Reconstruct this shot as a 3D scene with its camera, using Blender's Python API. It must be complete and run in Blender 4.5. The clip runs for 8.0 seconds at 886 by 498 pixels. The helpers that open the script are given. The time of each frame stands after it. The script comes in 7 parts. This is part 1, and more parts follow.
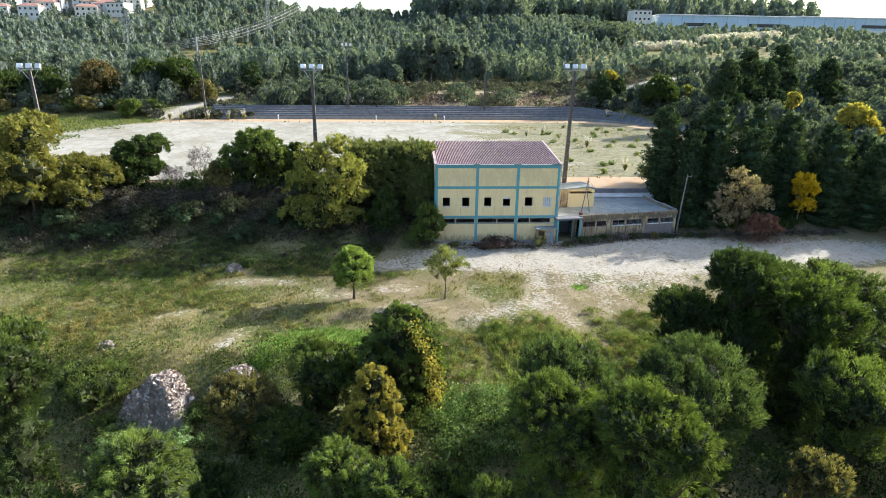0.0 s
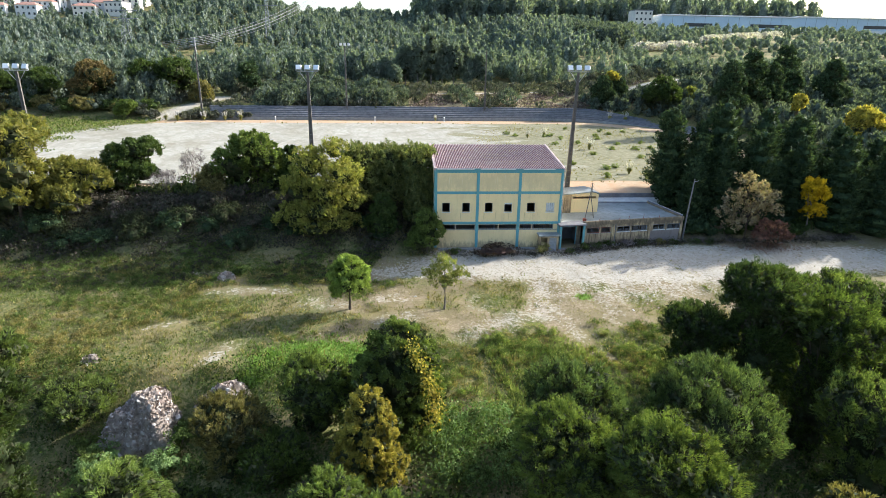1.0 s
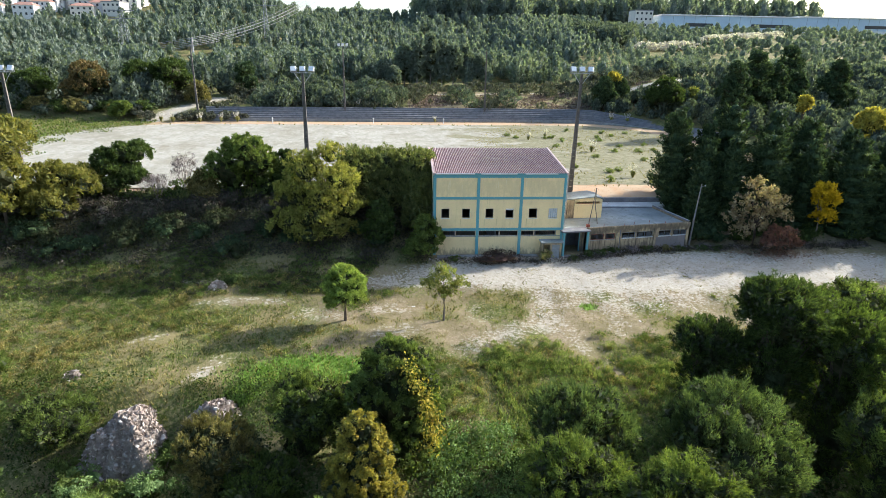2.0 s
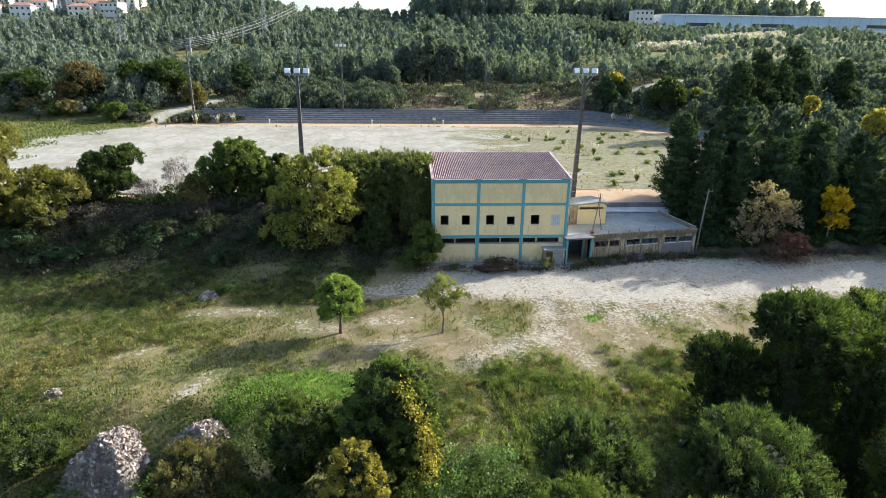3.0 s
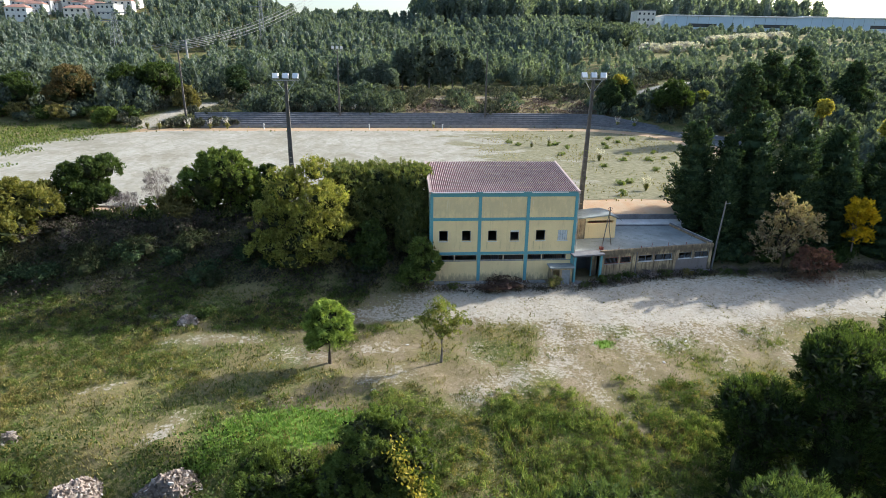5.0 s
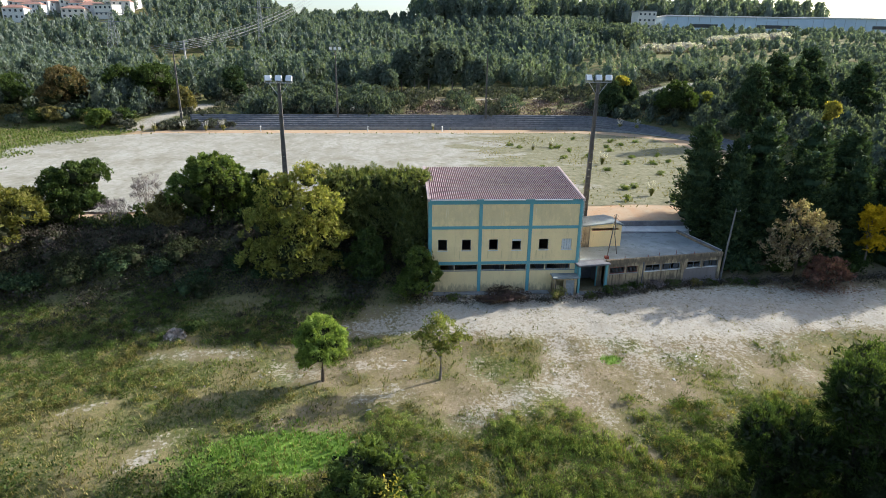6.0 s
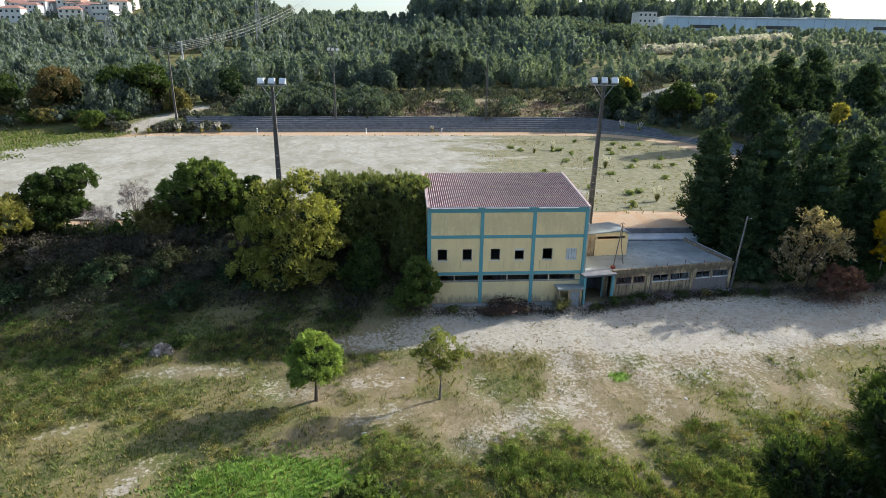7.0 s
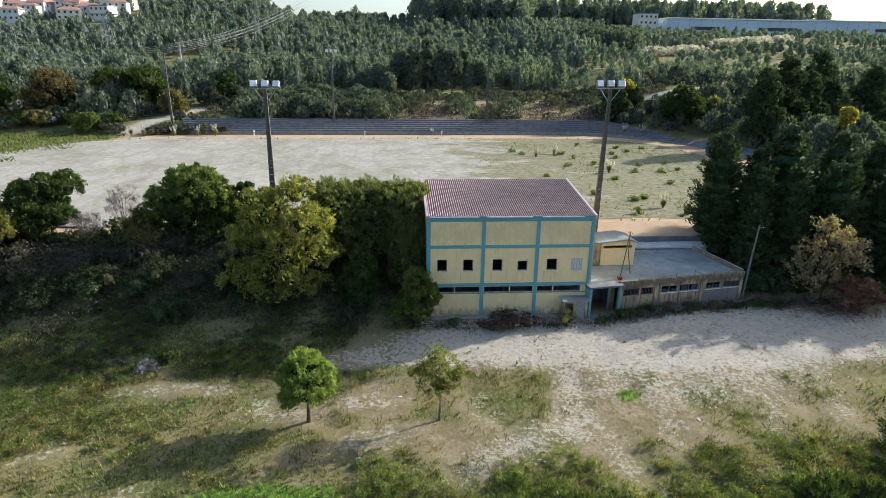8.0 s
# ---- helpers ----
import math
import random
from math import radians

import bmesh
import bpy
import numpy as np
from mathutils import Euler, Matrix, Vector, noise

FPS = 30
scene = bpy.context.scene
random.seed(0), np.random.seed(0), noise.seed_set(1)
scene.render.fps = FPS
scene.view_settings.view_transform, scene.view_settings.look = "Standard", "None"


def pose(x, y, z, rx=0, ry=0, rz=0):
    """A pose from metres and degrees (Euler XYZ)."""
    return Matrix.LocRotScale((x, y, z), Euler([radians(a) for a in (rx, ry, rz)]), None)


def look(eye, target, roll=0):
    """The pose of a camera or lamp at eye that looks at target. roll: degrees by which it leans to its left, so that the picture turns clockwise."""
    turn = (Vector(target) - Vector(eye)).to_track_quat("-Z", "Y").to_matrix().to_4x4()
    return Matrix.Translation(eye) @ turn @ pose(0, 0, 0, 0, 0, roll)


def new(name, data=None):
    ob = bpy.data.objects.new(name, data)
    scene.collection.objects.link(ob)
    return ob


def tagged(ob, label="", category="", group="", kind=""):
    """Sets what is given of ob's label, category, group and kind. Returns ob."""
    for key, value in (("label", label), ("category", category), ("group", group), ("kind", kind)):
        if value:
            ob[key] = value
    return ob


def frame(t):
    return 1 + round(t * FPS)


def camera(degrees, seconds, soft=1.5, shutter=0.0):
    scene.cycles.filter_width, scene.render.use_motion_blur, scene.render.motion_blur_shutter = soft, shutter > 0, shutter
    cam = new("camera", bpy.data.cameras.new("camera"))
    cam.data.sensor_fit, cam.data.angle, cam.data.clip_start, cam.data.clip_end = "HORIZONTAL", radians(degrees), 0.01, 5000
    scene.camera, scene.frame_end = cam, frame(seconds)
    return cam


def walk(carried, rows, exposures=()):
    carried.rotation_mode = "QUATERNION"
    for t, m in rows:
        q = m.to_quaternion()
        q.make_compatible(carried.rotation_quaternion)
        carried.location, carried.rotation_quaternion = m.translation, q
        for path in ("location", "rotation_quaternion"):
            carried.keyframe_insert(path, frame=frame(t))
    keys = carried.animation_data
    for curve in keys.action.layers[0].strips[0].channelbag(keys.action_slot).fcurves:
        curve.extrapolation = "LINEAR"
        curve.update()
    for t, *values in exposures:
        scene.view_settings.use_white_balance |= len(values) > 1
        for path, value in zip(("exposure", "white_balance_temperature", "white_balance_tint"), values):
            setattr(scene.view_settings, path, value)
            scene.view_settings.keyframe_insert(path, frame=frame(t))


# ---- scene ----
cam = camera(74.9, 8.0, soft=0.6)
PATH = [
    (0, (1.759, -2.194, 22.136), (1.913, -0.305, 21.496), 0.9),
    (0.5, (1.847, -1.073, 22.202), (2.002, 0.815, 21.561), 0.9),
    (1, (1.947, -0.002, 22.236), (2.102, 1.886, 21.596), 1.0),
    (1.5, (2.045, 1.095, 22.269), (2.201, 2.984, 21.629), 1.0),
    (3, (2.418, 4.341, 22.472), (2.574, 6.229, 21.832), 0.9),
    (3.5, (2.536, 5.442, 22.558), (2.692, 7.331, 21.917), 0.8),
    (4, (2.624, 6.486, 22.624), (2.78, 8.375, 21.984), 0.8),
    (4.5, (2.759, 7.604, 22.671), (2.914, 9.493, 22.033), 0.8),
    (6, (3.168, 11.108, 22.812), (3.323, 12.998, 22.177), 0.8),
    (6.5, (3.269, 12.323, 22.871), (3.425, 14.213, 22.237), 0.8),
    (7, (3.314, 13.439, 22.921), (3.471, 15.329, 22.288), 0.8),
    (7.5, (3.409, 14.568, 22.954), (3.566, 16.46, 22.323), 0.8),
    (8, (3.489, 15.744, 22.966), (3.647, 17.636, 22.337), 0.9),
]
walk(cam, [(t, look(eye, target, roll)) for t, eye, target, roll in PATH], [(0.0, 1.15, 6000, 9), (3.5, 0.93, 6000, 9), (8.0, 0.6, 6000, 9)])

# ---- light ----
SUN_EL, SUN_AZ = radians(26.0), math.atan2(0.36, 0.93)      # towards the sun: right and a little behind the place
world = bpy.data.worlds.new("daylight")
scene.world = world
world.use_nodes = True
wn = world.node_tree.nodes
wn.clear()
sky = wn.new("ShaderNodeTexSky")
sky.sky_type, sky.sun_disc = "NISHITA", False
sky.sun_elevation, sky.sun_rotation = SUN_EL, math.pi / 2 - SUN_AZ
sky.air_density, sky.dust_density, sky.ozone_density = 1.0, 2.5, 1.0
wbg = wn.new("ShaderNodeBackground")
wbg.inputs["Strength"].default_value = 0.165
wout = wn.new("ShaderNodeOutputWorld")
world.node_tree.links.new(sky.outputs[0], wbg.inputs[0])
world.node_tree.links.new(wbg.outputs[0], wout.inputs[0])
sun = new("sun", bpy.data.lights.new("sun", "SUN"))
sun.data.energy, sun.data.angle, sun.data.color = 5.2, radians(0.6), (1.0, 0.94, 0.84)
sun.matrix_world = look((math.cos(SUN_AZ) * 200, math.sin(SUN_AZ) * 200 + 60, 120), (math.cos(SUN_AZ) * 200 - math.cos(SUN_EL) * math.cos(SUN_AZ) * 10, math.sin(SUN_AZ) * 200 + 60 - math.cos(SUN_EL) * math.sin(SUN_AZ) * 10, 120 - math.sin(SUN_EL) * 10))

# ---- materials ----


class Nodes:
    """Short way to wire a node material."""

    def __init__(self, name):
        self.mat = bpy.data.materials.new(name)
        self.mat.use_nodes = True
        self.t = self.mat.node_tree
        self.t.nodes.clear()
        self.out = self.t.nodes.new("ShaderNodeOutputMaterial")
        self.geo = self.t.nodes.new("ShaderNodeNewGeometry")

    def node(self, kind, **inputs):
        n = self.t.nodes.new("ShaderNode" + kind)
        for key, value in inputs.items():
            self.put(n.inputs[key.replace("_", " ")], value)
        return n

    def put(self, socket, value):
        if isinstance(value, bpy.types.NodeSocket):
            self.t.links.new(value, socket)
        else:
            socket.default_value = value

    def coords(self, sx=1.0, sy=1.0, sz=1.0):
        m = self.t.nodes.new("ShaderNodeMapping")
        self.t.links.new(self.geo.outputs["Position"], m.inputs["Vector"])
        m.inputs["Scale"].default_value = (sx, sy, sz)
        return m.outputs[0]

    def noise(self, scale, detail=4.0, rough=0.6, vec=None):
        n = self.node("TexNoise", Scale=scale, Detail=detail, Roughness=rough)
        self.put(n.inputs["Vector"], vec if vec is not None else self.geo.outputs["Position"])
        return n.outputs[0]

    def ramp(self, fac, *stops):
        n = self.t.nodes.new("ShaderNodeValToRGB")
        els = n.color_ramp.elements
        while len(els) < len(stops):
            els.new(0.5)
        for e, (p, c) in zip(els, stops):
            e.position = p
            e.color = (c, c, c, 1) if isinstance(c, (int, float)) else (*c, 1)
        self.put(n.inputs[0], fac)
        return n.outputs[0]

    def mix(self, fac, a, b, how="MIX"):
        n = self.t.nodes.new("ShaderNodeMix")
        n.data_type, n.blend_type = "RGBA", how
        self.put(n.inputs[0], fac)
        for socket, v in ((n.inputs[6], a), (n.inputs[7], b)):
            self.put(socket, (*v, 1) if isinstance(v, tuple) and len(v) == 3 else v)
        return n.outputs[2]

    def math(self, op, a, b=0.0, c=0.0):
        n = self.t.nodes.new("ShaderNodeMath")
        n.operation = op
        for s, v in zip(n.inputs, (a, b, c)):
            self.put(s, v)
        return n.outputs[0]

    def finish(self, colour, rough=0.85, metal=0.0, bump=None, depth=0.02, spec=0.3):
        p = self.node("BsdfPrincipled")
        self.put(p.inputs["Base Color"], (*colour, 1) if isinstance(colour, tuple) else colour)
        self.put(p.inputs["Roughness"], rough)
        self.put(p.inputs["Metallic"], metal)
        p.inputs["Specular IOR Level"].default_value = spec
        if bump is not None:
            b = self.node("Bump", Strength=1.0, Distance=depth, Height=bump)
            self.put(p.inputs["Normal"], b.outputs[0])
        self.put(self.out.inputs[0], p.outputs[0])
        return self.mat


def plain(name, a, b, scale=3.0, rough=0.8, metal=0.0, depth=0.004, spec=0.3):
    """A worn paint, concrete or metal: two tones mixed by a coarse and a fine noise."""
    n = Nodes(name)
    f = n.math("ADD", n.math("MULTIPLY", n.noise(scale), 0.65), n.math("MULTIPLY", n.noise(scale * 11), 0.35))
    fine = n.noise(scale * 20, 3)
    return n.finish(n.mix(n.ramp(f, (0.35, 0.0), (0.65, 1.0)), a, b), rough, metal, fine, depth, spec)


def streaked(name, clean, stain, dark, amount=0.5, speck=0.5, bands=()):
    """Painted render with rain streaks running down, blotches and fine grain."""
    n = Nodes(name)
    runs = n.noise(1.0, 5, 0.65, n.coords(1.5, 1.5, 0.16))
    thin = n.noise(1.0, 5, 0.7, n.coords(5.0, 5.0, 0.35))
    blot = n.noise(0.6, 6, 0.7)
    c = n.mix(n.ramp(blot, (0.35, 0.0), (0.7, amount)), clean, stain)
    c = n.mix(n.ramp(runs, (0.5, 0.0), (0.75, amount * 1.1)), c, stain)
    c = n.mix(n.ramp(thin, (0.6 if amount < 1 else 0.48, 0.0), (0.8 if amount < 1 else 0.64, min(0.85, amount * 0.7))), c, dark)
    c = n.mix(n.ramp(n.noise(14.0, 3), (0.58, 0.0), (0.75, speck * 0.4)), c, dark)
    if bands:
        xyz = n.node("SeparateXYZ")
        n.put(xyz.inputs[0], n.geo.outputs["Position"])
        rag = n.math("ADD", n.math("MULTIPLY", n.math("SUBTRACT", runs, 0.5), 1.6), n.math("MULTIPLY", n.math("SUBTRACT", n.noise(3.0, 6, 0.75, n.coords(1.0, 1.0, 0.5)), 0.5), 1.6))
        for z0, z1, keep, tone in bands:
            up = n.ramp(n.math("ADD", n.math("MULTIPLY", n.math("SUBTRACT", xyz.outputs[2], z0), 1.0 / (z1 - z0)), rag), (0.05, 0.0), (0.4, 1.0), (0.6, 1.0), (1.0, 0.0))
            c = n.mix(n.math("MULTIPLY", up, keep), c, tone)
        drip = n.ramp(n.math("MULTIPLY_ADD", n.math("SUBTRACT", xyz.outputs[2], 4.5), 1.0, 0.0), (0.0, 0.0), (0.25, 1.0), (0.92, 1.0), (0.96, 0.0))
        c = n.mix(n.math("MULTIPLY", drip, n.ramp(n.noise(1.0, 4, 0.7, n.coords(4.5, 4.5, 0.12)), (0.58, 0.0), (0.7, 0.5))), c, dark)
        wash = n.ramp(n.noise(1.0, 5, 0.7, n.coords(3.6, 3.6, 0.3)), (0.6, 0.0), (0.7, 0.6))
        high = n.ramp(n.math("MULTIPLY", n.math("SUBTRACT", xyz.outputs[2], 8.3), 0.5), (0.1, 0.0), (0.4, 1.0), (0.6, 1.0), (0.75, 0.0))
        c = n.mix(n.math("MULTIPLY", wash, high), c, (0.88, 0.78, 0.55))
    return n.finish(c, 0.9, 0.0, n.noise(22.0, 4), 0.006)


def foliage(name, shades, through_light=0.28, rough=0.7, vary=0.3):
    """Leaves: each one has its own shade out of a few, and lets light through."""
    n = Nodes(name)
    stops = [(i / max(1, len(shades) - 1), (s[0], s[1], s[2] * 1.25)) for i, s in enumerate(shades)]
    c = n.ramp(n.geo.outputs["Random Per Island"], *stops)
    big = n.ramp(n.noise(1.2, 4, 0.65), (0.34, 1.0 - vary * 1.8), (0.64, 1.0 + vary * 1.25))
    c = n.mix(1.0, c, big, "MULTIPLY")
    p = n.node("BsdfPrincipled", Roughness=rough)
    n.put(p.inputs["Base Color"], c)
    p.inputs["Specular IOR Level"].default_value = 0.05
    tr = n.node("BsdfTranslucent")
    n.put(tr.inputs[0], n.mix(1.0, c, (1.25, 1.3, 0.55), "MULTIPLY"))
    m = n.node("MixShader")
    m.inputs[0].default_value = through_light
    n.put(m.inputs[1], p.outputs[0])
    n.put(m.inputs[2], tr.outputs[0])
    n.put(n.out.inputs[0], m.outputs[0])
    return n.mat


MAT = {}
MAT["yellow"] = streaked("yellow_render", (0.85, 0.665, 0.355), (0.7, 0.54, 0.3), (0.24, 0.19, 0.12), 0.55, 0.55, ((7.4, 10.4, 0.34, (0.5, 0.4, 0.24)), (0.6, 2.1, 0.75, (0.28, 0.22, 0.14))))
MAT["annex"] = streaked("stained_render", (0.56, 0.44, 0.26), (0.27, 0.2, 0.13), (0.05, 0.042, 0.034), 1.15, 1.0, ((3.2, 4.75, 0.8, (0.11, 0.09, 0.065)), (0.7, 2.3, 0.8, (0.12, 0.095, 0.07))))
MAT["bare_render"] = streaked("bare_cement_render", (0.25, 0.215, 0.2), (0.16, 0.14, 0.13), (0.07, 0.06, 0.055), 0.8, 0.8)
MAT["blue"] = streaked("blue_paint", (0.125, 0.335, 0.375), (0.15, 0.3, 0.31), (0.08, 0.13, 0.14), 0.5)
MAT["concrete"] = plain("concrete", (0.3, 0.3, 0.29), (0.17, 0.17, 0.17), 1.2)
MAT["dark_concrete"] = plain("weathered_concrete", (0.2, 0.2, 0.21), (0.1, 0.1, 0.11), 0.9)
MAT["pale_concrete"] = plain("pale_concrete", (0.6, 0.6, 0.58), (0.42, 0.42, 0.41), 1.0)
sl = Nodes("stained_roof_slab")
sl_c = sl.mix(sl.ramp(sl.noise(0.35, 7, 0.72), (0.36, 0.0), (0.62, 1.0)), (0.16, 0.18, 0.178), (0.29, 0.32, 0.315))
sl_c = sl.mix(sl.ramp(sl.noise(1.4, 7, 0.75), (0.5, 0.0), (0.64, 0.7)), sl_c, (0.1, 0.115, 0.105))
sl_c = sl.mix(sl.ramp(sl.noise(0.9, 6, 0.7, sl.coords(0.35, 1.0, 1.0)), (0.6, 0.0), (0.7, 0.6)), sl_c, (0.42, 0.43, 0.42))
MAT["slab"] = sl.finish(sl_c, 0.85, 0.0, sl.noise(12.0, 4), 0.006, 0.3)
MAT["white"] = plain("white_paint", (0.72, 0.72, 0.7), (0.5, 0.5, 0.48), 2.0, 0.6)
MAT["dark"] = plain("dark_interior", (0.03, 0.03, 0.03), (0.015, 0.015, 0.015), 2.0)
MAT["frame"] = plain("grey_frame", (0.3, 0.33, 0.35), (0.18, 0.2, 0.22), 4.0, 0.5)
MAT["pole"] = plain("mast_concrete", (0.15, 0.135, 0.12), (0.08, 0.072, 0.064), 2.5)
MAT["pole_grey"] = plain("grey_pole", (0.2, 0.19, 0.18), (0.12, 0.115, 0.11), 2.5)
MAT["pale_pole"] = plain("pale_pole", (0.42, 0.41, 0.39), (0.28, 0.27, 0.26), 2.5)
MAT["steel"] = plain("galvanised_steel", (0.4, 0.41, 0.42), (0.25, 0.26, 0.27), 5.0, 0.45, 0.6)
MAT["pylon_steel"] = plain("dull_pylon_steel", (0.24, 0.26, 0.27), (0.16, 0.175, 0.18), 2.0, 0.7, 0.2)
MAT["lamp_glass"] = plain("floodlight_glass", (0.75, 0.78, 0.8), (0.6, 0.63, 0.66), 3.0, 0.15, 0.0, 0.001, 0.6)
MAT["rust"] = plain("rusty_red_steel", (0.3, 0.07, 0.05), (0.14, 0.05, 0.035), 6.0, 0.7, 0.2)
MAT["bark"] = plain("bark", (0.12, 0.09, 0.065), (0.05, 0.04, 0.03), 5.0, 0.95, 0.0, 0.02)
MAT["pale_bark"] = plain("pale_bark", (0.22, 0.19, 0.16), (0.12, 0.1, 0.08), 5.0, 0.95, 0.0, 0.02)
rk = Nodes("broken_rubble")
rk_ob = rk.t.nodes.new("ShaderNodeObjectInfo")
own = rk.math("FRACT", rk.math("ADD", rk.geo.outputs["Random Per Island"], rk_ob.outputs["Random"]))
rk_c = rk.ramp(own, (0.0, (0.54, 0.5, 0.46)), (0.3, (0.33, 0.28, 0.24)), (0.55, (0.16, 0.13, 0.11)), (0.75, (0.38, 0.29, 0.24)), (1.0, (0.62, 0.59, 0.55)))
rk_c = rk.mix(rk.ramp(rk.noise(3.0, 5, 0.7), (0.4, 0.0), (0.7, 0.6)), rk_c, (0.28, 0.23, 0.19))
MAT["rock"] = rk.finish(rk_c, 0.95, 0.0, rk.noise(20.0, 4), 0.01, 0.15)
MAT["rubble_soil"] = plain("rubble_dust", (0.36, 0.3, 0.25), (0.2, 0.16, 0.13), 2.5, 0.95, 0.0, 0.04)
MAT["soil"] = plain("brown_soil", (0.19, 0.13, 0.095), (0.1, 0.07, 0.05), 1.2, 0.95, 0.0, 0.03)
MAT["roof_tile"] = plain("roof_tile", (0.4, 0.22, 0.16), (0.3, 0.17, 0.13), 0.5)
MAT["cream"] = plain("cream_render", (0.7, 0.66, 0.58), (0.58, 0.55, 0.5), 0.4)
MAT["shed_blue"] = plain("pale_blue_cladding", (0.46, 0.57, 0.66), (0.4, 0.5, 0.58), 0.08)
MAT["glass_dark"] = plain("dark_panes", (0.05, 0.06, 0.07), (0.03, 0.035, 0.04), 1.0, 0.15)

# corrugated sheets: red-brown, paler where lichen took hold
rn = Nodes("corrugated_sheets")
lich = rn.ramp(rn.noise(0.8, 6, 0.7), (0.4, 0.0), (0.7, 0.4))
rc = rn.mix(rn.ramp(rn.noise(5.0, 4), (0.35, 0.0), (0.65, 1.0)), (0.2, 0.08, 0.08), (0.12, 0.055, 0.06))
rc = rn.mix(lich, rc, (0.36, 0.25, 0.23))
rx = rn.node("SeparateXYZ")
rn.put(rx.inputs[0], rn.geo.outputs["Position"])
# pale crests, dark troughs: weathering plus painted light and shade of the waves
crest = rn.math("SINE", rn.math("MULTIPLY", rn.math("SUBTRACT", rx.outputs[0], 6.12), 2 * math.pi / 0.192))
rc = rn.mix(rn.ramp(rn.math("ADD", crest, rn.math("MULTIPLY", rn.noise(3.0, 4), 0.6)), (0.3, 0.0), (0.9, 0.85)), rc, (0.5, 0.39, 0.37))
MAT["sheets"] = rn.finish(rc, 0.85, 0.0, rn.noise(30.0, 3), 0.004)

# ground: pale dirt, dry soil, orange earth and green cover, told apart by a mask on the mesh
gn = Nodes("ground_cover")
att = gn.t.nodes.new("ShaderNodeAttribute")
att.attribute_name = "cover"
sep = gn.node("SeparateColor")
gn.put(sep.inputs[0], att.outputs["Color"])
mid, fine, coarse = gn.noise(0.9, 6, 0.65), gn.noise(3.6, 7, 0.75), gn.noise(0.16, 4, 0.6)
wob = gn.math("ADD", gn.math("MULTIPLY", gn.math("SUBTRACT", mid, 0.5), 1.1), gn.math("MULTIPLY", gn.math("SUBTRACT", fine, 0.5), 1.5))
grit = gn.noise(19.0, 5, 0.75)
soil = gn.mix(gn.ramp(fine, (0.36, 0.0), (0.62, 1.0)), (0.2, 0.148, 0.095), (0.385, 0.31, 0.218))
soil = gn.mix(gn.ramp(grit, (0.46, 0.0), (0.6, 0.8)), soil, (0.15, 0.13, 0.055))
soil = gn.mix(gn.ramp(gn.noise(0.5, 7, 0.72), (0.44, 0.0), (0.56, 0.7)), soil, (0.16, 0.132, 0.065))
green = gn.mix(gn.ramp(mid, (0.4, 0.0), (0.6, 1.0)), (0.075, 0.085, 0.025), (0.16, 0.16, 0.055))
green = gn.mix(gn.ramp(gn.noise(0.35, 5, 0.7), (0.46, 0.0), (0.54, 0.85)), green, (0.085, 0.112, 0.028))
green = gn.mix(gn.ramp(gn.noise(2.4, 5, 0.7), (0.46, 0.0), (0.56, 0.85)), green, (0.075, 0.09, 0.026))
green = gn.mix(gn.ramp(fine, (0.47, 0.0), (0.59, 0.8)), green, (0.27, 0.225, 0.11))
green = gn.mix(gn.ramp(coarse, (0.48, 0.0), (0.58, 0.65)), green, (0.27, 0.21, 0.105))
green = gn.mix(gn.ramp(grit, (0.5, 0.0), (0.62, 0.7)), green, (0.05, 0.06, 0.018))
pale = gn.mix(gn.ramp(fine, (0.35, 0.0), (0.7, 1.0)), (0.35, 0.315, 0.25), (0.5, 0.465, 0.4))
pale = gn.mix(gn.ramp(mid, (0.47, 0.0), (0.72, 0.6)), pale, (0.3, 0.25, 0.175))
pale = gn.mix(gn.ramp(grit, (0.52, 0.0), (0.64, 0.5)), pale, (0.26, 0.22, 0.17))
lush = gn.mix(gn.ramp(fine, (0.3, 0.0), (0.7, 1.0)), (0.11, 0.19, 0.03), (0.18, 0.27, 0.05))


def edge(channel, lo=0.4, hi=0.6):
    return gn.ramp(gn.math("ADD", sep.outputs[channel], wob), (lo, 0.0), (hi, 1.0))


litter = gn.ramp(gn.noise(3.2, 6, 0.8), (0.53, 0.0), (0.6, 1.0))
patch = gn.ramp(gn.noise(0.22, 4, 0.6), (0.4, 0.15), (0.58, 0.9))
pale = gn.mix(gn.math("MULTIPLY", litter, patch), pale, (0.2, 0.17, 0.11))
soil = gn.mix(gn.math("MULTIPLY", litter, 0.6), soil, (0.12, 0.11, 0.045))
gc = gn.mix(edge(1), soil, green)
gc = gn.mix(edge(0, 0.35, 0.65), gc, pale)
gc = gn.mix(edge(2, 0.45, 0.6), gc, lush)
MAT["ground"] = gn.finish(gc, 0.95, 0.0, gn.math("ADD", gn.math("MULTIPLY", gn.noise(22.0, 4, 0.7), 0.35), gn.math("MULTIPLY", mid, 1.0)), 0.05, 0.1)

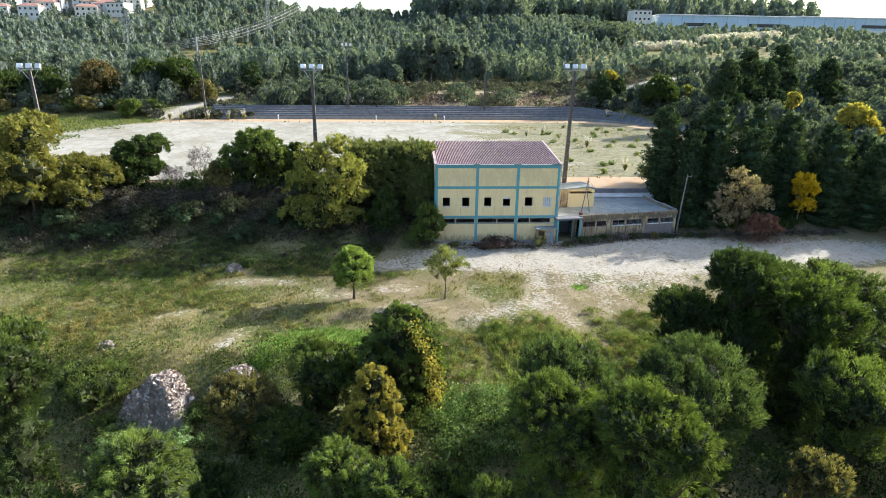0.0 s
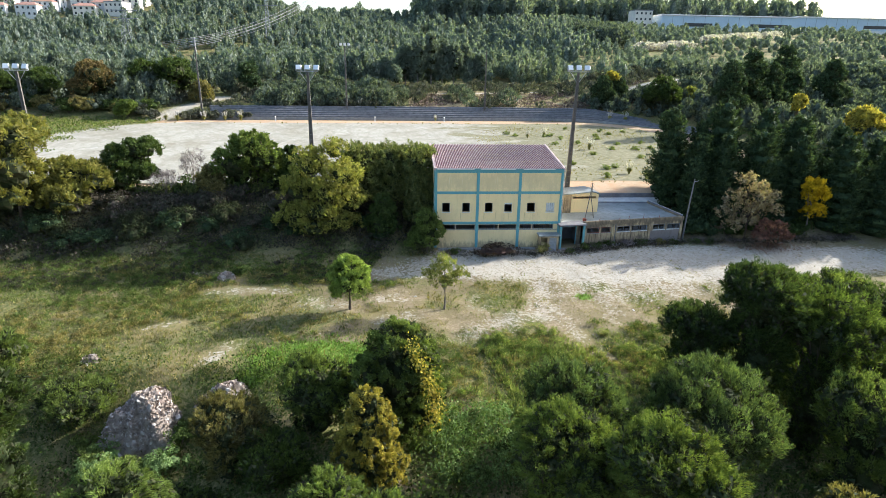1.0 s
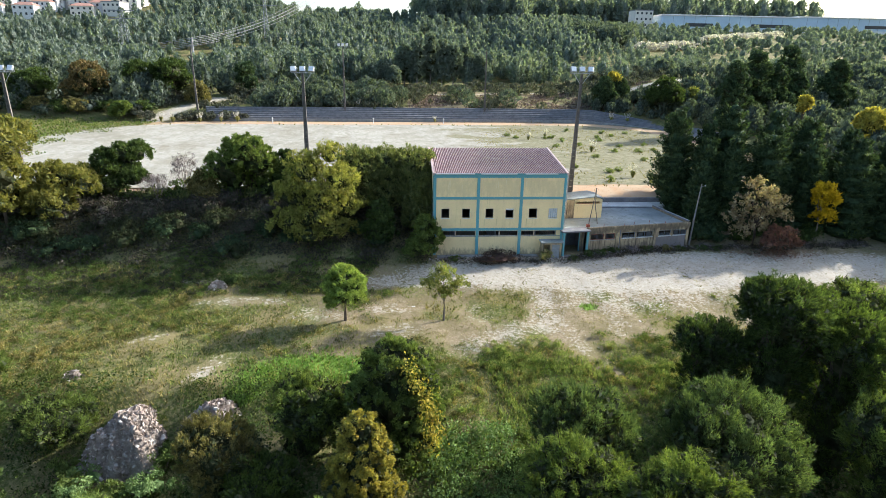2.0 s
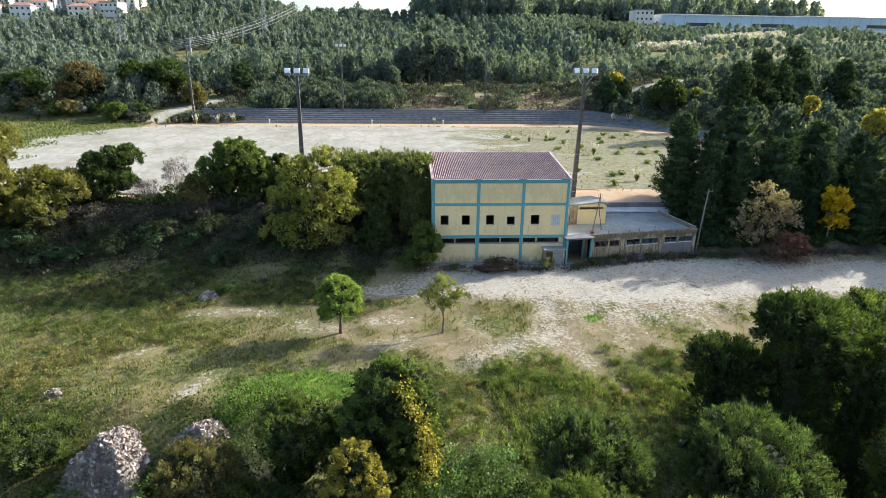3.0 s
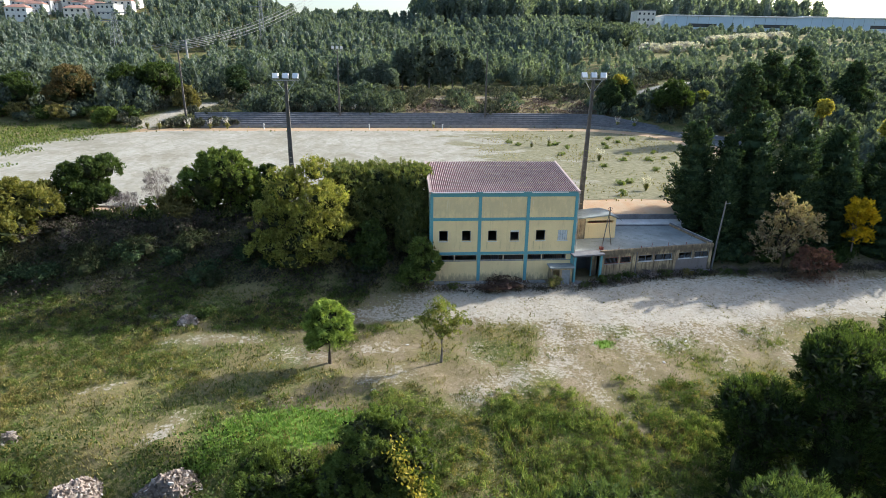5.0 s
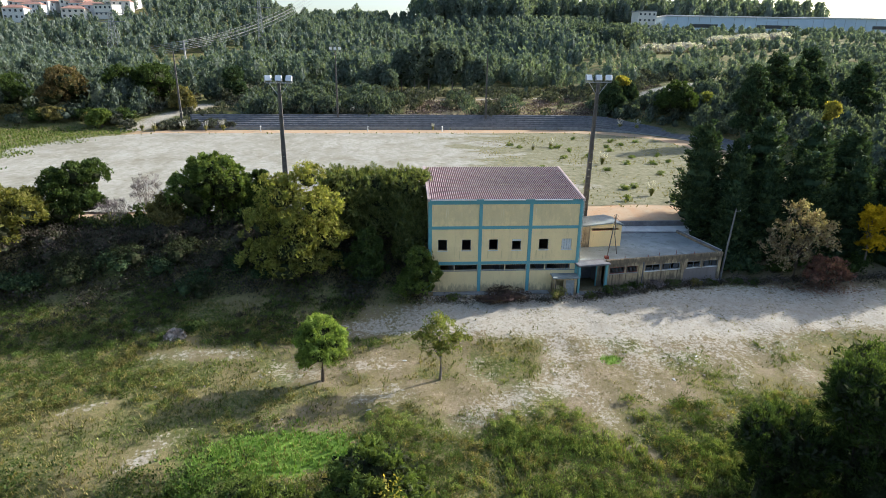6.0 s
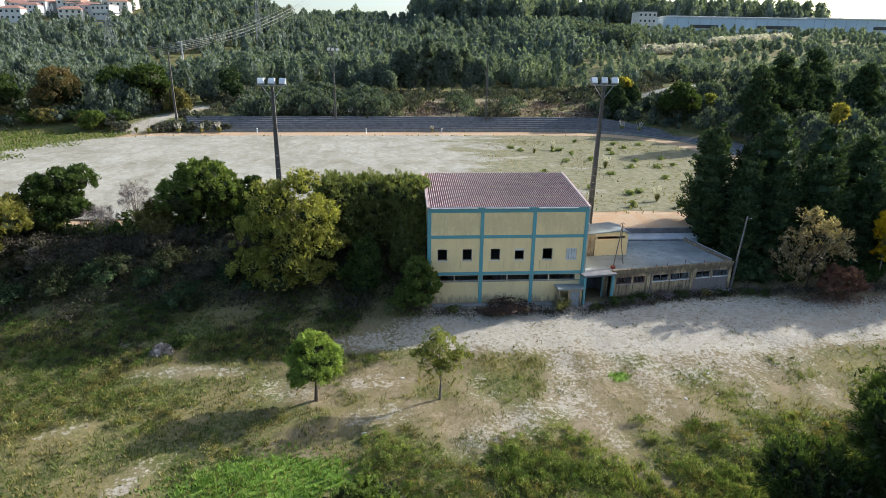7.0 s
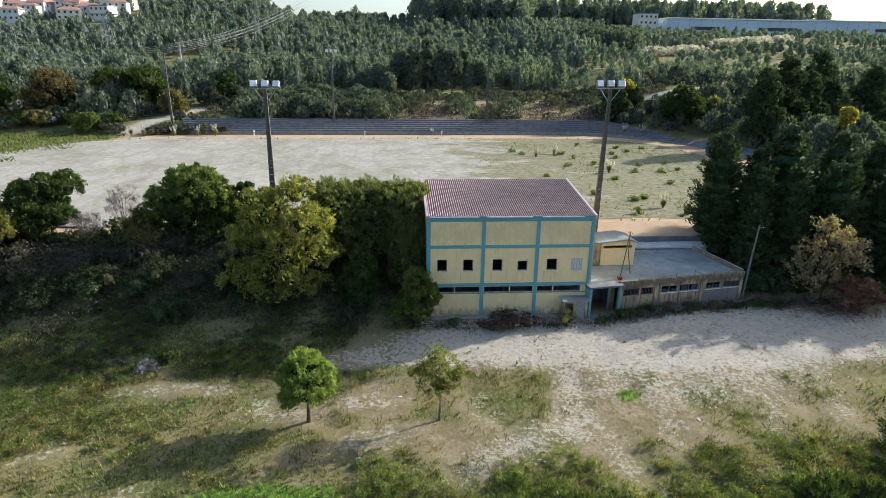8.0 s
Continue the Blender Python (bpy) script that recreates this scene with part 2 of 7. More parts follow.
fn = Nodes("pale_sand")
swirl = fn.noise(0.3, 8, 0.72, fn.coords(1.1, 0.6, 1.0))
marks = fn.node("TexWave", Scale=0.12, Distortion=14.0, Detail=4.0, Detail_Scale=0.6)
fn.put(marks.inputs["Vector"], fn.coords(0.5, 0.9, 1.0))
fc = fn.mix(fn.ramp(fn.noise(0.11, 6, 0.7), (0.36, 0.0), (0.62, 1.0)), (0.36, 0.34, 0.285), (0.235, 0.217, 0.165))
fc = fn.mix(fn.ramp(swirl, (0.45, 0.0), (0.68, 0.6)), fc, (0.41, 0.395, 0.35))
ruts = fn.node("TexWave", Scale=0.22, Distortion=30.0, Detail=4.0, Detail_Scale=0.5)
fn.put(ruts.inputs["Vector"], fn.coords(0.35, 0.8, 1.0))
fc = fn.mix(fn.ramp(ruts.outputs[1], (0.0, 0.3), (0.07, 0.0)), fc, (0.46, 0.44, 0.39))
fc = fn.mix(fn.ramp(marks.outputs[1], (0.0, 0.45), (0.12, 0.0)), fc, (0.24, 0.225, 0.18))
fc = fn.mix(fn.ramp(fn.noise(1.3, 8, 0.82), (0.5, 0.0), (0.64, 0.8)), fc, (0.2, 0.185, 0.12))
# weeds spread in from the east end
fx = fn.node("SeparateXYZ")
fn.put(fx.inputs[0], fn.geo.outputs["Position"])
weedy = fn.math("ADD", fn.math("MULTIPLY_ADD", fx.outputs[0], 0.02, -0.02), fn.math("MULTIPLY", fn.math("SUBTRACT", fn.noise(0.13, 6, 0.7, fn.coords(0.8, 1.5, 1.0)), 0.5), 1.7))
fc = fn.mix(fn.ramp(weedy, (0.3, 0.0), (0.46, 0.9)), fc, fn.mix(fn.ramp(fn.noise(0.9, 7, 0.75), (0.38, 0.0), (0.62, 1.0)), (0.115, 0.115, 0.05), (0.25, 0.225, 0.14)))
MAT["sand"] = fn.finish(fc, 0.95, 0.0, fn.noise(3.0, 5), 0.05, 0.1)
tn = Nodes("orange_cinder")
tc = tn.mix(tn.ramp(tn.noise(0.5, 5, 0.65), (0.35, 0.0), (0.65, 1.0)), (0.44, 0.28, 0.16), (0.44, 0.335, 0.225))
tc = tn.mix(tn.ramp(tn.noise(3.0, 5, 0.7), (0.55, 0.0), (0.72, 0.6)), tc, (0.22, 0.17, 0.08))
tx = tn.node("SeparateXYZ")
tn.put(tx.inputs[0], tn.geo.outputs["Position"])
tc = tn.mix(tn.ramp(tn.math("ADD", tn.math("MULTIPLY_ADD", tx.outputs[0], -0.06, -2.9), tn.math("MULTIPLY", tn.math("SUBTRACT", tn.noise(0.5, 5, 0.7), 0.5), 2.0)), (0.2, 0.0), (0.6, 0.95)), tc, (0.12, 0.125, 0.05))
MAT["cinder"] = tn.finish(tc, 0.95, 0.0, tn.noise(5.0, 4), 0.03, 0.1)

MAT["leaf_bright"] = foliage("bright_leaves", [(0.06, 0.095, 0.018), (0.09, 0.13, 0.024), (0.135, 0.175, 0.034)], 0.4)
MAT["leaf_mid"] = foliage("green_leaves", [(0.082, 0.118, 0.028), (0.125, 0.167, 0.037), (0.18, 0.22, 0.05)], 0.42)
MAT["leaf_dark"] = foliage("dark_leaves", [(0.04, 0.062, 0.017), (0.062, 0.09, 0.023), (0.095, 0.13, 0.032)], 0.4)
MAT["leaf_olive"] = foliage("olive_leaves", [(0.11, 0.105, 0.032), (0.175, 0.155, 0.05), (0.25, 0.21, 0.07)], 0.42)
MAT["leaf_plane"] = foliage("plane_leaves", [(0.18, 0.2, 0.045), (0.26, 0.262, 0.058), (0.37, 0.335, 0.085)], 0.48)
MAT["leaf_willow"] = foliage("willow_leaves", [(0.1, 0.145, 0.03), (0.15, 0.2, 0.042), (0.21, 0.26, 0.058)], 0.45)
MAT["leaf_ever"] = foliage("evergreen_leaves", [(0.052, 0.08, 0.018), (0.08, 0.114, 0.024), (0.122, 0.162, 0.034)], 0.42)
# leaf tones lightened and blued in place of distance haze
MAT["wood_dark"] = foliage("hazed_mixed_leaves", [(0.062, 0.083, 0.055), (0.1, 0.125, 0.082), (0.15, 0.172, 0.11)], 0.4)
# near-black leaf tone that stands in for shade inside crowns and low bushes
MAT["shade_growth"] = foliage("shade_dark_leaves", [(0.03, 0.04, 0.014), (0.045, 0.056, 0.02), (0.06, 0.06, 0.026)], 0.2)
MAT["leaf_red"] = foliage("rust_red_leaves", [(0.17, 0.085, 0.06), (0.24, 0.125, 0.08), (0.13, 0.09, 0.055)], 0.35)
MAT["leaf_young"] = foliage("young_tree_leaves", [(0.14, 0.2, 0.038), (0.215, 0.28, 0.055), (0.3, 0.36, 0.08)], 0.5)
MAT["leaf_thin"] = foliage("thin_leaves", [(0.13, 0.165, 0.04), (0.2, 0.22, 0.055), (0.29, 0.27, 0.075)], 0.48)
MAT["leaf_yellow"] = foliage("yellow_leaves", [(0.3, 0.26, 0.045), (0.4, 0.33, 0.055), (0.2, 0.2, 0.04), (0.5, 0.38, 0.065)], 0.45)
MAT["leaf_gold"] = foliage("golden_leaves", [(0.45, 0.3, 0.01), (0.6, 0.42, 0.02), (0.5, 0.36, 0.015)], 0.45)
MAT["leaf_rust"] = foliage("rusty_leaves", [(0.24, 0.2, 0.1), (0.34, 0.29, 0.155), (0.22, 0.15, 0.08), (0.42, 0.37, 0.22)], 0.45)
MAT["leaf_fresh"] = foliage("fresh_leaves", [(0.075, 0.11, 0.02), (0.115, 0.155, 0.028), (0.175, 0.21, 0.04)], 0.36)
MAT["leaf_acacia"] = foliage("acacia_leaves", [(0.062, 0.096, 0.03), (0.1, 0.14, 0.042), (0.15, 0.19, 0.055)], 0.38)
MAT["leaf_brown"] = foliage("browning_leaves", [(0.1, 0.075, 0.03), (0.15, 0.11, 0.04), (0.09, 0.09, 0.035), (0.2, 0.13, 0.045)], 0.3)
MAT["bracken"] = foliage("dead_bracken", [(0.12, 0.085, 0.068), (0.17, 0.12, 0.095), (0.1, 0.08, 0.05), (0.21, 0.16, 0.125)], 0.2)
MAT["leaf_wine"] = foliage("wine_leaves", [(0.06, 0.038, 0.03), (0.1, 0.065, 0.045), (0.06, 0.055, 0.03)], 0.25)
MAT["needle"] = foliage("needles", [(0.032, 0.053, 0.022), (0.05, 0.078, 0.031), (0.086, 0.12, 0.042)], 0.25)
# eucalyptus green pushed paler and bluer to carry the haze of distance
MAT["wood_far"] = foliage("hazed_eucalyptus_leaves", [(0.112, 0.145, 0.1), (0.15, 0.184, 0.125), (0.2, 0.225, 0.155)], 0.42, 0.7, 0.25)
MAT["shrub_far"] = foliage("shrub_leaves", [(0.065, 0.075, 0.045), (0.1, 0.108, 0.064), (0.145, 0.135, 0.09)], 0.3)
MAT["blade"] = foliage("grass_blades", [(0.1, 0.12, 0.03), (0.17, 0.18, 0.045), (0.28, 0.25, 0.08), (0.38, 0.31, 0.13)], 0.35)
MAT["blade_lush"] = foliage("lush_blades", [(0.11, 0.2, 0.028), (0.16, 0.26, 0.042), (0.22, 0.32, 0.06)], 0.35)
MAT["plume"] = foliage("pampas_plumes", [(0.5, 0.46, 0.39), (0.62, 0.58, 0.5), (0.42, 0.37, 0.3)], 0.35)
MAT["twig"] = foliage("dry_twigs", [(0.16, 0.13, 0.1), (0.24, 0.2, 0.16), (0.11, 0.09, 0.07)], 0.1)
MAT["leaf_hedge"] = foliage("hedge_leaves", [(0.085, 0.112, 0.035), (0.15, 0.172, 0.052), (0.24, 0.24, 0.08)], 0.46)
MAT["leaf_gold_green"] = foliage("turning_leaves", [(0.16, 0.165, 0.04), (0.24, 0.215, 0.048), (0.12, 0.135, 0.034)], 0.48)
MAT["leaf_bramble"] = foliage("bramble_leaves", [(0.11, 0.18, 0.05), (0.17, 0.25, 0.075), (0.25, 0.33, 0.11)], 0.3)
MAT["weed"] = foliage("weed_stalks", [(0.14, 0.14, 0.035), (0.23, 0.2, 0.055), (0.36, 0.29, 0.11)], 0.35)
MAT["scrub"] = foliage("scrub_leaves", [(0.1, 0.14, 0.03), (0.17, 0.2, 0.045), (0.25, 0.25, 0.075)], 0.35)
MAT["straw"] = foliage("straw", [(0.2, 0.19, 0.07), (0.32, 0.27, 0.12), (0.42, 0.35, 0.18)], 0.35)
MAT["scrub_deep"] = foliage("deep_scrub", [(0.06, 0.095, 0.022), (0.1, 0.14, 0.03), (0.15, 0.19, 0.045)], 0.35)
MAT["scrub_light"] = foliage("light_scrub", [(0.13, 0.18, 0.04), (0.2, 0.245, 0.055), (0.31, 0.31, 0.1)], 0.35)
# undergrowth tones darkened so the colour itself deepens the shade
MAT["shade_dark_plants"] = foliage("shade_undergrowth_leaves", [(0.045, 0.05, 0.025), (0.07, 0.07, 0.036), (0.12, 0.092, 0.068), (0.055, 0.064, 0.027)], 0.2)

# ---- mesh helpers ----
RNG = np.random.default_rng(7)


def mesh_arrays(name, verts, faces):
    """A mesh out of arrays: verts n x 3, faces m x 3 or m x 4."""
    me = bpy.data.meshes.new(name)
    verts, faces = np.asarray(verts, np.float32), np.asarray(faces, np.int32)
    me.vertices.add(len(verts))
    me.vertices.foreach_set("co", verts.ravel())
    k = faces.shape[1]
    me.loops.add(faces.size)
    me.loops.foreach_set("vertex_index", faces.ravel())
    me.polygons.add(len(faces))
    me.polygons.foreach_set("loop_start", np.arange(0, faces.size, k, dtype=np.int32))
    me.update(calc_edges=True)
    return me


def put_material(ob, material, smooth=False):
    ob.data.materials.append(MAT[material])
    if smooth:
        ob.data.polygons.foreach_set("use_smooth", np.ones(len(ob.data.polygons), bool))
    return ob


def part(name, bm, material, parent=None, label="", smooth=False):
    """Links a bmesh (or a ready mesh) as one mesh object under a thing or a part."""
    if isinstance(bm, bmesh.types.BMesh):
        me = bpy.data.meshes.new(name)
        bmesh.ops.recalc_face_normals(bm, faces=bm.faces)
        bm.to_mesh(me)
        bm.free()
    else:
        me = bm
    ob = put_material(new(name, me), material, smooth)
    ob.parent = parent
    return tagged(ob, label)


def thing(name, label, category, group="", kind="", at=None):
    return tagged_at(new(name), label, category, group, kind, at)


def tagged_at(ob, label, category, group, kind, at):
    if at is not None:
        ob.matrix_world = at
    return tagged(ob, label, category, group, kind)


def box(bm, x0, y0, z0, x1, y1, z1, bevel=0.0):
    r = bmesh.ops.create_cube(bm, size=1.0, matrix=Matrix.LocRotScale(((x0 + x1) / 2, (y0 + y1) / 2, (z0 + z1) / 2), None, (abs(x1 - x0), abs(y1 - y0), abs(z1 - z0))))
    if bevel:
        es = {e for v in r["verts"] for e in v.link_edges}
        bmesh.ops.bevel(bm, geom=list(es), offset=bevel, segments=1, affect="EDGES")
    return bm


def boxes(*rows, bevel=0.0):
    bm = bmesh.new()
    for r in rows:
        box(bm, *r, bevel=bevel)
    return bm


def tube(bm, pts, radii, sides=8):
    """A tapered tube along points, closed at both ends."""
    rings = []
    for i, p in enumerate(pts):
        p = Vector(p)
        d = Vector(pts[min(i + 1, len(pts) - 1)]) - Vector(pts[max(i - 1, 0)])
        q = d.to_track_quat("Z", "Y")
        rings.append([bm.verts.new(p + q @ Vector((math.cos(a) * radii[i], math.sin(a) * radii[i], 0))) for a in (2 * math.pi * k / sides for k in range(sides))])
    for a, b in zip(rings, rings[1:]):
        for k in range(sides):
            bm.faces.new((a[k], a[(k + 1) % sides], b[(k + 1) % sides], b[k]))
    bm.faces.new(rings[0][::-1])
    bm.faces.new(rings[-1])
    return bm


def panel_wall(x0, x1, y0, y1, z0, z1, holes, bevel=0.0):
    """A wall along x between y0 and y1, with openings (xa, xb, za, zb) that go through it."""
    bm = bmesh.new()
    zs = sorted({z0, z1, *(h[2] for h in holes), *(h[3] for h in holes)})
    for za, zb in zip(zs, zs[1:]):
        m = (za + zb) / 2
        gaps = sorted((h[0], h[1]) for h in holes if h[2] < m < h[3])
        x = x0
        for a, b in gaps:
            if a > x + 1e-4:
                box(bm, x, y0, za, a, y1, zb)
            x = max(x, b)
        if x < x1 - 1e-4:
            box(bm, x, y0, za, x1, y1, zb)
    bmesh.ops.remove_doubles(bm, verts=bm.verts, dist=0.0005)
    return bm


# ---- the lie of the land ----


def step(a, b, v):
    q = np.clip((v - a) / (b - a), 0.0, 1.0)
    return q * q * (3 - 2 * q)


def wave(x, y, scale, seed=0.0):
    """Cheap smooth unevenness without a visible repeat, about -1 to 1."""
    r = np.random.default_rng(int(seed * 10) + 5)
    out = 0.0
    for k in range(9):
        a, f, p = r.uniform(0, 6.283), scale * r.uniform(0.6, 2.6), r.uniform(0, 6.283)
        out = out + np.sin((x * math.cos(a) + y * math.sin(a)) * f + p)
    return out / 3.4


FIELD_Z = 5.5


def oval(x, y):
    """Signed distance to the outer edge of the track, negative inside."""
    y = y - 0.025 * x
    cx, cy, hx, hy, r = -2.0, 112.5, 70.0, 40.0, 27.0
    qx, qy = np.abs(x - cx) - (hx - r), np.abs(y - cy) - (hy - r)
    return np.minimum(np.maximum(qx, qy), 0.0) + np.hypot(np.maximum(qx, 0), np.maximum(qy, 0)) - r


def shelf(y):
    """How far the near edge of the track drops towards the clubhouse."""
    return 0.55 * np.clip((77.8 - y) / 4.4, 0.0, 1.0)


def saddle(x, y):
    """1 where the ridge dips between its two humps."""
    b = x / np.maximum(y, 1.0)
    return step(-0.2, -0.16, b) * step(0.045, 0.02, b)


def land(x, y):
    """Height of the ground at x, y."""
    x, y = np.asarray(x, float), np.asarray(y, float)
    yard = np.interp(y, [-60, 0, 20, 36, 45, 52, 58, 62], [-6.0, -4.0, -2.8, -1.5, -0.6, -0.2, 0.7, 1.38])
    yard = yard - 3.2 * step(-5, -13, x) * step(41, 33, y) + 0.06 * wave(x, y, 0.7, 1.0) * step(61, 55, y)
    left = step(60.5, 70.0, y + 0.4 * wave(x, y, 0.5, 3.0))
    mid = step(73.2, 73.6, y)
    right = step(63.5, 76.0, y)
    k = np.where(x < 5.5, left, np.where(x > 37.0, right, mid))
    front = yard + (FIELD_Z - shelf(y) - yard) * k
    # beyond the field: a bank, a shallow valley, then the wooded hill
    back = np.interp(y, [150, 158, 172, 190, 250, 310, 400, 480, 560, 700, 1600], [5.5, 7.6, 9.5, 11.2, 12.5, 16.0, 33.0, 52.0, 58.0, 54.0, 40.0])
    back = back + 2.5 * wave(x, y, 0.012, 0.5) * step(200, 320, y)
    back = back - 8.0 * saddle(x, y) * step(380, 470, y)
    east = np.interp(y, [60, 100, 130, 150, 160, 168, 180, 220, 280, 330, 425, 520, 700, 1600], [3.0, 6.0, 7.0, 9.0, 12.5, 16.3, 16.6, 17.5, 24.0, 29.5, 40.5, 47.0, 48.0, 40.0])
    e = step(48, 84, x) * step(95, 160, y) + step(72, 88, x) * step(60, 95, y) * (1 - step(95, 160, y))
    back = back + (east - back) * np.clip(e, 0, 1)
    west = step(-72, -110, x) * step(60, 100, y)
    far = step(0.0, 7.0, oval(x, y)) * step(100, 112, y + 40 * step(60, 75, np.abs(x)))
    z = np.where(y < 76, front, FIELD_Z - shelf(y))
    z = z + (back - z) * far
    return z + west * 1.5


def strip(a, b, n=1):
    return np.linspace(a, b, n + 1)[:-1]


xs = np.concatenate([strip(-1800, -400, 10), strip(-400, -90, 40), strip(-90, -46, 40), strip(-46, 52, 104), strip(52, 100, 44), strip(100, 400, 40), np.linspace(400, 1800, 11)])
ys = np.concatenate([strip(-400, -20, 10), strip(-20, 28, 40), strip(28, 64, 52), strip(64, 78, 34), strip(78, 150, 24), strip(150, 190, 30), strip(190, 560, 60), np.linspace(560, 2200, 14)])
gx, gy = np.meshgrid(xs, ys)
gz = land(gx, gy)
for i in range(gx.shape[0]):
    if 24 < ys[i] < 64:
        gz[i] += [0.09 * noise.noise((x * 0.8, ys[i] * 0.8, 0)) + 0.04 * noise.noise((x * 2.5, ys[i] * 2.5, 4)) for x in xs]
gz = gz - 0.05 * (oval(gx, gy) < 0.5)
nx, ny = len(xs), len(ys)
idx = np.arange(nx * ny).reshape(ny, nx)
gf = np.stack([idx[:-1, :-1], idx[:-1, 1:], idx[1:, 1:], idx[1:, :-1]], -1).reshape(-1, 4)
ground = put_material(new("ground", mesh_arrays("ground", np.stack([gx, gy, gz], -1).reshape(-1, 3), gf)), "ground", True)
tagged(ground, "uneven waste ground of pale dirt, dry soil and rough grass", "ground", kind="structure")


def blob(x, y, cx, cy, rx, ry, turn=0.0, soft=0.35):
    c, s = math.cos(radians(turn)), math.sin(radians(turn))
    u, v = ((x - cx) * c + (y - cy) * s) / rx, ((y - cy) * c - (x - cx) * s) / ry
    return step(1 + soft, 1 - soft, np.hypot(u, v))


def line(x, y, x0, y0, x1, y1, w):
    """1 near a straight rut."""
    dx, dy = x1 - x0, y1 - y0
    t = np.clip(((x - x0) * dx + (y - y0) * dy) / (dx * dx + dy * dy), 0, 1)
    return step(w * 2.2, w * 0.1, np.hypot(x - x0 - t * dx, y - y0 - t * dy))


def dirt_at(x, y):
    """How bare and pale the ground is."""
    d = blob(x, y, 14, 58.0, 12, 3.6, 1, 0.5) * 0.9
    d = np.maximum(d, blob(x, y, 31, 57.8, 17, 4.4, 4, 0.5) * 1.0)
    d = np.maximum(d, blob(x, y, 48, 58.0, 16, 3.6, 3, 0.5) * 0.9)
    d = np.maximum(d, blob(x, y, 2.5, 56.6, 5.0, 1.6, 3) * 0.7)
    d = np.maximum(d, blob(x, y, 27, 53.0, 13, 3.8, 3, 0.6) * 0.56)
    d = np.maximum(d, line(x, y, 17.5, 58, 15.2, 47.5, 1.5) * 0.66)
    d = np.maximum(d, line(x, y, 15.4, 49, 8.0, 44.5, 1.5) * 0.6)
    d = np.maximum(d, line(x, y, 16.5, 50, 17.6, 43.5, 1.0) * 0.54)
    d = np.maximum(d, line(x, y, 23.0, 52.5, 21.5, 46.5, 1.3) * 0.52)
    d = np.maximum(d, line(x, y, 31.5, 54, 29.0, 47.5, 1.2) * 0.5)
    d = np.maximum(d, line(x, y, 36.5, 54, 34.6, 48.0, 1.2) * 0.52)
    d = np.maximum(d, blob(x, y, -5.0, 50.8, 3.2, 1.7, -8) * 0.5)
    d = np.maximum(d, blob(x, y, 1.5, 51.3, 2.5, 1.1, 0) * 0.58)
    d = np.maximum(d, blob(x, y, 2.0, 47.6, 3.2, 1.6, 10) * 0.52)
    d = np.maximum(d, blob(x, y, 9.5, 50.0, 1.6, 2.6, 20) * 0.45)
    d = np.maximum(d, blob(x, y, -14.0, 53.3, 3.8, 0.8, 8) * 0.52)
    d = np.maximum(d, blob(x, y, -9.4, 53.2, 2.0, 0.6, -4) * 0.54)
    d = np.maximum(d, blob(x, y, -18.5, 47.0, 2.2, 0.6, 25) * 0.5)
    d = np.maximum(d, blob(x, y, -12.5, 42.4, 0.9, 2.4, -35) * 0.6)
    d = np.maximum(d, blob(x, y, -18.0, 57.0, 2.5, 0.6, 4) * 0.55)
    d = np.maximum(d, line(x, y, 18.5, 43.0, 20.5, 33.0, 0.35) * 0.4)
    d = np.maximum(d, line(x, y, 70, 168, 112, 171, 2.2) * 0.9)
    d = np.maximum(d, line(x, y, 10, 182, 56, 189, 0.8) * 0.8)
    d = np.maximum(d, line(x, y, -58, 150, -47, 172, 2.5) * 0.9)
    return d


def green_at(x, y):
    """How thick the grass stands."""
    g = 0.62 + 0.25 * wave(x, y, 0.33, 2.0)
    g = g - 0.16 * step(44, 50, y) * step(-9, 0, x) * step(44, 36, x)
    g = g + 0.25 * blob(x, y, 11.9, 51.6, 2.6, 3.2, -20) + 0.3 * blob(x, y, 26.8, 48.6, 2.4, 3.8, 15)
    g = g + 0.4 * step(44, 39, y) * step(4, -2, x) + 0.25 * step(-9, -16, x)
    g = g - 0.35 * step(0.5, 1.0, wave(x, y, 0.6, 12.0)) * (0.45 + 0.55 * step(-12, -4, x))
    g = g + 0.5 * step(56, 59, y) * step(1, -3, x) + 0.2 * step(46, 42, y) * step(3, 8, x) + 0.14 * step(-5, -9, x)
    for cx, cy, rx, ry in ((-5.0, 50.8, 3.4, 1.8), (1.0, 51.0, 3.0, 1.6), (2.2, 47.4, 3.2, 1.8), (6.5, 46.3, 3.0, 1.6), (-12.0, 53.3, 5.0, 0.9), (19.0, 48.0, 3.0, 3.0), (8.6, 54.5, 3.5, 1.2)):
        g = g - 0.2 * blob(x, y, cx, cy, rx, ry, 0, 0.7)
    g = g + 0.22 * blob(x, y, 6.8, 49.6, 3.4, 2.6, 0, 0.6) + 0.16 * blob(x, y, -1.6, 49.0, 2.6, 2.0, 0, 0.6)
    # bank beside the clubhouse: full green, whose darker tone deepens the shade
    g = np.where(y > 60.0, np.where(x < 5.5, 0.9, 0.34) + 0.2 * wave(x, y, 0.21, 5.0), g)
    g = g - 0.4 * blob(x, y, -14, 62.6, 9.0, 1.4, 0, 0.5) * (0.6 + 0.6 * wave(x, y, 0.5, 3.0))
    g = np.where((y > 150) & (x > 20) & (y < 185), 0.5 + 0.3 * wave(x, y, 0.3, 1.0), g)
    g = np.where((x < -66) & (y > 64) & (y < 160), 0.75, g)
    return np.where((y > 188) | ((x > 60) & (y > 78)), 1.0 + 0.2 * wave(x, y, 0.05), g)


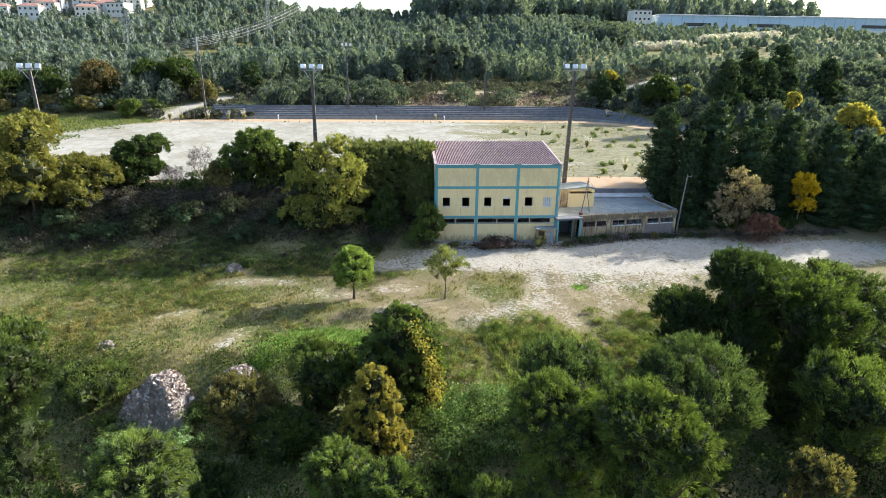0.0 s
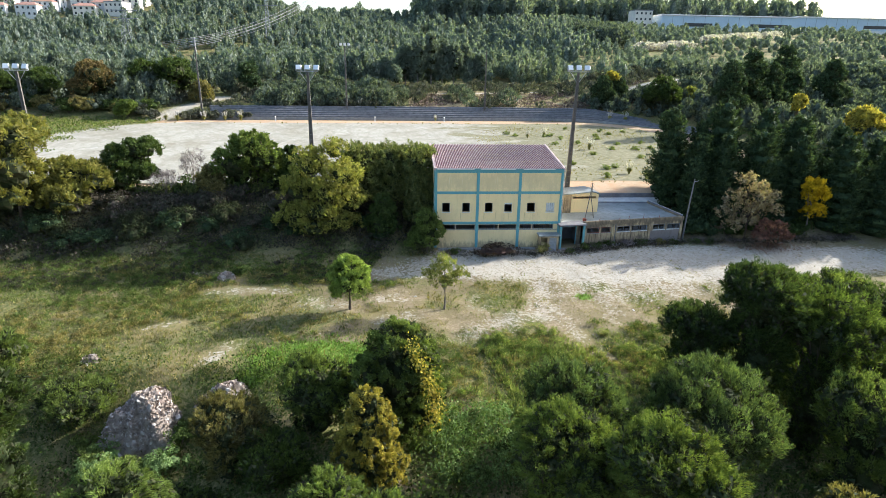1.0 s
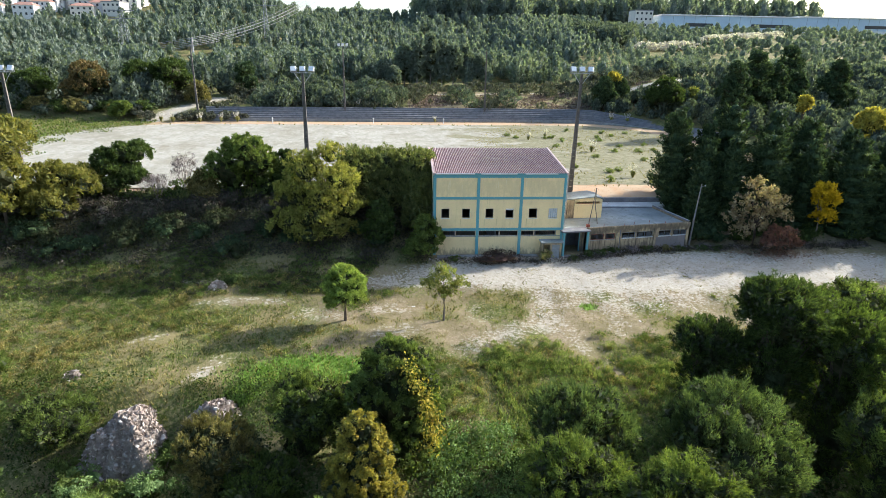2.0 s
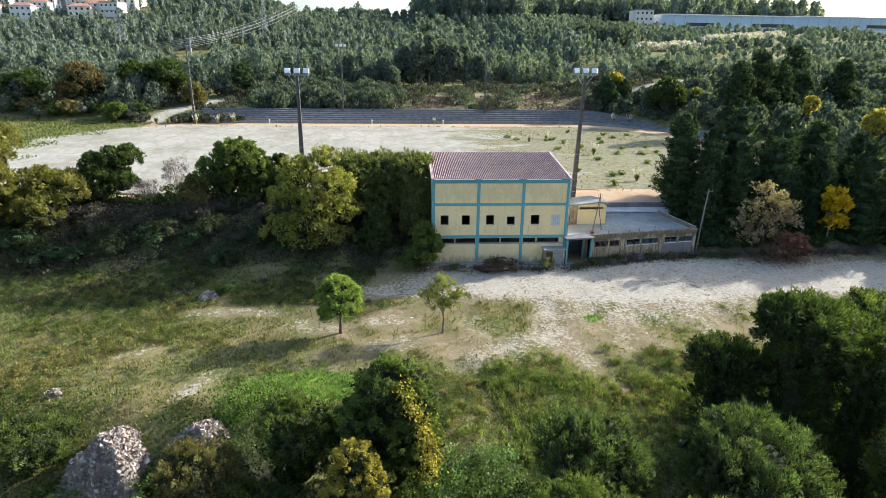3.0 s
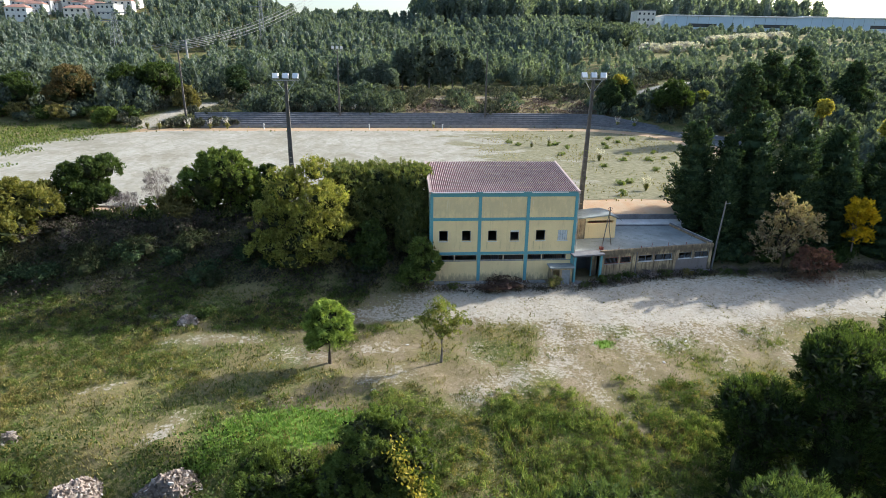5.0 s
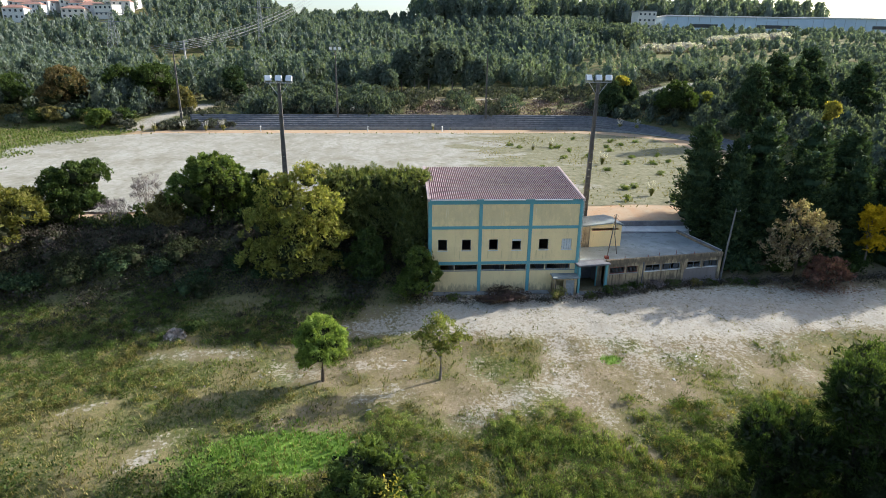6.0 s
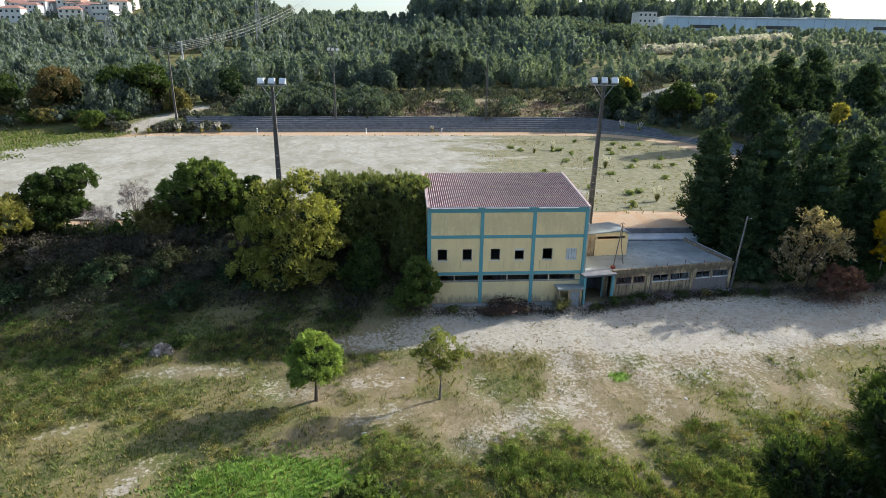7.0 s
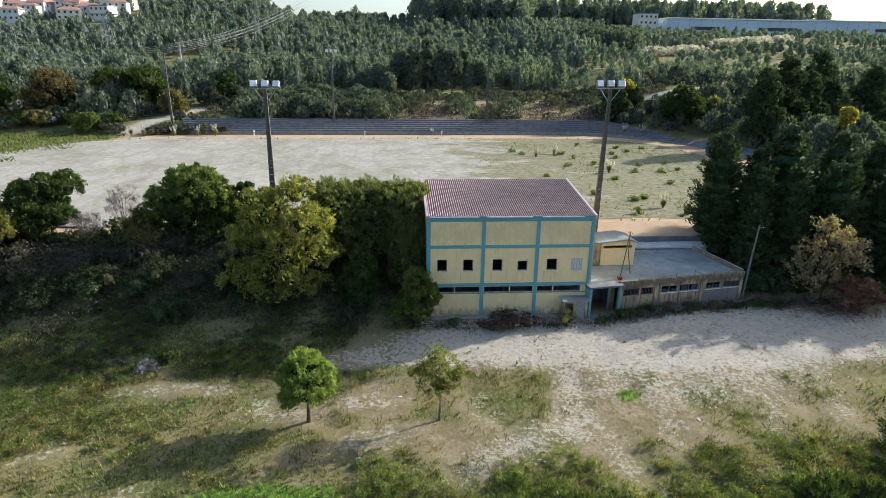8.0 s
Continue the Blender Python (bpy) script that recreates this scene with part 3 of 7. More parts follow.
def lush_at(x, y):
    l = np.maximum(blob(x, y, -4.6, 42.0, 5.6, 2.1, 3, 0.5), blob(x, y, -9.2, 39.6, 1.4, 1.2, 10))
    return np.maximum(np.maximum(l, blob(x, y, -1.8, 43.0, 1.8, 0.9, 0)), blob(x, y, 20.2, 51.3, 0.95, 0.7, 0) * 0.9)


cov = np.stack([dirt_at(gx, gy) - 0.12, green_at(gx, gy), lush_at(gx, gy) - 0.1, np.ones_like(gx)], -1)
ca = ground.data.color_attributes.new("cover", "FLOAT_COLOR", "POINT")
ca.data.foreach_set("color", np.clip(cov, 0, 1).astype(np.float32).ravel())

# ---- playing field and cinder track ----


def outline(inset, n=220, rag=0.0, seed=0.0):
    """Points of the oval, that far inside the outer edge of the track."""
    pts = []
    for i in range(n):
        a = 2 * math.pi * i / n
        dx, dy = math.cos(a) * 1.7, math.sin(a)
        lo, hi = 0.0, 120.0
        for _ in range(26):
            m = (lo + hi) / 2
            if oval(np.float64(-2 + dx * m), np.float64(112.45 + dy * m)) < -inset:
                lo = m
            else:
                hi = m
        r = lo * (1 + rag * float(wave(np.float64(i * 0.35), np.float64(i * 0.9), 1.0, seed)))
        pts.append((-2 + dx * r, 112.45 + dy * r))
    return pts


def ring_sheet(name, rings, z, material, label, category):
    bm = bmesh.new()
    n = len(rings[0])
    rows = [[bm.verts.new((x, max(y, 73.4), z - float(shelf(np.float64(max(y, 73.4)))))) for x, y in r] for r in rings]
    for a, b in zip(rows, rows[1:]):
        for i in range(n):
            bm.faces.new((a[i], a[(i + 1) % n], b[(i + 1) % n], b[i]))
    return tagged(part(name, bm, material), label, category, kind="structure")


def disc_sheet(name, outer, z, material, label, category):
    bm = bmesh.new()
    n = len(outer)
    cx, cy = sum(p[0] for p in outer) / n, sum(p[1] for p in outer) / n
    rings = [[bm.verts.new((cx + (x - cx) * f, cy + (y - cy) * f, z)) for x, y in outer] for f in (1.0, 0.75, 0.5, 0.25)]
    for a, b in zip(rings, rings[1:]):
        for i in range(n):
            bm.faces.new((a[i], a[(i + 1) % n], b[(i + 1) % n], b[i]))
    bm.faces.new(rings[-1])
    return tagged(part(name, bm, material), label, category, kind="structure")


ring_sheet("running_track", [outline(-0.6), outline(1.8), outline(4.3), outline(7.5, rag=0.012)], FIELD_Z + 0.03, "cinder", "orange cinder running track round the pitch", "running track")
disc_sheet("playing_field", outline(5.2, rag=0.01, seed=2.0), FIELD_Z + 0.055, "sand", "pale bare sand pitch with swirling tyre marks", "playing field")

# ---- plants ----
TG = "trees in the thicket"


def leaf_quads(centres, size, aspect=0.5, along=None, spread=1.0, rng=RNG, facing=None):
    """A small bent leaf at each centre. along: the way in which each one tends to point; facing: the way its flat side tends to look."""
    n = len(centres)
    d = rng.normal(size=(n, 3)) * spread
    if along is not None:
        d = d + along
    d /= np.linalg.norm(d, axis=1, keepdims=True) + 1e-9
    w = np.cross(d, rng.normal(size=(n, 3)) * (1.0 if facing is None else 0.35) + (0.0 if facing is None else facing))
    w /= np.linalg.norm(w, axis=1, keepdims=True) + 1e-9
    up = np.cross(d, w)
    s = (size * rng.uniform(0.6, 1.35, n))[:, None]
    c = np.asarray(centres)
    v = np.stack([c - d * s * 0.5, c + w * s * aspect * 0.5 + up * s * 0.12, c + d * s * 0.5, c - w * s * aspect * 0.5 + up * s * 0.12], 1)
    return v.reshape(-1, 3)


def leaf_blades(centres, size, aspect, along, spread, rng, facing):
    """A slim pointed leaf at each centre, three corners each; the arguments as for leaf_quads."""
    n = len(centres)
    d = rng.normal(size=(n, 3)) * spread + along
    d /= np.linalg.norm(d, axis=1, keepdims=True) + 1e-9
    w = np.cross(d, rng.normal(size=(n, 3)) * 0.8 + facing)
    w /= np.linalg.norm(w, axis=1, keepdims=True) + 1e-9
    s = (size * rng.uniform(0.6, 1.35, n))[:, None]
    c = np.asarray(centres)
    return np.stack([c - d * s * 0.45 - w * s * aspect * 0.5, c - d * s * 0.45 + w * s * aspect * 0.5, c + d * s * 0.55], 1).reshape(-1, 3)


def split(v):
    """The corners of four-sided faces as three-sided ones."""
    return v.reshape(-1, 4, 3)[:, (0, 1, 2, 0, 2, 3)].reshape(-1, 3)


def quads_mesh(name, v):
    return mesh_arrays(name, v, np.arange(len(v)).reshape(-1, 4))


def crown_points(blobs, clumps, per, rc, rng, hollow=0.55, floor=-0.4):
    """Leaf centres on the outer side of many small tufts that cover some ellipsoids, and the way out of the tuft at each."""
    vol = np.array([b[3] * b[4] + b[4] * b[5] for b in blobs])
    peak = max(b[2] for b in blobs)
    vol = vol * np.array([1.9 if b[2] > 0.85 * peak else 1.0 for b in blobs])
    pts, outs = [], []
    for b, k in zip(blobs, (vol / vol.sum() * clumps).astype(int) + 1):
        want, k = int(k * 0.8) + 1, k * 3
        d = rng.normal(size=(k, 3))
        d /= np.linalg.norm(d, axis=1, keepdims=True)
        d[:, 2] = np.where(d[:, 2] < floor, -d[:, 2], d[:, 2])
        r = rng.uniform(hollow, 1.0, (k, 1)) ** 0.5 * rng.uniform(0.9, 1.12, (k, 1)) * (1 + 0.16 * np.sin(d[:, :1] * 7 + d[:, 2:] * 5 + b[0]))
        c = np.array(b[:3]) + d * r * np.array(b[3:6])
        inside = np.zeros(k, bool)
        for o in blobs:
            if o is not b:
                inside |= (((c - np.array(o[:3])) / (np.array(o[3:6]) * 0.7)) ** 2).sum(1) < 1
        c, d = c[~inside][:want], d[~inside][:want]
        size = rng.uniform(0.55, 1.35, len(c))
        m = rng.normal(size=(len(c), per, 3)) + (d * 0.75 + np.array((0, 0, 0.45)))[:, None]
        m /= np.linalg.norm(m, axis=2, keepdims=True)
        q = m * (rc * size)[:, None, None] * rng.uniform(0.55, 1.12, (len(c), per, 1)) * np.array((1, 1, 0.8))
        pts.append((c[:, None] + q).reshape(-1, 3))
        outs.append((m * 0.6 + d[:, None] * 0.7).reshape(-1, 3))
    return np.concatenate(pts), np.concatenate(outs)


def sprays(blobs, clumps, per, rc, rng, hollow=0.55, droop=0.0, plume=1.0):
    """Leaf centres in many plume-shaped sprays that stand out of some ellipsoids; with each one's outward side and the way its spray points."""
    area = np.array([b[3] * b[4] + b[4] * b[5] for b in blobs])
    peak = max(b[2] + b[5] for b in blobs)
    pts, outs, ways = [], [], []
    for b, k in zip(blobs, (area / area.sum() * clumps).astype(int) + 2):
        want, k = int(k), k * 3
        d = rng.normal(size=(k, 3))
        d /= np.linalg.norm(d, axis=1, keepdims=True)
        d[:, 2] = np.where(d[:, 2] < -0.35, -d[:, 2], d[:, 2])
        r = rng.uniform(0.84 if hollow > 0.5 else hollow, 1.02, (k, 1)) * (1 + 0.13 * np.sin(d[:, :1] * 6 + b[0] * 3) * np.sin(d[:, 1:2] * 5 + d[:, 2:] * 4 + b[1]))
        c = np.array(b[:3]) + d * r * np.array(b[3:6])
        inside = np.zeros(k, bool)
        for o in blobs:
            if o is not b:
                inside |= (((c - np.array(o[:3])) / (np.array(o[3:6]) * 0.8)) ** 2).sum(1) < 1
        low = c[:, 2] < 0.42 * peak
        keep = ~inside & ~(low & (rng.random(k) < 0.6))
        c, d = c[keep][:want], d[keep][:want]
        n = len(c)
        way = d * 0.75 + np.array((0, 0, 0.5 - droop)) + rng.normal(size=(n, 3)) * 0.22
        way /= np.linalg.norm(way, axis=1, keepdims=True)
        size = rc * rng.uniform(0.6, 1.3, n)
        u = rng.uniform(0, 1, (n, per, 1))
        side = np.cross(way[:, None], rng.normal(size=(n, per, 3)))
        side /= np.linalg.norm(side, axis=2, keepdims=True) + 1e-9
        wide = (1.1 - min(0.85, 0.5 * plume) * u) * rng.uniform(0.3, 1.0, (n, per, 1)) * 0.8
        pts.append((c[:, None] + size[:, None, None] * (way[:, None] * (u - 0.3) * plume + side * wide)).reshape(-1, 3))
        outs.append((side * 0.7 + way[:, None] * 0.45 + d[:, None] * 0.5).reshape(-1, 3))
        ways.append((way[:, None] + side * 0.45).reshape(-1, 3))
    return np.concatenate(pts), np.concatenate(outs), np.concatenate(ways)


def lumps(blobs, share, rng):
    """The dense heart of a crown: a lumpy closed shape deep inside each lobe; trees colour it dark as shade."""
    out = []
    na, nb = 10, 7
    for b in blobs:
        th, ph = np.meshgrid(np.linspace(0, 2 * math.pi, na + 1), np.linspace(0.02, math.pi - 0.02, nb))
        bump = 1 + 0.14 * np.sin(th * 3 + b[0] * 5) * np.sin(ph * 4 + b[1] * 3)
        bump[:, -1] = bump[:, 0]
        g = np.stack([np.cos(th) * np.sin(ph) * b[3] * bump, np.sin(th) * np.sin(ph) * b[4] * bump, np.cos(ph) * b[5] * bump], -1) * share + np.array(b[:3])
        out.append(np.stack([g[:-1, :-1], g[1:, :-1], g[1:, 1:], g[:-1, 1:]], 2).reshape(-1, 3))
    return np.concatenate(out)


def limbs(height, radius, blobs, lean=(0, 0), sides=8, rng=RNG, fork=0.35):
    """Trunk that tapers upward, with a limb into each lobe of the crown."""
    bm = bmesh.new()
    top = height * 0.8
    pts = [Vector((lean[0] * t * t + 0.06 * math.sin(t * 5), lean[1] * t * t, -0.3 + (top + 0.3) * t)) for t in (0, 0.06, 0.25, 0.5, 0.75, 1)]
    tube(bm, pts, [radius * k for k in (1.5, 1.1, 0.9, 0.7, 0.45, 0.12)], sides)
    for b in blobs:
        start = Vector((lean[0] * fork * fork, lean[1] * fork * fork, top * (fork + 0.15 * rng.random())))
        end = Vector(b[:3])
        for j in range(2):
            e = end + Vector(rng.normal(size=3)) * 0.4 * b[3]
            m = start.lerp(e, 0.5) + Vector((0, 0, 0.1 * height * (rng.random() - 0.3)))
            tube(bm, [start, m, e], [radius * 0.45, radius * 0.28, radius * 0.06], 5)
    return bm


def tree(name, x, y, top, blobs, material, label, category="tree", leaf=0.14, clumps=500, per=22, rc=0.3, aspect=0.5, trunk=0.16, bark="bark", droop=0.0, seed=1, group="", base=None, hollow=0.55, extra=None, core=0.58, plume=1.0):
    """A broadleaf tree. blobs: lobes of the crown as (dx, dy, share of the height, rx, ry, rz)."""
    rng = np.random.default_rng(seed)
    z0 = float(land(x, y)) if base is None else base
    h = top - z0
    bl = [(b[0], b[1], b[2] * h, b[3], b[4], b[5]) for b in blobs]
    t = thing(name, label, category, group, at=Matrix.Translation((x, y, z0)))
    part("trunk", limbs(h, trunk, bl, (bl[0][0] * 0.5, bl[0][1] * 0.5), rng=rng), bark, t)
    p, o, w = sprays(bl, clumps, int(per * 2.0), rc, rng, hollow, droop, plume)
    leafy = leaf_blades(p, leaf, aspect, w * 1.3 + np.array((0, 0, -0.4 * max(0.0, droop))), 0.4 + 0.3 * (plume < 1.5), rng, o)
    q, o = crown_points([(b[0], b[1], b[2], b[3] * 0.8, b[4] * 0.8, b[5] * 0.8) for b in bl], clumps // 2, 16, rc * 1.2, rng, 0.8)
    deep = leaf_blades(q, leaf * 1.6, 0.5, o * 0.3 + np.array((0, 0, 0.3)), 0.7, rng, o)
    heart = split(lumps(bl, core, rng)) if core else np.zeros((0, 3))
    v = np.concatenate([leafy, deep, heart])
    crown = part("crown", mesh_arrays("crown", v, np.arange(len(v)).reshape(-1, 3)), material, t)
    # heart and deep leaves get the dark tone: shade painted between the sprays
    crown.data.materials.append(MAT["shade_growth"])
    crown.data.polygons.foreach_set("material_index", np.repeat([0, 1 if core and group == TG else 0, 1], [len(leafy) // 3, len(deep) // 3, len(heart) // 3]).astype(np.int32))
    if extra:
        mat, share, word = extra
        p, o = crown_points(bl, int(clumps * share), per, rc * 0.8, rng, 0.97)
        part(word, quads_mesh(word, leaf_quads(p, leaf, aspect, o * 0.4, 0.8, rng, o)), mat, t)
    return t


def round_blobs(r, h, n, rng, low=0.35, high=0.85, squash=0.8):
    """An uneven crown of n lobes within about r of the trunk."""
    out = []
    for i in range(n):
        a, q = 2 * math.pi * i / n + rng.random(), rng.uniform(0.35, 0.62) * r if i else 0.0
        k = rng.uniform(0.42, 0.62) * r
        out.append((math.cos(a) * q, math.sin(a) * q, rng.uniform(low, high) if i else high - 0.08, k, k, k * squash))
    return out


def conifer(name, x, y, top, radius, label, material="needle", seed=1, leaf=0.3, tiers=26, per=44, group="", low=0.04, power=0.75):
    """A dense evergreen: drooping sprays set in tiers round a straight stem, tips turned up."""
    rng = np.random.default_rng(seed)
    z0 = float(land(x, y))
    h = top - z0
    t = thing(name, label, "conifer tree", group, at=Matrix.Translation((x, y, z0)))
    bm = bmesh.new()
    tube(bm, [(0, 0, -0.3), (0, 0, h * 0.5), (0.05, 0, h * 0.97)], [0.26, 0.16, 0.02], 7)
    part("trunk", bm, "bark", t)
    pts, outs = [], []
    for i in range(tiers):
        f = low + (1 - low) * min(0.985, (i + rng.random() * 2.4) / tiers)
        rr = radius * max(0.04, (1 - f)) ** power * rng.uniform(0.85, 1.12)
        nb = max(4, int(7 + rr * 5))
        for k in range(nb):
            a = 2 * math.pi * (k + rng.random() * 0.8) / nb + i
            rk = rr * rng.uniform(0.55, 1.15)
            u = rng.uniform(0.3, 1.0, per) ** 0.6
            d = np.array((math.cos(a), math.sin(a), 0.0))
            side = np.array((-d[1], d[0], 0.0))
            p = d * (u * rk)[:, None] + side * (rng.normal(size=per) * 0.13 * rk * (1.1 - u * 0.6))[:, None]
            p[:, 2] = f * h + rng.normal() * 0.35 + (0.5 * u ** 2 - 0.3 * u) * rk * 0.8 + rng.normal(size=per) * 0.14
            pts.append(p)
            outs.append(np.tile(d * 0.8 + np.array((0, 0, 0.55)), (per, 1)))
    v = leaf_quads(np.concatenate(pts), leaf, 0.32, np.concatenate(outs), 0.4, rng)
    fs = np.linspace(low, 0.95, 9)
    inner = lumps([(0, 0, f * h, radius * (1 - f) ** power * 0.62, radius * (1 - f) ** power * 0.62, h * 0.09) for f in fs], 1.0, rng)
    part("crown", quads_mesh("crown", np.concatenate([v, inner])), material, t)
    return t


def bush(name, x, y, r, h, material, label, category="bush", leaf=0.12, clumps=160, per=20, rc=0.25, seed=1, group="", sink=0.1, aspect=0.5):
    """A low shrub: short stems and leaf clumps down to the ground."""
    rng = np.random.default_rng(seed)
    z0 = float(land(x, y))
    t = thing(name, label, category, group, at=Matrix.Translation((x, y, z0 - sink)))
    bm = bmesh.new()
    for k in range(5):
        a = 2 * math.pi * k / 5 + rng.random()
        tube(bm, [(0, 0, -0.05), (math.cos(a) * r * 0.3, math.sin(a) * r * 0.3, h * 0.4), (math.cos(a) * r * 0.6, math.sin(a) * r * 0.6, h * 0.75)], [0.05, 0.03, 0.01], 5)
    part("woody_base", bm, "bark", t)
    bl = [(rng.normal() * r * 0.35, rng.normal() * r * 0.35, h * rng.uniform(0.35, 0.6), r * rng.uniform(0.5, 0.75), r * rng.uniform(0.5, 0.75), h * rng.uniform(0.38, 0.5)) for _ in range(4)]
    p, o = crown_points(bl, clumps, per, rc, rng, 0.5)
    p[:, 2] = np.abs(p[:, 2])
    v = leaf_quads(p, leaf, aspect, o * 0.4 + np.array((0, 0, 0.3)), 0.7, rng, o)
    part("crown", quads_mesh("crown", np.concatenate([v, lumps(bl, 0.55, rng)])), material, t)
    return t


def pampas(name, x, y, h, label, seed=1, group="pampas clumps", plumes=8):
    """A fountain of thin leaves with pale plumes above it."""
    rng = np.random.default_rng(seed)
    t = thing(name, label, "pampas grass", group, at=Matrix.Translation((x, y, float(land(x, y)) - 0.05)))
    n = 160
    a = rng.uniform(0, 2 * math.pi, n)
    out = rng.uniform(0.15, 0.6, n) * h * 0.6
    d = np.stack([np.cos(a), np.sin(a), np.zeros(n)], 1)
    w = np.stack([-np.sin(a), np.cos(a), np.zeros(n)], 1) * 0.03
    mid, tip = d * (out * 0.5)[:, None], d * out[:, None]
    mid[:, 2], tip[:, 2] = h * rng.uniform(0.35, 0.6, n), h * rng.uniform(0.2, 0.5, n)
    v = np.stack([d * 0.06 - w, d * 0.06 + w, mid + w, mid - w, mid - w, mid + w, tip + w * 0.2, tip - w * 0.2], 1).reshape(-1, 3)
    part("leaves", quads_mesh("leaves", v), "blade", t)
    for k in range(plumes):
        b = rng.uniform(0, 2 * math.pi)
        q = np.array((math.cos(b), math.sin(b), 0)) * rng.uniform(0.1, 0.5) * h * 0.6
        zt = h * rng.uniform(0.8, 1.05)
        pc = q * 0.8 + np.array((0, 0, 1)) * np.linspace(zt * 0.62, zt * 1.08, 40)[:, None] + rng.normal(size=(40, 3)) * 0.07 + q * np.linspace(0, 0.7, 40)[:, None]
        part("plume", quads_mesh("plume", leaf_quads(pc, 0.22, 0.22, np.tile((0, 0, 1.0), (40, 1)), 0.45, rng)), "plume", t)
    return t


def stuff(name, v, material, label, category):
    return tagged(part(name, quads_mesh(name, v), material), label, category, kind="stuff")


def blades(x, y, h, rng, wide=0.05, fan=3, z=None):
    """Fans of bent blades at each place."""
    n = len(x)
    z = land(x, y) if z is None else z
    out = []
    for k in range(fan):
        a = rng.uniform(0, 2 * math.pi, n)
        d = np.stack([np.cos(a), np.sin(a), np.zeros(n)], 1)
        w = np.stack([-np.sin(a), np.cos(a), np.zeros(n)], 1) * (wide * rng.uniform(0.6, 1.5, n))[:, None]
        b = np.stack([x, y, z - 0.04], 1) + d * 0.03
        hh = h * rng.uniform(0.5, 1.25, n)
        tip = b + d * (hh * rng.uniform(0.2, 0.8, n))[:, None]
        tip[:, 2] += hh
        out.append(np.stack([b - w, b + w, tip + w * 0.35, tip - w * 0.35], 1).reshape(-1, 3))
    return np.concatenate(out)

# ---- three-storey clubhouse ----
BX0, BX1, BY0, BY1, BZ = 6.02, 20.36, 62.12, 71.5, 1.36
COLS = [(6.02, 6.3), (10.66, 10.97), (15.35, 15.66), (20.08, 20.36)]
ROOF_F, ROOF_B = 10.42, 11.62


def clubhouse():
    t = thing("clubhouse", "three-storey yellow clubhouse with blue concrete frame, stained and abandoned", "building", at=Matrix.Translation((0, 0, 0)))
    wins = [(6.88, 7.74), (9.12, 9.98), (11.67, 12.53), (13.86, 14.73), (16.42, 17.34), (18.6, 19.56)]
    strips = [(6.34, 8.42), (8.46, 10.62), (11.0, 13.24), (13.3, 15.32), (15.7, 17.1), (17.16, 19.6)]
    holes = [(a, b, 5.52, 6.56) for a, b in wins] + [(a, b, 3.5, 4.06) for a, b in strips]
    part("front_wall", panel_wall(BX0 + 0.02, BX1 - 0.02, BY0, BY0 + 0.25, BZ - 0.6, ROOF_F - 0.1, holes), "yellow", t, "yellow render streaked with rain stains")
    for x in (BX0, BX1 - 0.25):
        bm = bmesh.new()
        zb = [(BY0 + 0.25, ROOF_F - 0.1), (BY1 - 0.25, ROOF_B - 0.1)]
        vs = [bm.verts.new(p) for p in ((x, zb[0][0], BZ - 0.6), (x, zb[1][0], BZ - 0.6), (x, zb[1][0], zb[1][1]), (x, zb[0][0], zb[0][1]))]
        f = bm.faces.new(vs)
        r = bmesh.ops.extrude_face_region(bm, geom=[f])
        bmesh.ops.translate(bm, vec=(0.25, 0, 0), verts=[v for v in r["geom"] if isinstance(v, bmesh.types.BMVert)])
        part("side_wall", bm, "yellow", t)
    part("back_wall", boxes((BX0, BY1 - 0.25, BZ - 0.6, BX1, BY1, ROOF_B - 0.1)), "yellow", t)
    for z in (4.12, 7.6):
        part("floor_slab", boxes((BX0 + 0.26, BY0 + 0.26, z, BX1 - 0.26, BY1 - 0.26, z + 0.2)), "concrete", t)
    for i in range(3):
        part("partition", boxes((COLS[i][1] + 2.2, BY0 + 2.5, BZ, COLS[i][1] + 2.35, BY1 - 0.3, 4.1)), "concrete", t)
    for a, b in COLS:
        part("column", boxes((a, BY0 - 0.07, BZ - 0.6, b, BY0 + 0.03, ROOF_F - 0.12), bevel=0.012), "blue", t, "blue painted concrete column")
    for z0, z1, name in ((9.94, 10.3, "top_beam"), (7.58, 7.86, "beam"), (4.1, 4.38, "beam")):
        for (a0, a1), (b0, b1) in zip(COLS, COLS[1:]):
            part(name, boxes((a1, BY0 - 0.055, z0, b0, BY0 + 0.03, z1), bevel=0.01), "blue", t)
    part("eave_beam", boxes((BX0 - 0.03, BY0 - 0.1, 10.3, BX1 + 0.03, BY0 + 0.05, 10.42), bevel=0.01), "blue", t)
    # side column and beams seen on the corner
    for y in (BY0 + 0.24, 66.7, BY1 - 0.3):
        part("column", boxes((BX0 - 0.06, y, BZ - 0.6, BX0 - 0.002, y + 0.3, ROOF_F), bevel=0.01), "blue", t)
        part("column", boxes((BX1 + 0.002, y, BZ - 0.6, BX1 + 0.06, y + 0.3, ROOF_F), bevel=0.01), "blue", t)
    for i, (a, b) in enumerate(wins):
        w = part("window", boxes((a - 0.05, BY0 - 0.09, 5.44, b + 0.05, BY0 + 0.12, 5.515), bevel=0.008), "white", t, "open window hole with a pale sill")
        part("frame", boxes((a, BY0 + 0.1, 5.52, a + 0.04, BY0 + 0.16, 6.56), (b - 0.04, BY0 + 0.1, 5.52, b, BY0 + 0.16, 6.56), (a, BY0 + 0.1, 6.52, b, BY0 + 0.16, 6.56)), "frame", w)
        if i == 5:
            for k in range(9):
                z = 5.54 + k * 0.113
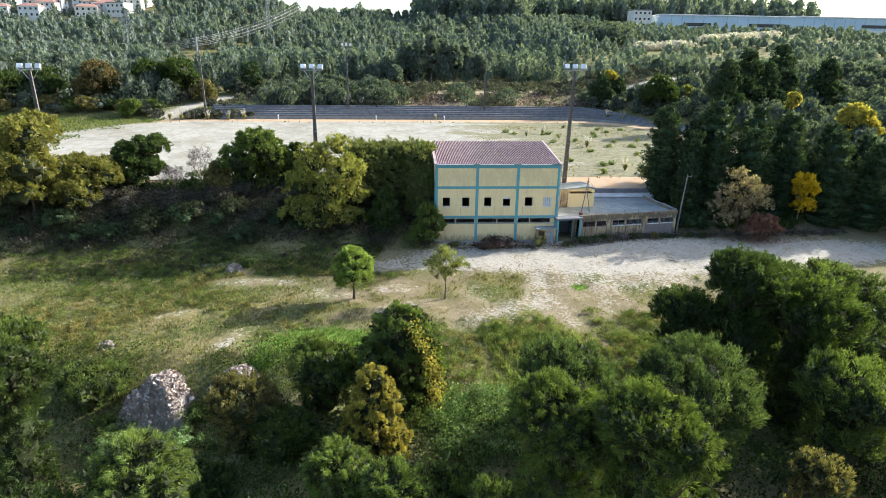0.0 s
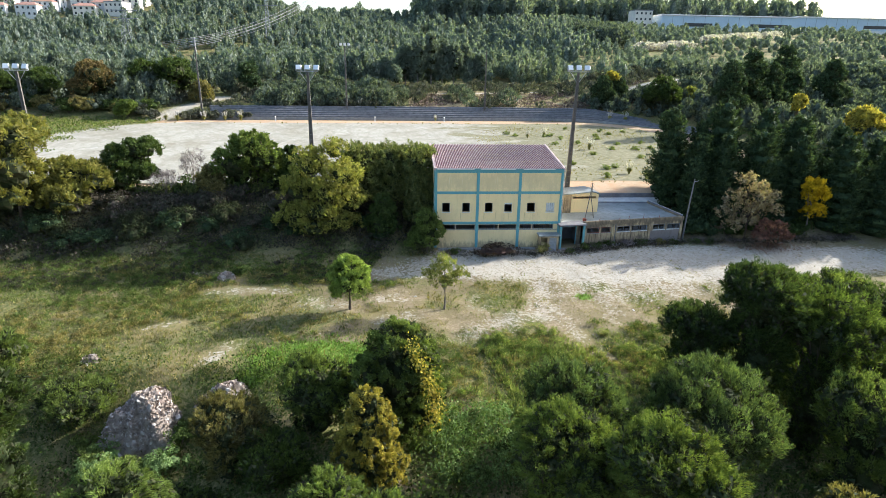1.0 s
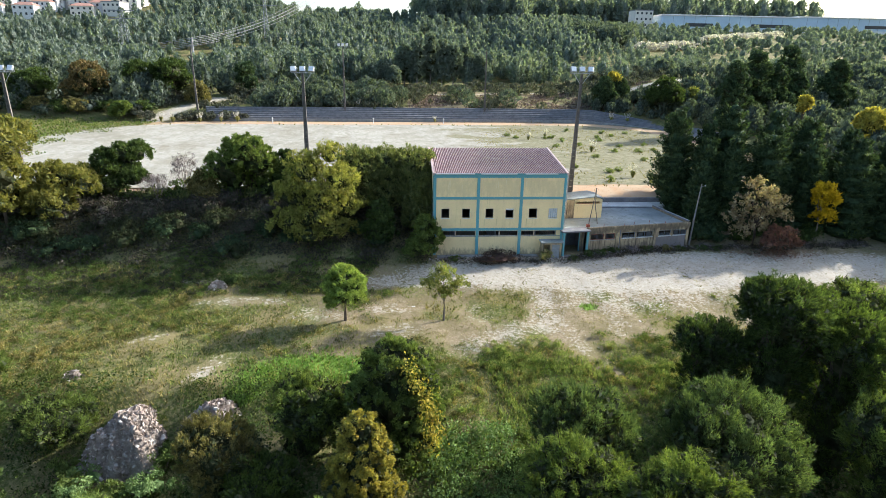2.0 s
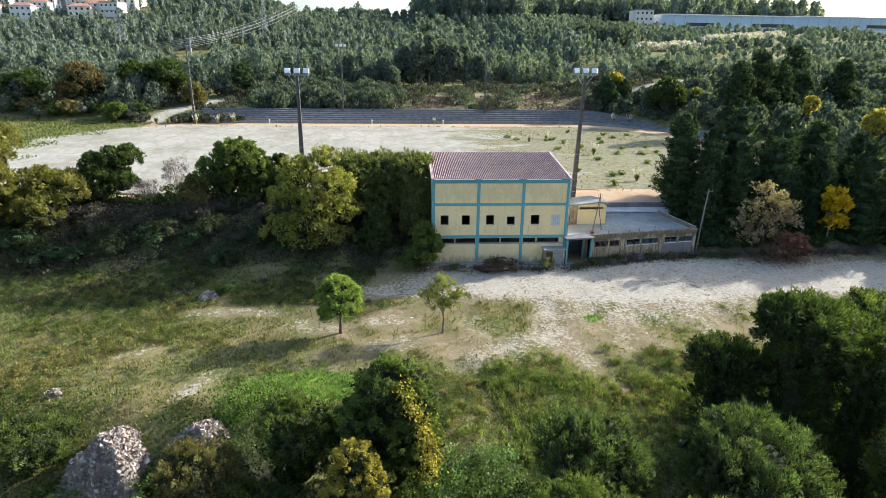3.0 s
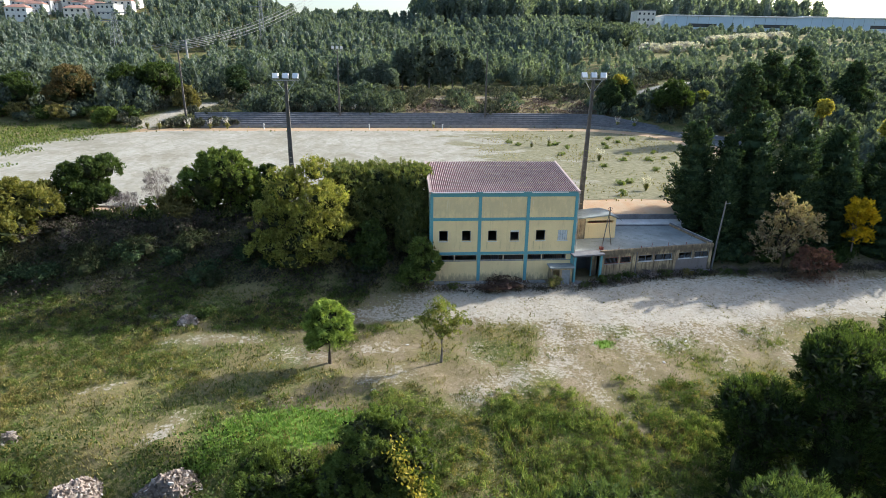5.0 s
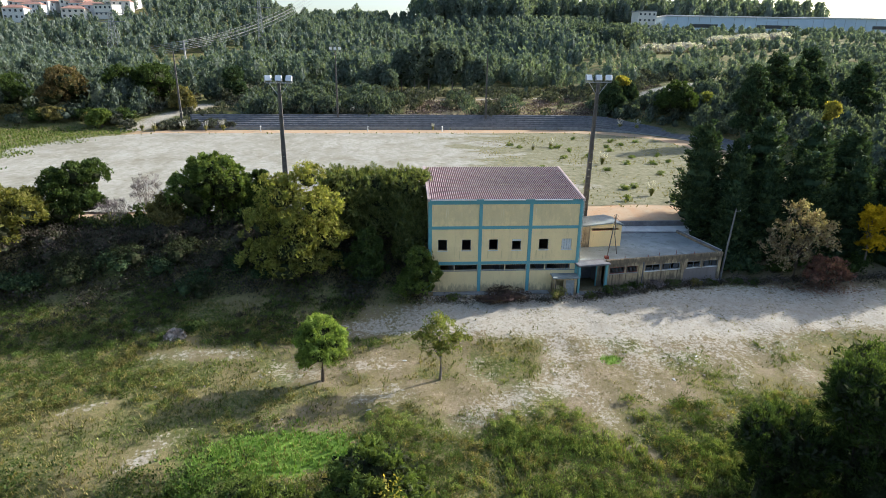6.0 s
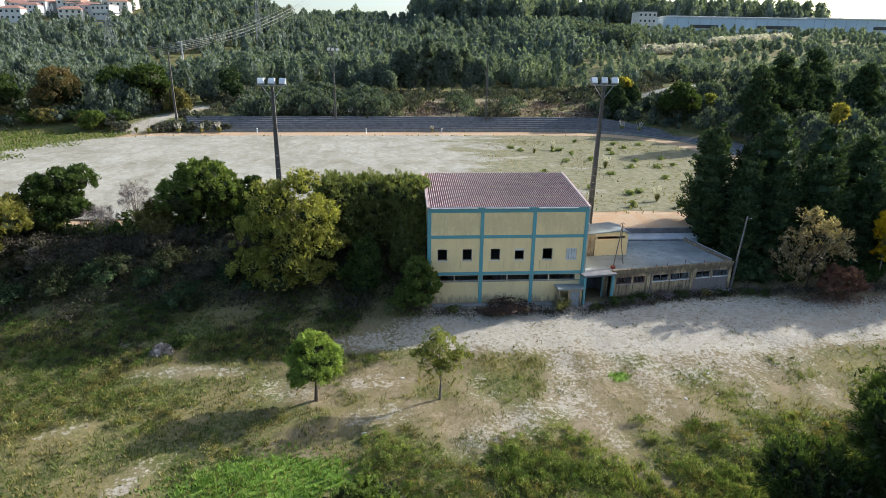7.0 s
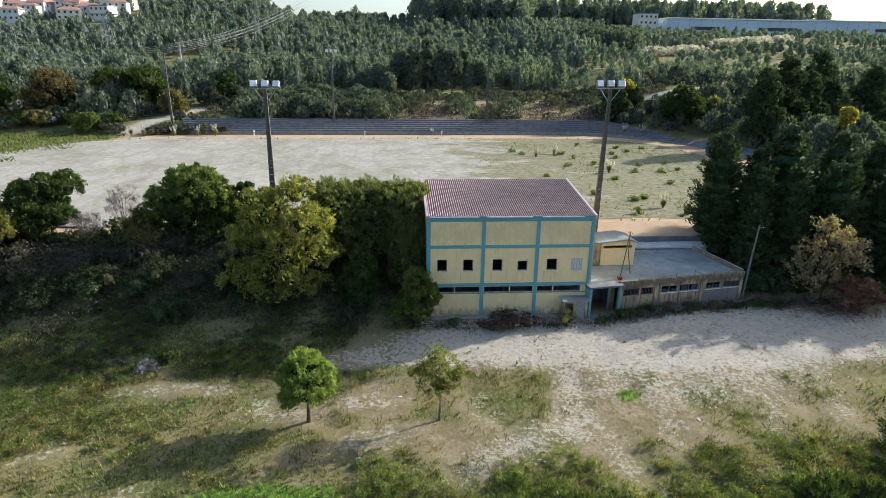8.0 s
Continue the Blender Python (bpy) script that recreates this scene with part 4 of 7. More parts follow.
                part("shutter_slat", boxes((a + 0.03, BY0 + 0.01, z, b - 0.03, BY0 + 0.05, z + 0.1), bevel=0.012), "white", w)
            for k in range(1, 4):
                q = a + (b - a) * k / 4
                part("shutter_rail", boxes((q - 0.012, BY0 - 0.012, 5.53, q + 0.012, BY0 + 0.015, 6.55)), "frame", w)
        if i == 3:
            part("shutter", boxes((a + 0.03, BY0 + 0.03, 6.38, b - 0.03, BY0 + 0.07, 6.55), bevel=0.01), "white", w, "pale roller shutter pulled nearly up")
    for k, (a, b) in enumerate(strips):
        w = part("strip_window", boxes((a, BY0 + 0.06, 3.5, b, BY0 + 0.1, 3.54), (a, BY0 + 0.06, 4.02, b, BY0 + 0.1, 4.06), (a, BY0 + 0.06, 3.54, a + 0.04, BY0 + 0.1, 4.02), (b - 0.04, BY0 + 0.06, 3.54, b, BY0 + 0.1, 4.02)), "frame", t, "long low window with rusty bars")
        n = int((b - a) / 0.2)
        for j in range(1, n):
            x = a + (b - a) * j / n
            part("bar", boxes((x - 0.009, BY0 + 0.05, 3.54, x + 0.009, BY0 + 0.068, 4.02)), "dark_concrete", w)
    for (a0, a1), (b0, b1) in zip(COLS, COLS[1:]):
        part("strip_sill", boxes((a1, BY0 - 0.05, 3.42, b0, BY0 + 0.04, 3.495), bevel=0.008), "concrete", t)
    # corrugated roof: rows of sheets that overlap, each with its own waves
    roof = part("roof_deck", boxes((BX0 - 0.02, BY0 - 0.02, ROOF_F - 0.12, BX1 + 0.02, BY0 + 0.3, ROOF_F - 0.04)), "dark_concrete", t)
    pitch, rows = 0.192, 7
    x0, x1 = BX0 + 0.1, BX1 - 0.1
    y0, y1 = BY0 - 0.17, BY1 + 0.12
    for s in range(5):
        for r in range(rows):
            xa, xb = x0 + (x1 - x0) * s / 5, x0 + (x1 - x0) * (s + 1) / 5 + 0.05
            ya, yb = y0 + (y1 - y0) * r / rows - 0.1 * (r > 0), y0 + (y1 - y0) * (r + 1) / rows
            xx = np.arange(xa, xb + 0.001, pitch / 8)
            v, f = [], []
            for q, yy in enumerate((ya, yb)):
                zz = ROOF_F + (ROOF_B - ROOF_F) * (yy - BY0) / (BY1 - BY0) + 0.03 * (1 - q) + RNG.normal() * 0.006
                v += [(x, yy, zz + 0.05 * math.sin(2 * math.pi * (x - x0) / pitch)) for x in xx]
            n = len(xx)
            f = [(i, i + 1, n + i + 1, n + i) for i in range(n - 1)]
            part("roof_sheet", mesh_arrays("roof_sheet", v, f), "sheets", t, smooth=True)
    for x in (BX0 - 0.12, BX1 - 0.08):
        bm = bmesh.new()
        for yy in (y0, y1):
            zz = ROOF_F + (ROOF_B - ROOF_F) * (yy - BY0) / (BY1 - BY0)
            for dx, dz in ((0, -0.16), (0.2, -0.16), (0.2, 0.09), (0, 0.09)):
                bm.verts.new((x + dx, yy, zz + dz))
        vs = list(bm.verts)
        for i in range(4):
            bm.faces.new((vs[i], vs[(i + 1) % 4], vs[4 + (i + 1) % 4], vs[4 + i]))
        bm.faces.new(vs[:4])
        bm.faces.new(vs[4:][::-1])
        part("verge", bm, "verge", t, "pale pinkish edge capping")
    for a, b in ((6.2, 10.35), (11.0, 14.9), (15.75, 19.3)):
        part("gutter", boxes((a, BY0 - 0.26, 10.33, b, BY0 - 0.12, 10.42), bevel=0.02), "white", t, "white gutter with gaps")
    part("downpipe", tube(bmesh.new(), [(BX1 + 0.12, BY0 + 0.1, 1.2), (BX1 + 0.12, BY0 + 0.1, 10.2)], [0.05, 0.05], 8), "frame", t)
    part("plinth", boxes((BX0 + 0.4, BY0 - 0.75, BZ - 0.5, BX1 - 2.8, BY0 - 0.08, BZ + 0.02), bevel=0.02), "concrete", t, "cracked concrete footing strip")
    return t


MAT["verge"] = plain("pinkish_capping", (0.5, 0.38, 0.35), (0.36, 0.28, 0.27), 2.0)
clubhouse()


def lean_to():
    t = thing("lean_to_shed", "small low masonry lean-to with a thin slab roof and broken door", "shed")
    part("front_wall", panel_wall(17.9, 20.02, 60.95, 61.08, 1.0, 3.0, [(18.05, 18.75, 1.3, 2.8), (18.98, 19.82, 1.2, 2.8)]), "annex", t)
    for x in (17.9, 19.9):
        part("side_wall", boxes((x, 61.08, 1.0, x + 0.12, 62.04, 3.0)), "annex", t)
    part("roof_slab", boxes((17.7, 60.72, 3.0, 20.2, 62.03, 3.12), bevel=0.02), "slab", t)
    part("door", boxes((18.98, 61.0, 1.2, 19.82, 61.05, 2.78), bevel=0.01), "frame", t, "faded grey metal door")
    part("board", boxes((18.05, 61.14, 1.2, 18.5, 61.17, 2.2)), "yellow", t, "leaning yellowish board")


lean_to()


# ---- low annex: its front turns a little away from the clubhouse ----
AX, AY, ATURN = 23.2, 62.2, 9.1
A = pose(AX, AY, 0, 0, 0, ATURN)
ALEN, AZ0, AZ1 = 12.95, 0.9, 4.3


def annex():
    t = thing("annex", "low flat-roofed annex with stained render and broken strip windows", "building", at=A)
    wins = [(0.45, 2.05), (2.25, 3.45), (4.3, 5.95), (6.2, 8.2), (9.0, 10.55), (10.85, 12.6)]
    holes = [(a, b, 2.85, 3.5) for a, b in wins]
    part("front_wall", panel_wall(0, ALEN, 0, 0.22, AZ0, 3.86, holes), "annex", t, "grimy yellowish render with dark runs")
    part("parapet", boxes((-0.02, -0.08, 3.86, ALEN + 0.05, 0.2, AZ1), bevel=0.02), "annex", t, "stained parapet with rusty stubs")
    part("side_wall", boxes((ALEN - 0.22, 0.22, AZ0, ALEN, 7.5, AZ1), bevel=0.01), "annex", t)
    bm = boxes((20.42, 71.52, AZ0, 34.9, 71.74, 4.19))
    bmesh.ops.transform(bm, matrix=A.inverted(), verts=bm.verts)
    part("back_wall", bm, "dark_concrete", t)
    part("parapet", boxes((ALEN - 0.2, 0.22, AZ1 + 0.002, ALEN - 0.02, 7.5, AZ1 + 0.14), bevel=0.02), "dark_concrete", t)
    part("coping", boxes((ALEN - 0.03, 0.2, AZ1 + 0.06, ALEN + 0.03, 7.5, AZ1 + 0.16), bevel=0.01), "pale_concrete", t, "thin pale edge of the parapet")
    bm = bmesh.new()
    inv = A.inverted()
    low = [inv @ Vector(p) for p in ((20.42, 62.2, 3.95), (23.2, 62.22, 3.95))] + [Vector((ALEN - 0.25, 0.2, 3.95)), Vector((ALEN - 0.25, 7.5, 3.95)), inv @ Vector((20.42, 71.5, 3.95))]
    a = [bm.verts.new(p) for p in low]
    b = [bm.verts.new(p + Vector((0, 0, 0.16))) for p in low]
    bm.faces.new(a[::-1])
    bm.faces.new(b)
    for i in range(5):
        bm.faces.new((a[i], a[(i + 1) % 5], b[(i + 1) % 5], b[i]))
    part("roof_slab", bm, "slab", t, "grey flat roof with dark water stains")
    part("bare_panel", boxes((8.68, -0.02, AZ0 + 0.5, 12.55, -0.002, 2.76)), "bare_render", t, "bare grey cement render without paint")
    for x in (3.75, 8.5, 12.72):
        part("pilaster", boxes((x - 0.16, -0.12, AZ0, x + 0.16, 0.0, 3.86), bevel=0.015), "annex", t)
    part("drain_stain_pipe", tube(bmesh.new(), [(4.02, -0.1, 1.1), (4.02, -0.1, 3.9)], [0.05, 0.05], 7), "dark_concrete", t)
    for i, (x0, x1) in enumerate(wins):
        w = part("strip_window", boxes((x0, 0.04, 2.85, x1, 0.1, 2.9), (x0, 0.04, 3.45, x1, 0.1, 3.5), (x0, 0.04, 2.9, x0 + 0.05, 0.1, 3.45), (x1 - 0.05, 0.04, 2.9, x1, 0.1, 3.45)), "frame" if i > 1 else "rust", t, "broken strip window")
        part("sill", boxes((x0 - 0.04, -0.07, 2.78, x1 + 0.04, 0.1, 2.845), bevel=0.008), "white" if i > 1 else "concrete", w)
        if i < 2:
            n = int((x1 - x0) / 0.14)
            for j in range(1, n):
                q = x0 + (x1 - x0) * j / n
                part("bar", boxes((q - 0.012, 0.03, 2.9, q + 0.012, 0.055, 3.45)), "dark_concrete", w)
        else:
            for f, g in ((0.1, 0.42), (0.62, 0.92)):
                part("pane", boxes((x0 + (x1 - x0) * f, 0.06, 2.9, x0 + (x1 - x0) * g, 0.07, 3.2 + 0.2 * (i % 2))), "glass_dark", w)
            part("mullion", boxes(((x0 + x1) / 2 - 0.02, 0.04, 2.9, (x0 + x1) / 2 + 0.02, 0.1, 3.45)), "frame", w)
    for x, h in ((1.95, 0.3), (4.5, 0.25), (5.7, 0.4), (7.6, 0.5), (9.7, 0.3)):
        part("rebar_stub", tube(bmesh.new(), [(x, 0.05, AZ1 - 0.1), (x + 0.03, 0.05, AZ1 + h)], [0.03, 0.02], 6), "rust", t)
    part("footing", boxes((-0.2, -0.7, 0.6, ALEN + 0.3, -0.02, 1.42), bevel=0.03), "concrete", t, "broken concrete apron")
    # entrance between clubhouse and annex
    # porch slab takes the dark concrete in place of the shade on it
    part("porch_roof", boxes((-3.15, -1.05 + 0.5, 3.98, 0.15, 0.9, 4.16), bevel=0.02), "dark_concrete", t, "thin concrete porch slab")
    for x in (-2.95, -0.1):
        part("porch_column", boxes((x - 0.1, -0.42, 0.8, x + 0.12, -0.2, 3.98), bevel=0.012), "blue", t, "blue painted porch column")
    part("porch_wall", panel_wall(-2.75, 0.0, 0.75, 0.95, 0.9, 3.97, [(-2.55, -0.5, 1.35, 3.62)]), "annex", t)
    part("door_frame", boxes((-2.55, 0.72, 1.35, -2.47, 0.86, 3.62), (-0.58, 0.72, 1.35, -0.5, 0.86, 3.62), (-2.47, 0.72, 3.54, -0.58, 0.86, 3.62)), "blue", t)
    # box of dark walls added behind the doorway to keep it dark
    part("hall_wall", boxes((-2.7, 3.0, 1.0, 0.4, 3.15, 3.94)), "dark_concrete", t)
    part("hall_side", boxes((-2.7, 0.96, 1.0, -2.58, 2.99, 3.94)), "dark_concrete", t)
    part("hall_side", boxes((0.05, 0.96, 1.0, 0.17, 2.99, 3.94)), "dark_concrete", t)
    part("door_leaf", boxes((-2.46, 0.98, 1.37, -2.41, 1.8, 3.5), bevel=0.005), "glass_dark", t, "dark door standing open")
    part("door_step", boxes((-3.1, -0.75, 0.7, 0.1, 0.74, 1.33), bevel=0.03), "concrete", t)
    return t


annex()


def rooftop_hut():
    t = thing("rooftop_hut", "small yellow stair hut with a sloping grey roof", "hut", at=pose(22.2, 66.85, 4.12, 0, 0, 3))
    part("front_wall", panel_wall(0, 4.15, 0, 0.18, 0, 2.18, [(0.95, 3.85, 1.72, 1.98)]), "yellow", t)
    part("projection", boxes((-0.35, -0.14, 0, 0.7, -0.002, 2.2), bevel=0.015), "annex", t)
    for x in (0, 3.97):
        part("side_wall", boxes((x, 0.18, 0, x + 0.18, 2.6, 2.18)), "yellow", t)
    part("back_wall", boxes((0, 2.6, 0, 4.15, 2.78, 2.18)), "yellow", t)
    part("window_bar", boxes((0.95, 0.07, 1.72, 3.85, 0.1, 1.76), (0.95, 0.07, 1.94, 3.85, 0.1, 1.98)), "rust", t)
    bm = bmesh.new()
    prof = [(-0.5, 2.2), (3.3, 2.52), (4.3, 2.24)]
    rows = [[bm.verts.new((x, y, z + dz)) for x, z in prof] for y in (-0.2, 2.95) for dz in (0.0, 0.12)]
    for i in range(2):
        for a, b in ((0, 1), (1, 3), (3, 2), (2, 0)):
            bm.faces.new((rows[a][i], rows[a][i + 1], rows[b][i + 1], rows[b][i]))
    for i in (0, 2):
        bm.faces.new((rows[0][i], rows[1][i], rows[3][i], rows[2][i]))
    part("roof", bm, "slab", t, "grey roof sheet with a shallow ridge")
    bm = bmesh.new()
    vs = [bm.verts.new(p) for p in ((0.0, 0.002, 2.18), (4.15, 0.002, 2.18), (3.3, 0.002, 2.5), (0, 0.002, 2.23))]
    f = bm.faces.new(vs)
    r = bmesh.ops.extrude_face_region(bm, geom=[f])
    bmesh.ops.translate(bm, vec=(0, 0.15, 0), verts=[v for v in r["geom"] if isinstance(v, bmesh.types.BMVert)])
    part("gable", bm, "yellow", t)


rooftop_hut()


def roof_mast():
    t = thing("roof_mast", "rusty leaning roof mast with a bent hoop on top", "mast", at=Matrix.Translation((23.55, 63.2, 4.1)))
    part("base", boxes((-0.18, -0.18, 0, 0.18, 0.18, 0.3), bevel=0.02), "rust", t)
    part("pole", tube(bmesh.new(), [(0, 0, 0), (0.45, 0.4, 2.4), (0.8, 0.75, 4.3)], [0.06, 0.05, 0.04], 7), "pole", t)
    part("stay", tube(bmesh.new(), [(0.8, 0.75, 4.1), (0.95, 1.0, 2.2), (1.5, 1.3, 0.0)], [0.045, 0.045, 0.045], 6), "pole", t)
    hoop = [(0.8 + 0.22 * math.cos(a), 0.75, 4.05 + 0.22 * math.sin(a)) for a in np.linspace(0, 5.6, 14)]
    part("hoop", tube(bmesh.new(), hoop, [0.018] * 14, 5), "rust", t)
    part("cable", tube(bmesh.new(), [(0.85, 0.8, 4.0), (2.2, 3.0, 2.9), (4.5, 7.0, 1.2), (5.6, 8.9, 0.4)], [0.012] * 4, 4), "pole", t)


roof_mast()


def leaning_pole():
    x, y = 36.3, 64.45
    t = thing("utility_pole", "leaning grey concrete utility pole beside the annex", "utility pole", at=Matrix.Translation((x, y, float(land(x, y)))))
    part("shaft", tube(bmesh.new(), [(0, 0, -0.4), (0.2, 0.02, 3.2), (0.48, 0.05, 7.35)], [0.12, 0.095, 0.065], 8), "pole_grey", t)
    part("bracket", tube(bmesh.new(), [(0.45, 0.05, 7.1), (0.9, 0.0, 7.12)], [0.03, 0.02], 6), "steel", t)
    part("insulator", tube(bmesh.new(), [(0.88, 0, 7.1), (0.88, 0, 7.22)], [0.04, 0.03], 7), "white", t)


leaning_pole()

# retaining wall and pale walk behind the annex
tagged(part("retaining_wall", boxes((20.5, 73.1, 3.5, 60.0, 73.38, 5.06), bevel=0.03), "dark_concrete"), "dark low retaining wall along the track", "wall", kind="structure")
bm = boxes((20.5, 71.76, 3.2, 36.6, 73.08, 4.3), bevel=0.02)
for v in bm.verts:
    if v.co.z > 4.0:
        v.co.z += 0.2 * (v.co.y - 71.76) / 1.32
tagged(part("rear_walk", bm, "pale_concrete"), "pale concrete walk behind the annex", "pavement", kind="structure")

# ---- floodlight masts ----


def floodlight(x, y, z0, height, heads=3, far=False, lean=0.0, label=""):
    t = thing("floodlight_mast", label or "tall dark perforated concrete mast with three floodlights on a crossbar", "floodlight mast", "floodlight masts", at=Matrix.Translation((x, y, z0)))
    k = 0.75 if far else 1.0
    bm = bmesh.new()
    # tapered H-section shaft
    for sx in (-1, 1):
        lo = [(sx * 0.27 * k - 0.05, -0.15), (sx * 0.27 * k + 0.05, -0.15), (sx * 0.27 * k + 0.05, 0.15), (sx * 0.27 * k - 0.05, 0.15)]
        hi = [(sx * 0.1 * k - 0.04, -0.09), (sx * 0.1 * k + 0.04, -0.09), (sx * 0.1 * k + 0.04, 0.09), (sx * 0.1 * k - 0.04, 0.09)]
        a = [bm.verts.new((px, py, -0.3)) for px, py in lo]
        b = [bm.verts.new((px + lean, py, height)) for px, py in hi]
        bm.faces.new(a[::-1])
        bm.faces.new(b)
        for i in range(4):
            bm.faces.new((a[i], a[(i + 1) % 4], b[(i + 1) % 4], b[i]))
    part("shaft", bm, "pole", t)
    # web with holes: rungs between the two flanges
    n = 9 if far else 22
    for i in range(n):
        f0, f1 = (i + 0.05) / n, (i + 1.0) / n
        if f0 > 0.55:
            f0, f1 = i / n, (i + 1.01) / n
        w0, w1 = (0.27 - 0.17 * f0) * k, (0.27 - 0.17 * f1) * k
        bm = bmesh.new()
        vs = [bm.verts.new(p) for p in ((-w0 + lean * f0, -0.04, f0 * height), (w0 + lean * f0, -0.04, f0 * height), (w1 + lean * f1, -0.04, f1 * height), (-w1 + lean * f1, -0.04, f1 * height))]
        f = bm.faces.new(vs)
        r = bmesh.ops.extrude_face_region(bm, geom=[f])
        bmesh.ops.translate(bm, vec=(0, 0.08, 0), verts=[v for v in r["geom"] if isinstance(v, bmesh.types.BMVert)])
        part("web", bm, "pole", t)
    if not heads:
        return t
    bar = part("crossbar", boxes((lean - 1.25, -0.05, height, lean + 1.25, 0.05, height + 0.09), bevel=0.01), "steel", t)
    for s in (-1, 1):
        part("brace", tube(bmesh.new(), [(lean + s * 0.1, 0, height - 1.2), (lean + s * 0.95, 0, height)], [0.03, 0.03], 6), "steel", t)
    for i in range(heads):
        cx = lean + (i - (heads - 1) / 2) * 1.02
        m = pose(cx, 0.0, height + 0.46, -28 if not far else 20, 0, (1 - i) * 9)
        bm = bmesh.new()
        box(bm, -0.33, -0.12, -0.32, 0.33, 0.12, 0.32, bevel=0.05)
        bmesh.ops.transform(bm, matrix=m, verts=bm.verts)
        lamp = part("floodlight", bm, "steel", t)
        bm = bmesh.new()
        box(bm, -0.29, -0.135, -0.28, 0.29, -0.115, 0.28, bevel=0.008)
        bmesh.ops.transform(bm, matrix=m, verts=bm.verts)
        part("lens", bm, "lamp_glass", lamp, "pale glass front")
        bm = bmesh.new()
        box(bm, -0.29, 0.115, -0.28, 0.29, 0.135, 0.28, bevel=0.008)
        bmesh.ops.transform(bm, matrix=m, verts=bm.verts)
        part("back_cover", bm, "lamp_glass", lamp, "pale metal back cover")
        for s in (-0.345, 0.345):
            part("bracket", boxes((cx + s - 0.015, -0.03, height + 0.05, cx + s + 0.015, 0.03, height + 0.5)), "steel", lamp)
    return t


floodlight(-8.45, 71.9, 5.4, 14.55)
floodlight(23.25, 70.3, 4.2, 16.2, lean=0.25)
floodlight(-41.0, 72.0, 5.4, 14.2)
floodlight(-11.1, 157.0, 7.6, 16.0, far=True, label="distant slim mast with three small floodlights behind the terraces")
floodlight(25.3, 157.0, 7.6, 15.6, heads=0, far=True, label="bare slim mast behind the terraces")
floodlight(-47.5, 155.0, 7.4, 15.6, heads=0, far=True, label="bare slim mast by the far corner of the track")

# ---- concrete terraces on the far side ----


def terraces():
    t = thing("spectator_terraces", "long weathered concrete spectator terraces along the far bend", "terraces", kind="structure")
    pts = [p for p in outline(-1.0, 400) if p[1] > 120 and p[0] > -44]
    pts.sort(key=lambda p: math.atan2(p[1] - 112, p[0] + 2))
    for k in range(7):
        d0 = 0.0 if k == 0 else 0.35 + (k - 1) * 0.85
        d1 = 0.35 + k * 0.85
        z1 = FIELD_Z + 0.75 + k * 0.4
        z1 = z1 if k else FIELD_Z + 0.75
        bm = bmesh.new()
        rows = []
        for (x, y) in pts:
            g = Vector((x + 2, (y - 112) * 1.9, 0)).normalized()
            fade = 1.0 if x < 52 else max(0.35, 1 - (x - 52) / 20)
            zz = FIELD_Z + (z1 - FIELD_Z) * fade
            rows.append([bm.verts.new((x + g.x * d, y + g.y * d, z)) for d, z in ((d0, FIELD_Z - 0.4), (d0, zz), (d1 + 0.02, zz), (d1 + 0.02, FIELD_Z - 0.4))])
        for a, b in zip(rows, rows[1:]):
            for i in range(4):
                bm.faces.new((a[i], a[(i + 1) % 4], b[(i + 1) % 4], b[i]))
        bm.faces.new(rows[0])
        bm.faces.new(rows[-1][::-1])
        part("step", bm, "concrete" if k == 0 else "dark_concrete", t)
    return t


terraces()
for i, x in enumerate((-28.2, -3.6, 14.0)):
    p = thing("marker_post", "short white post at the edge of the track", "post", "marker posts", at=Matrix.Translation((x, 150.3 + 0.02 * x, FIELD_Z)))
    part("shaft", tube(bmesh.new(), [(0, 0, 0), (0, 0, 1.1)], [0.12, 0.1], 8), "white", p)
    part("cap", tube(bmesh.new(), [(0, 0, 1.1), (0, 0, 1.35)], [0.2, 0.16], 8), "white", p)

# ---- trees in front, ----
def many(seed, r, h, n, **k):
    return round_blobs(r, h, n, np.random.default_rng(seed), **k)


def full(seed, r, h, n, point=0.0):
    """A rounded dome of lobes on a body that stays leafy right down to the ground."""
    rng = np.random.default_rng(seed)
    k = r * (0.8 - 0.18 * point)
    mid = 1 - min(0.5, (0.8 + 0.25 * point) * r / h)
    out = [(0, 0, mid, k, k, h * (1 - mid) * 0.92), (0, 0, mid * 0.55, r * 0.62, r * 0.62, h * mid * 0.6), (0, 0, 0.12, r * 0.6, r * 0.6, h * 0.2)]
    for i in range(n):
        up = -0.45 + 1.3 * ((i * 0.618 + 0.2) % 1.0)
        a, q = i * 2.4 + rng.random(), rng.uniform(0.24, 0.42) * r
        flat = math.sqrt(max(0.1, 1 - min(0.95, abs(up)) ** 2)) * k * 0.78
        out.append((math.cos(a) * flat, math.sin(a) * flat, mid + up * (1 - mid) * 0.62, q, q, q * 0.95))
    return out




def thicket_tree(x, y, top, r, n, point, mat, label, leaf, clumps, per, rc, aspect, droop):
    """One tree of the thicket, leafy to the ground; point: how pointed its top is."""
    seed = int(abs(x * 37 + y * 11))
    r, top = r * 0.9, top - rc * 1.3
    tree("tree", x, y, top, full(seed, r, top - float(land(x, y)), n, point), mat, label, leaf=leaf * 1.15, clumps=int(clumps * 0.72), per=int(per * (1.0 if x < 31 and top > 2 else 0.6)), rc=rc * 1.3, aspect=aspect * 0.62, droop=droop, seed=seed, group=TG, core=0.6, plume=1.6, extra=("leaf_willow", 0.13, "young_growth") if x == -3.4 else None)


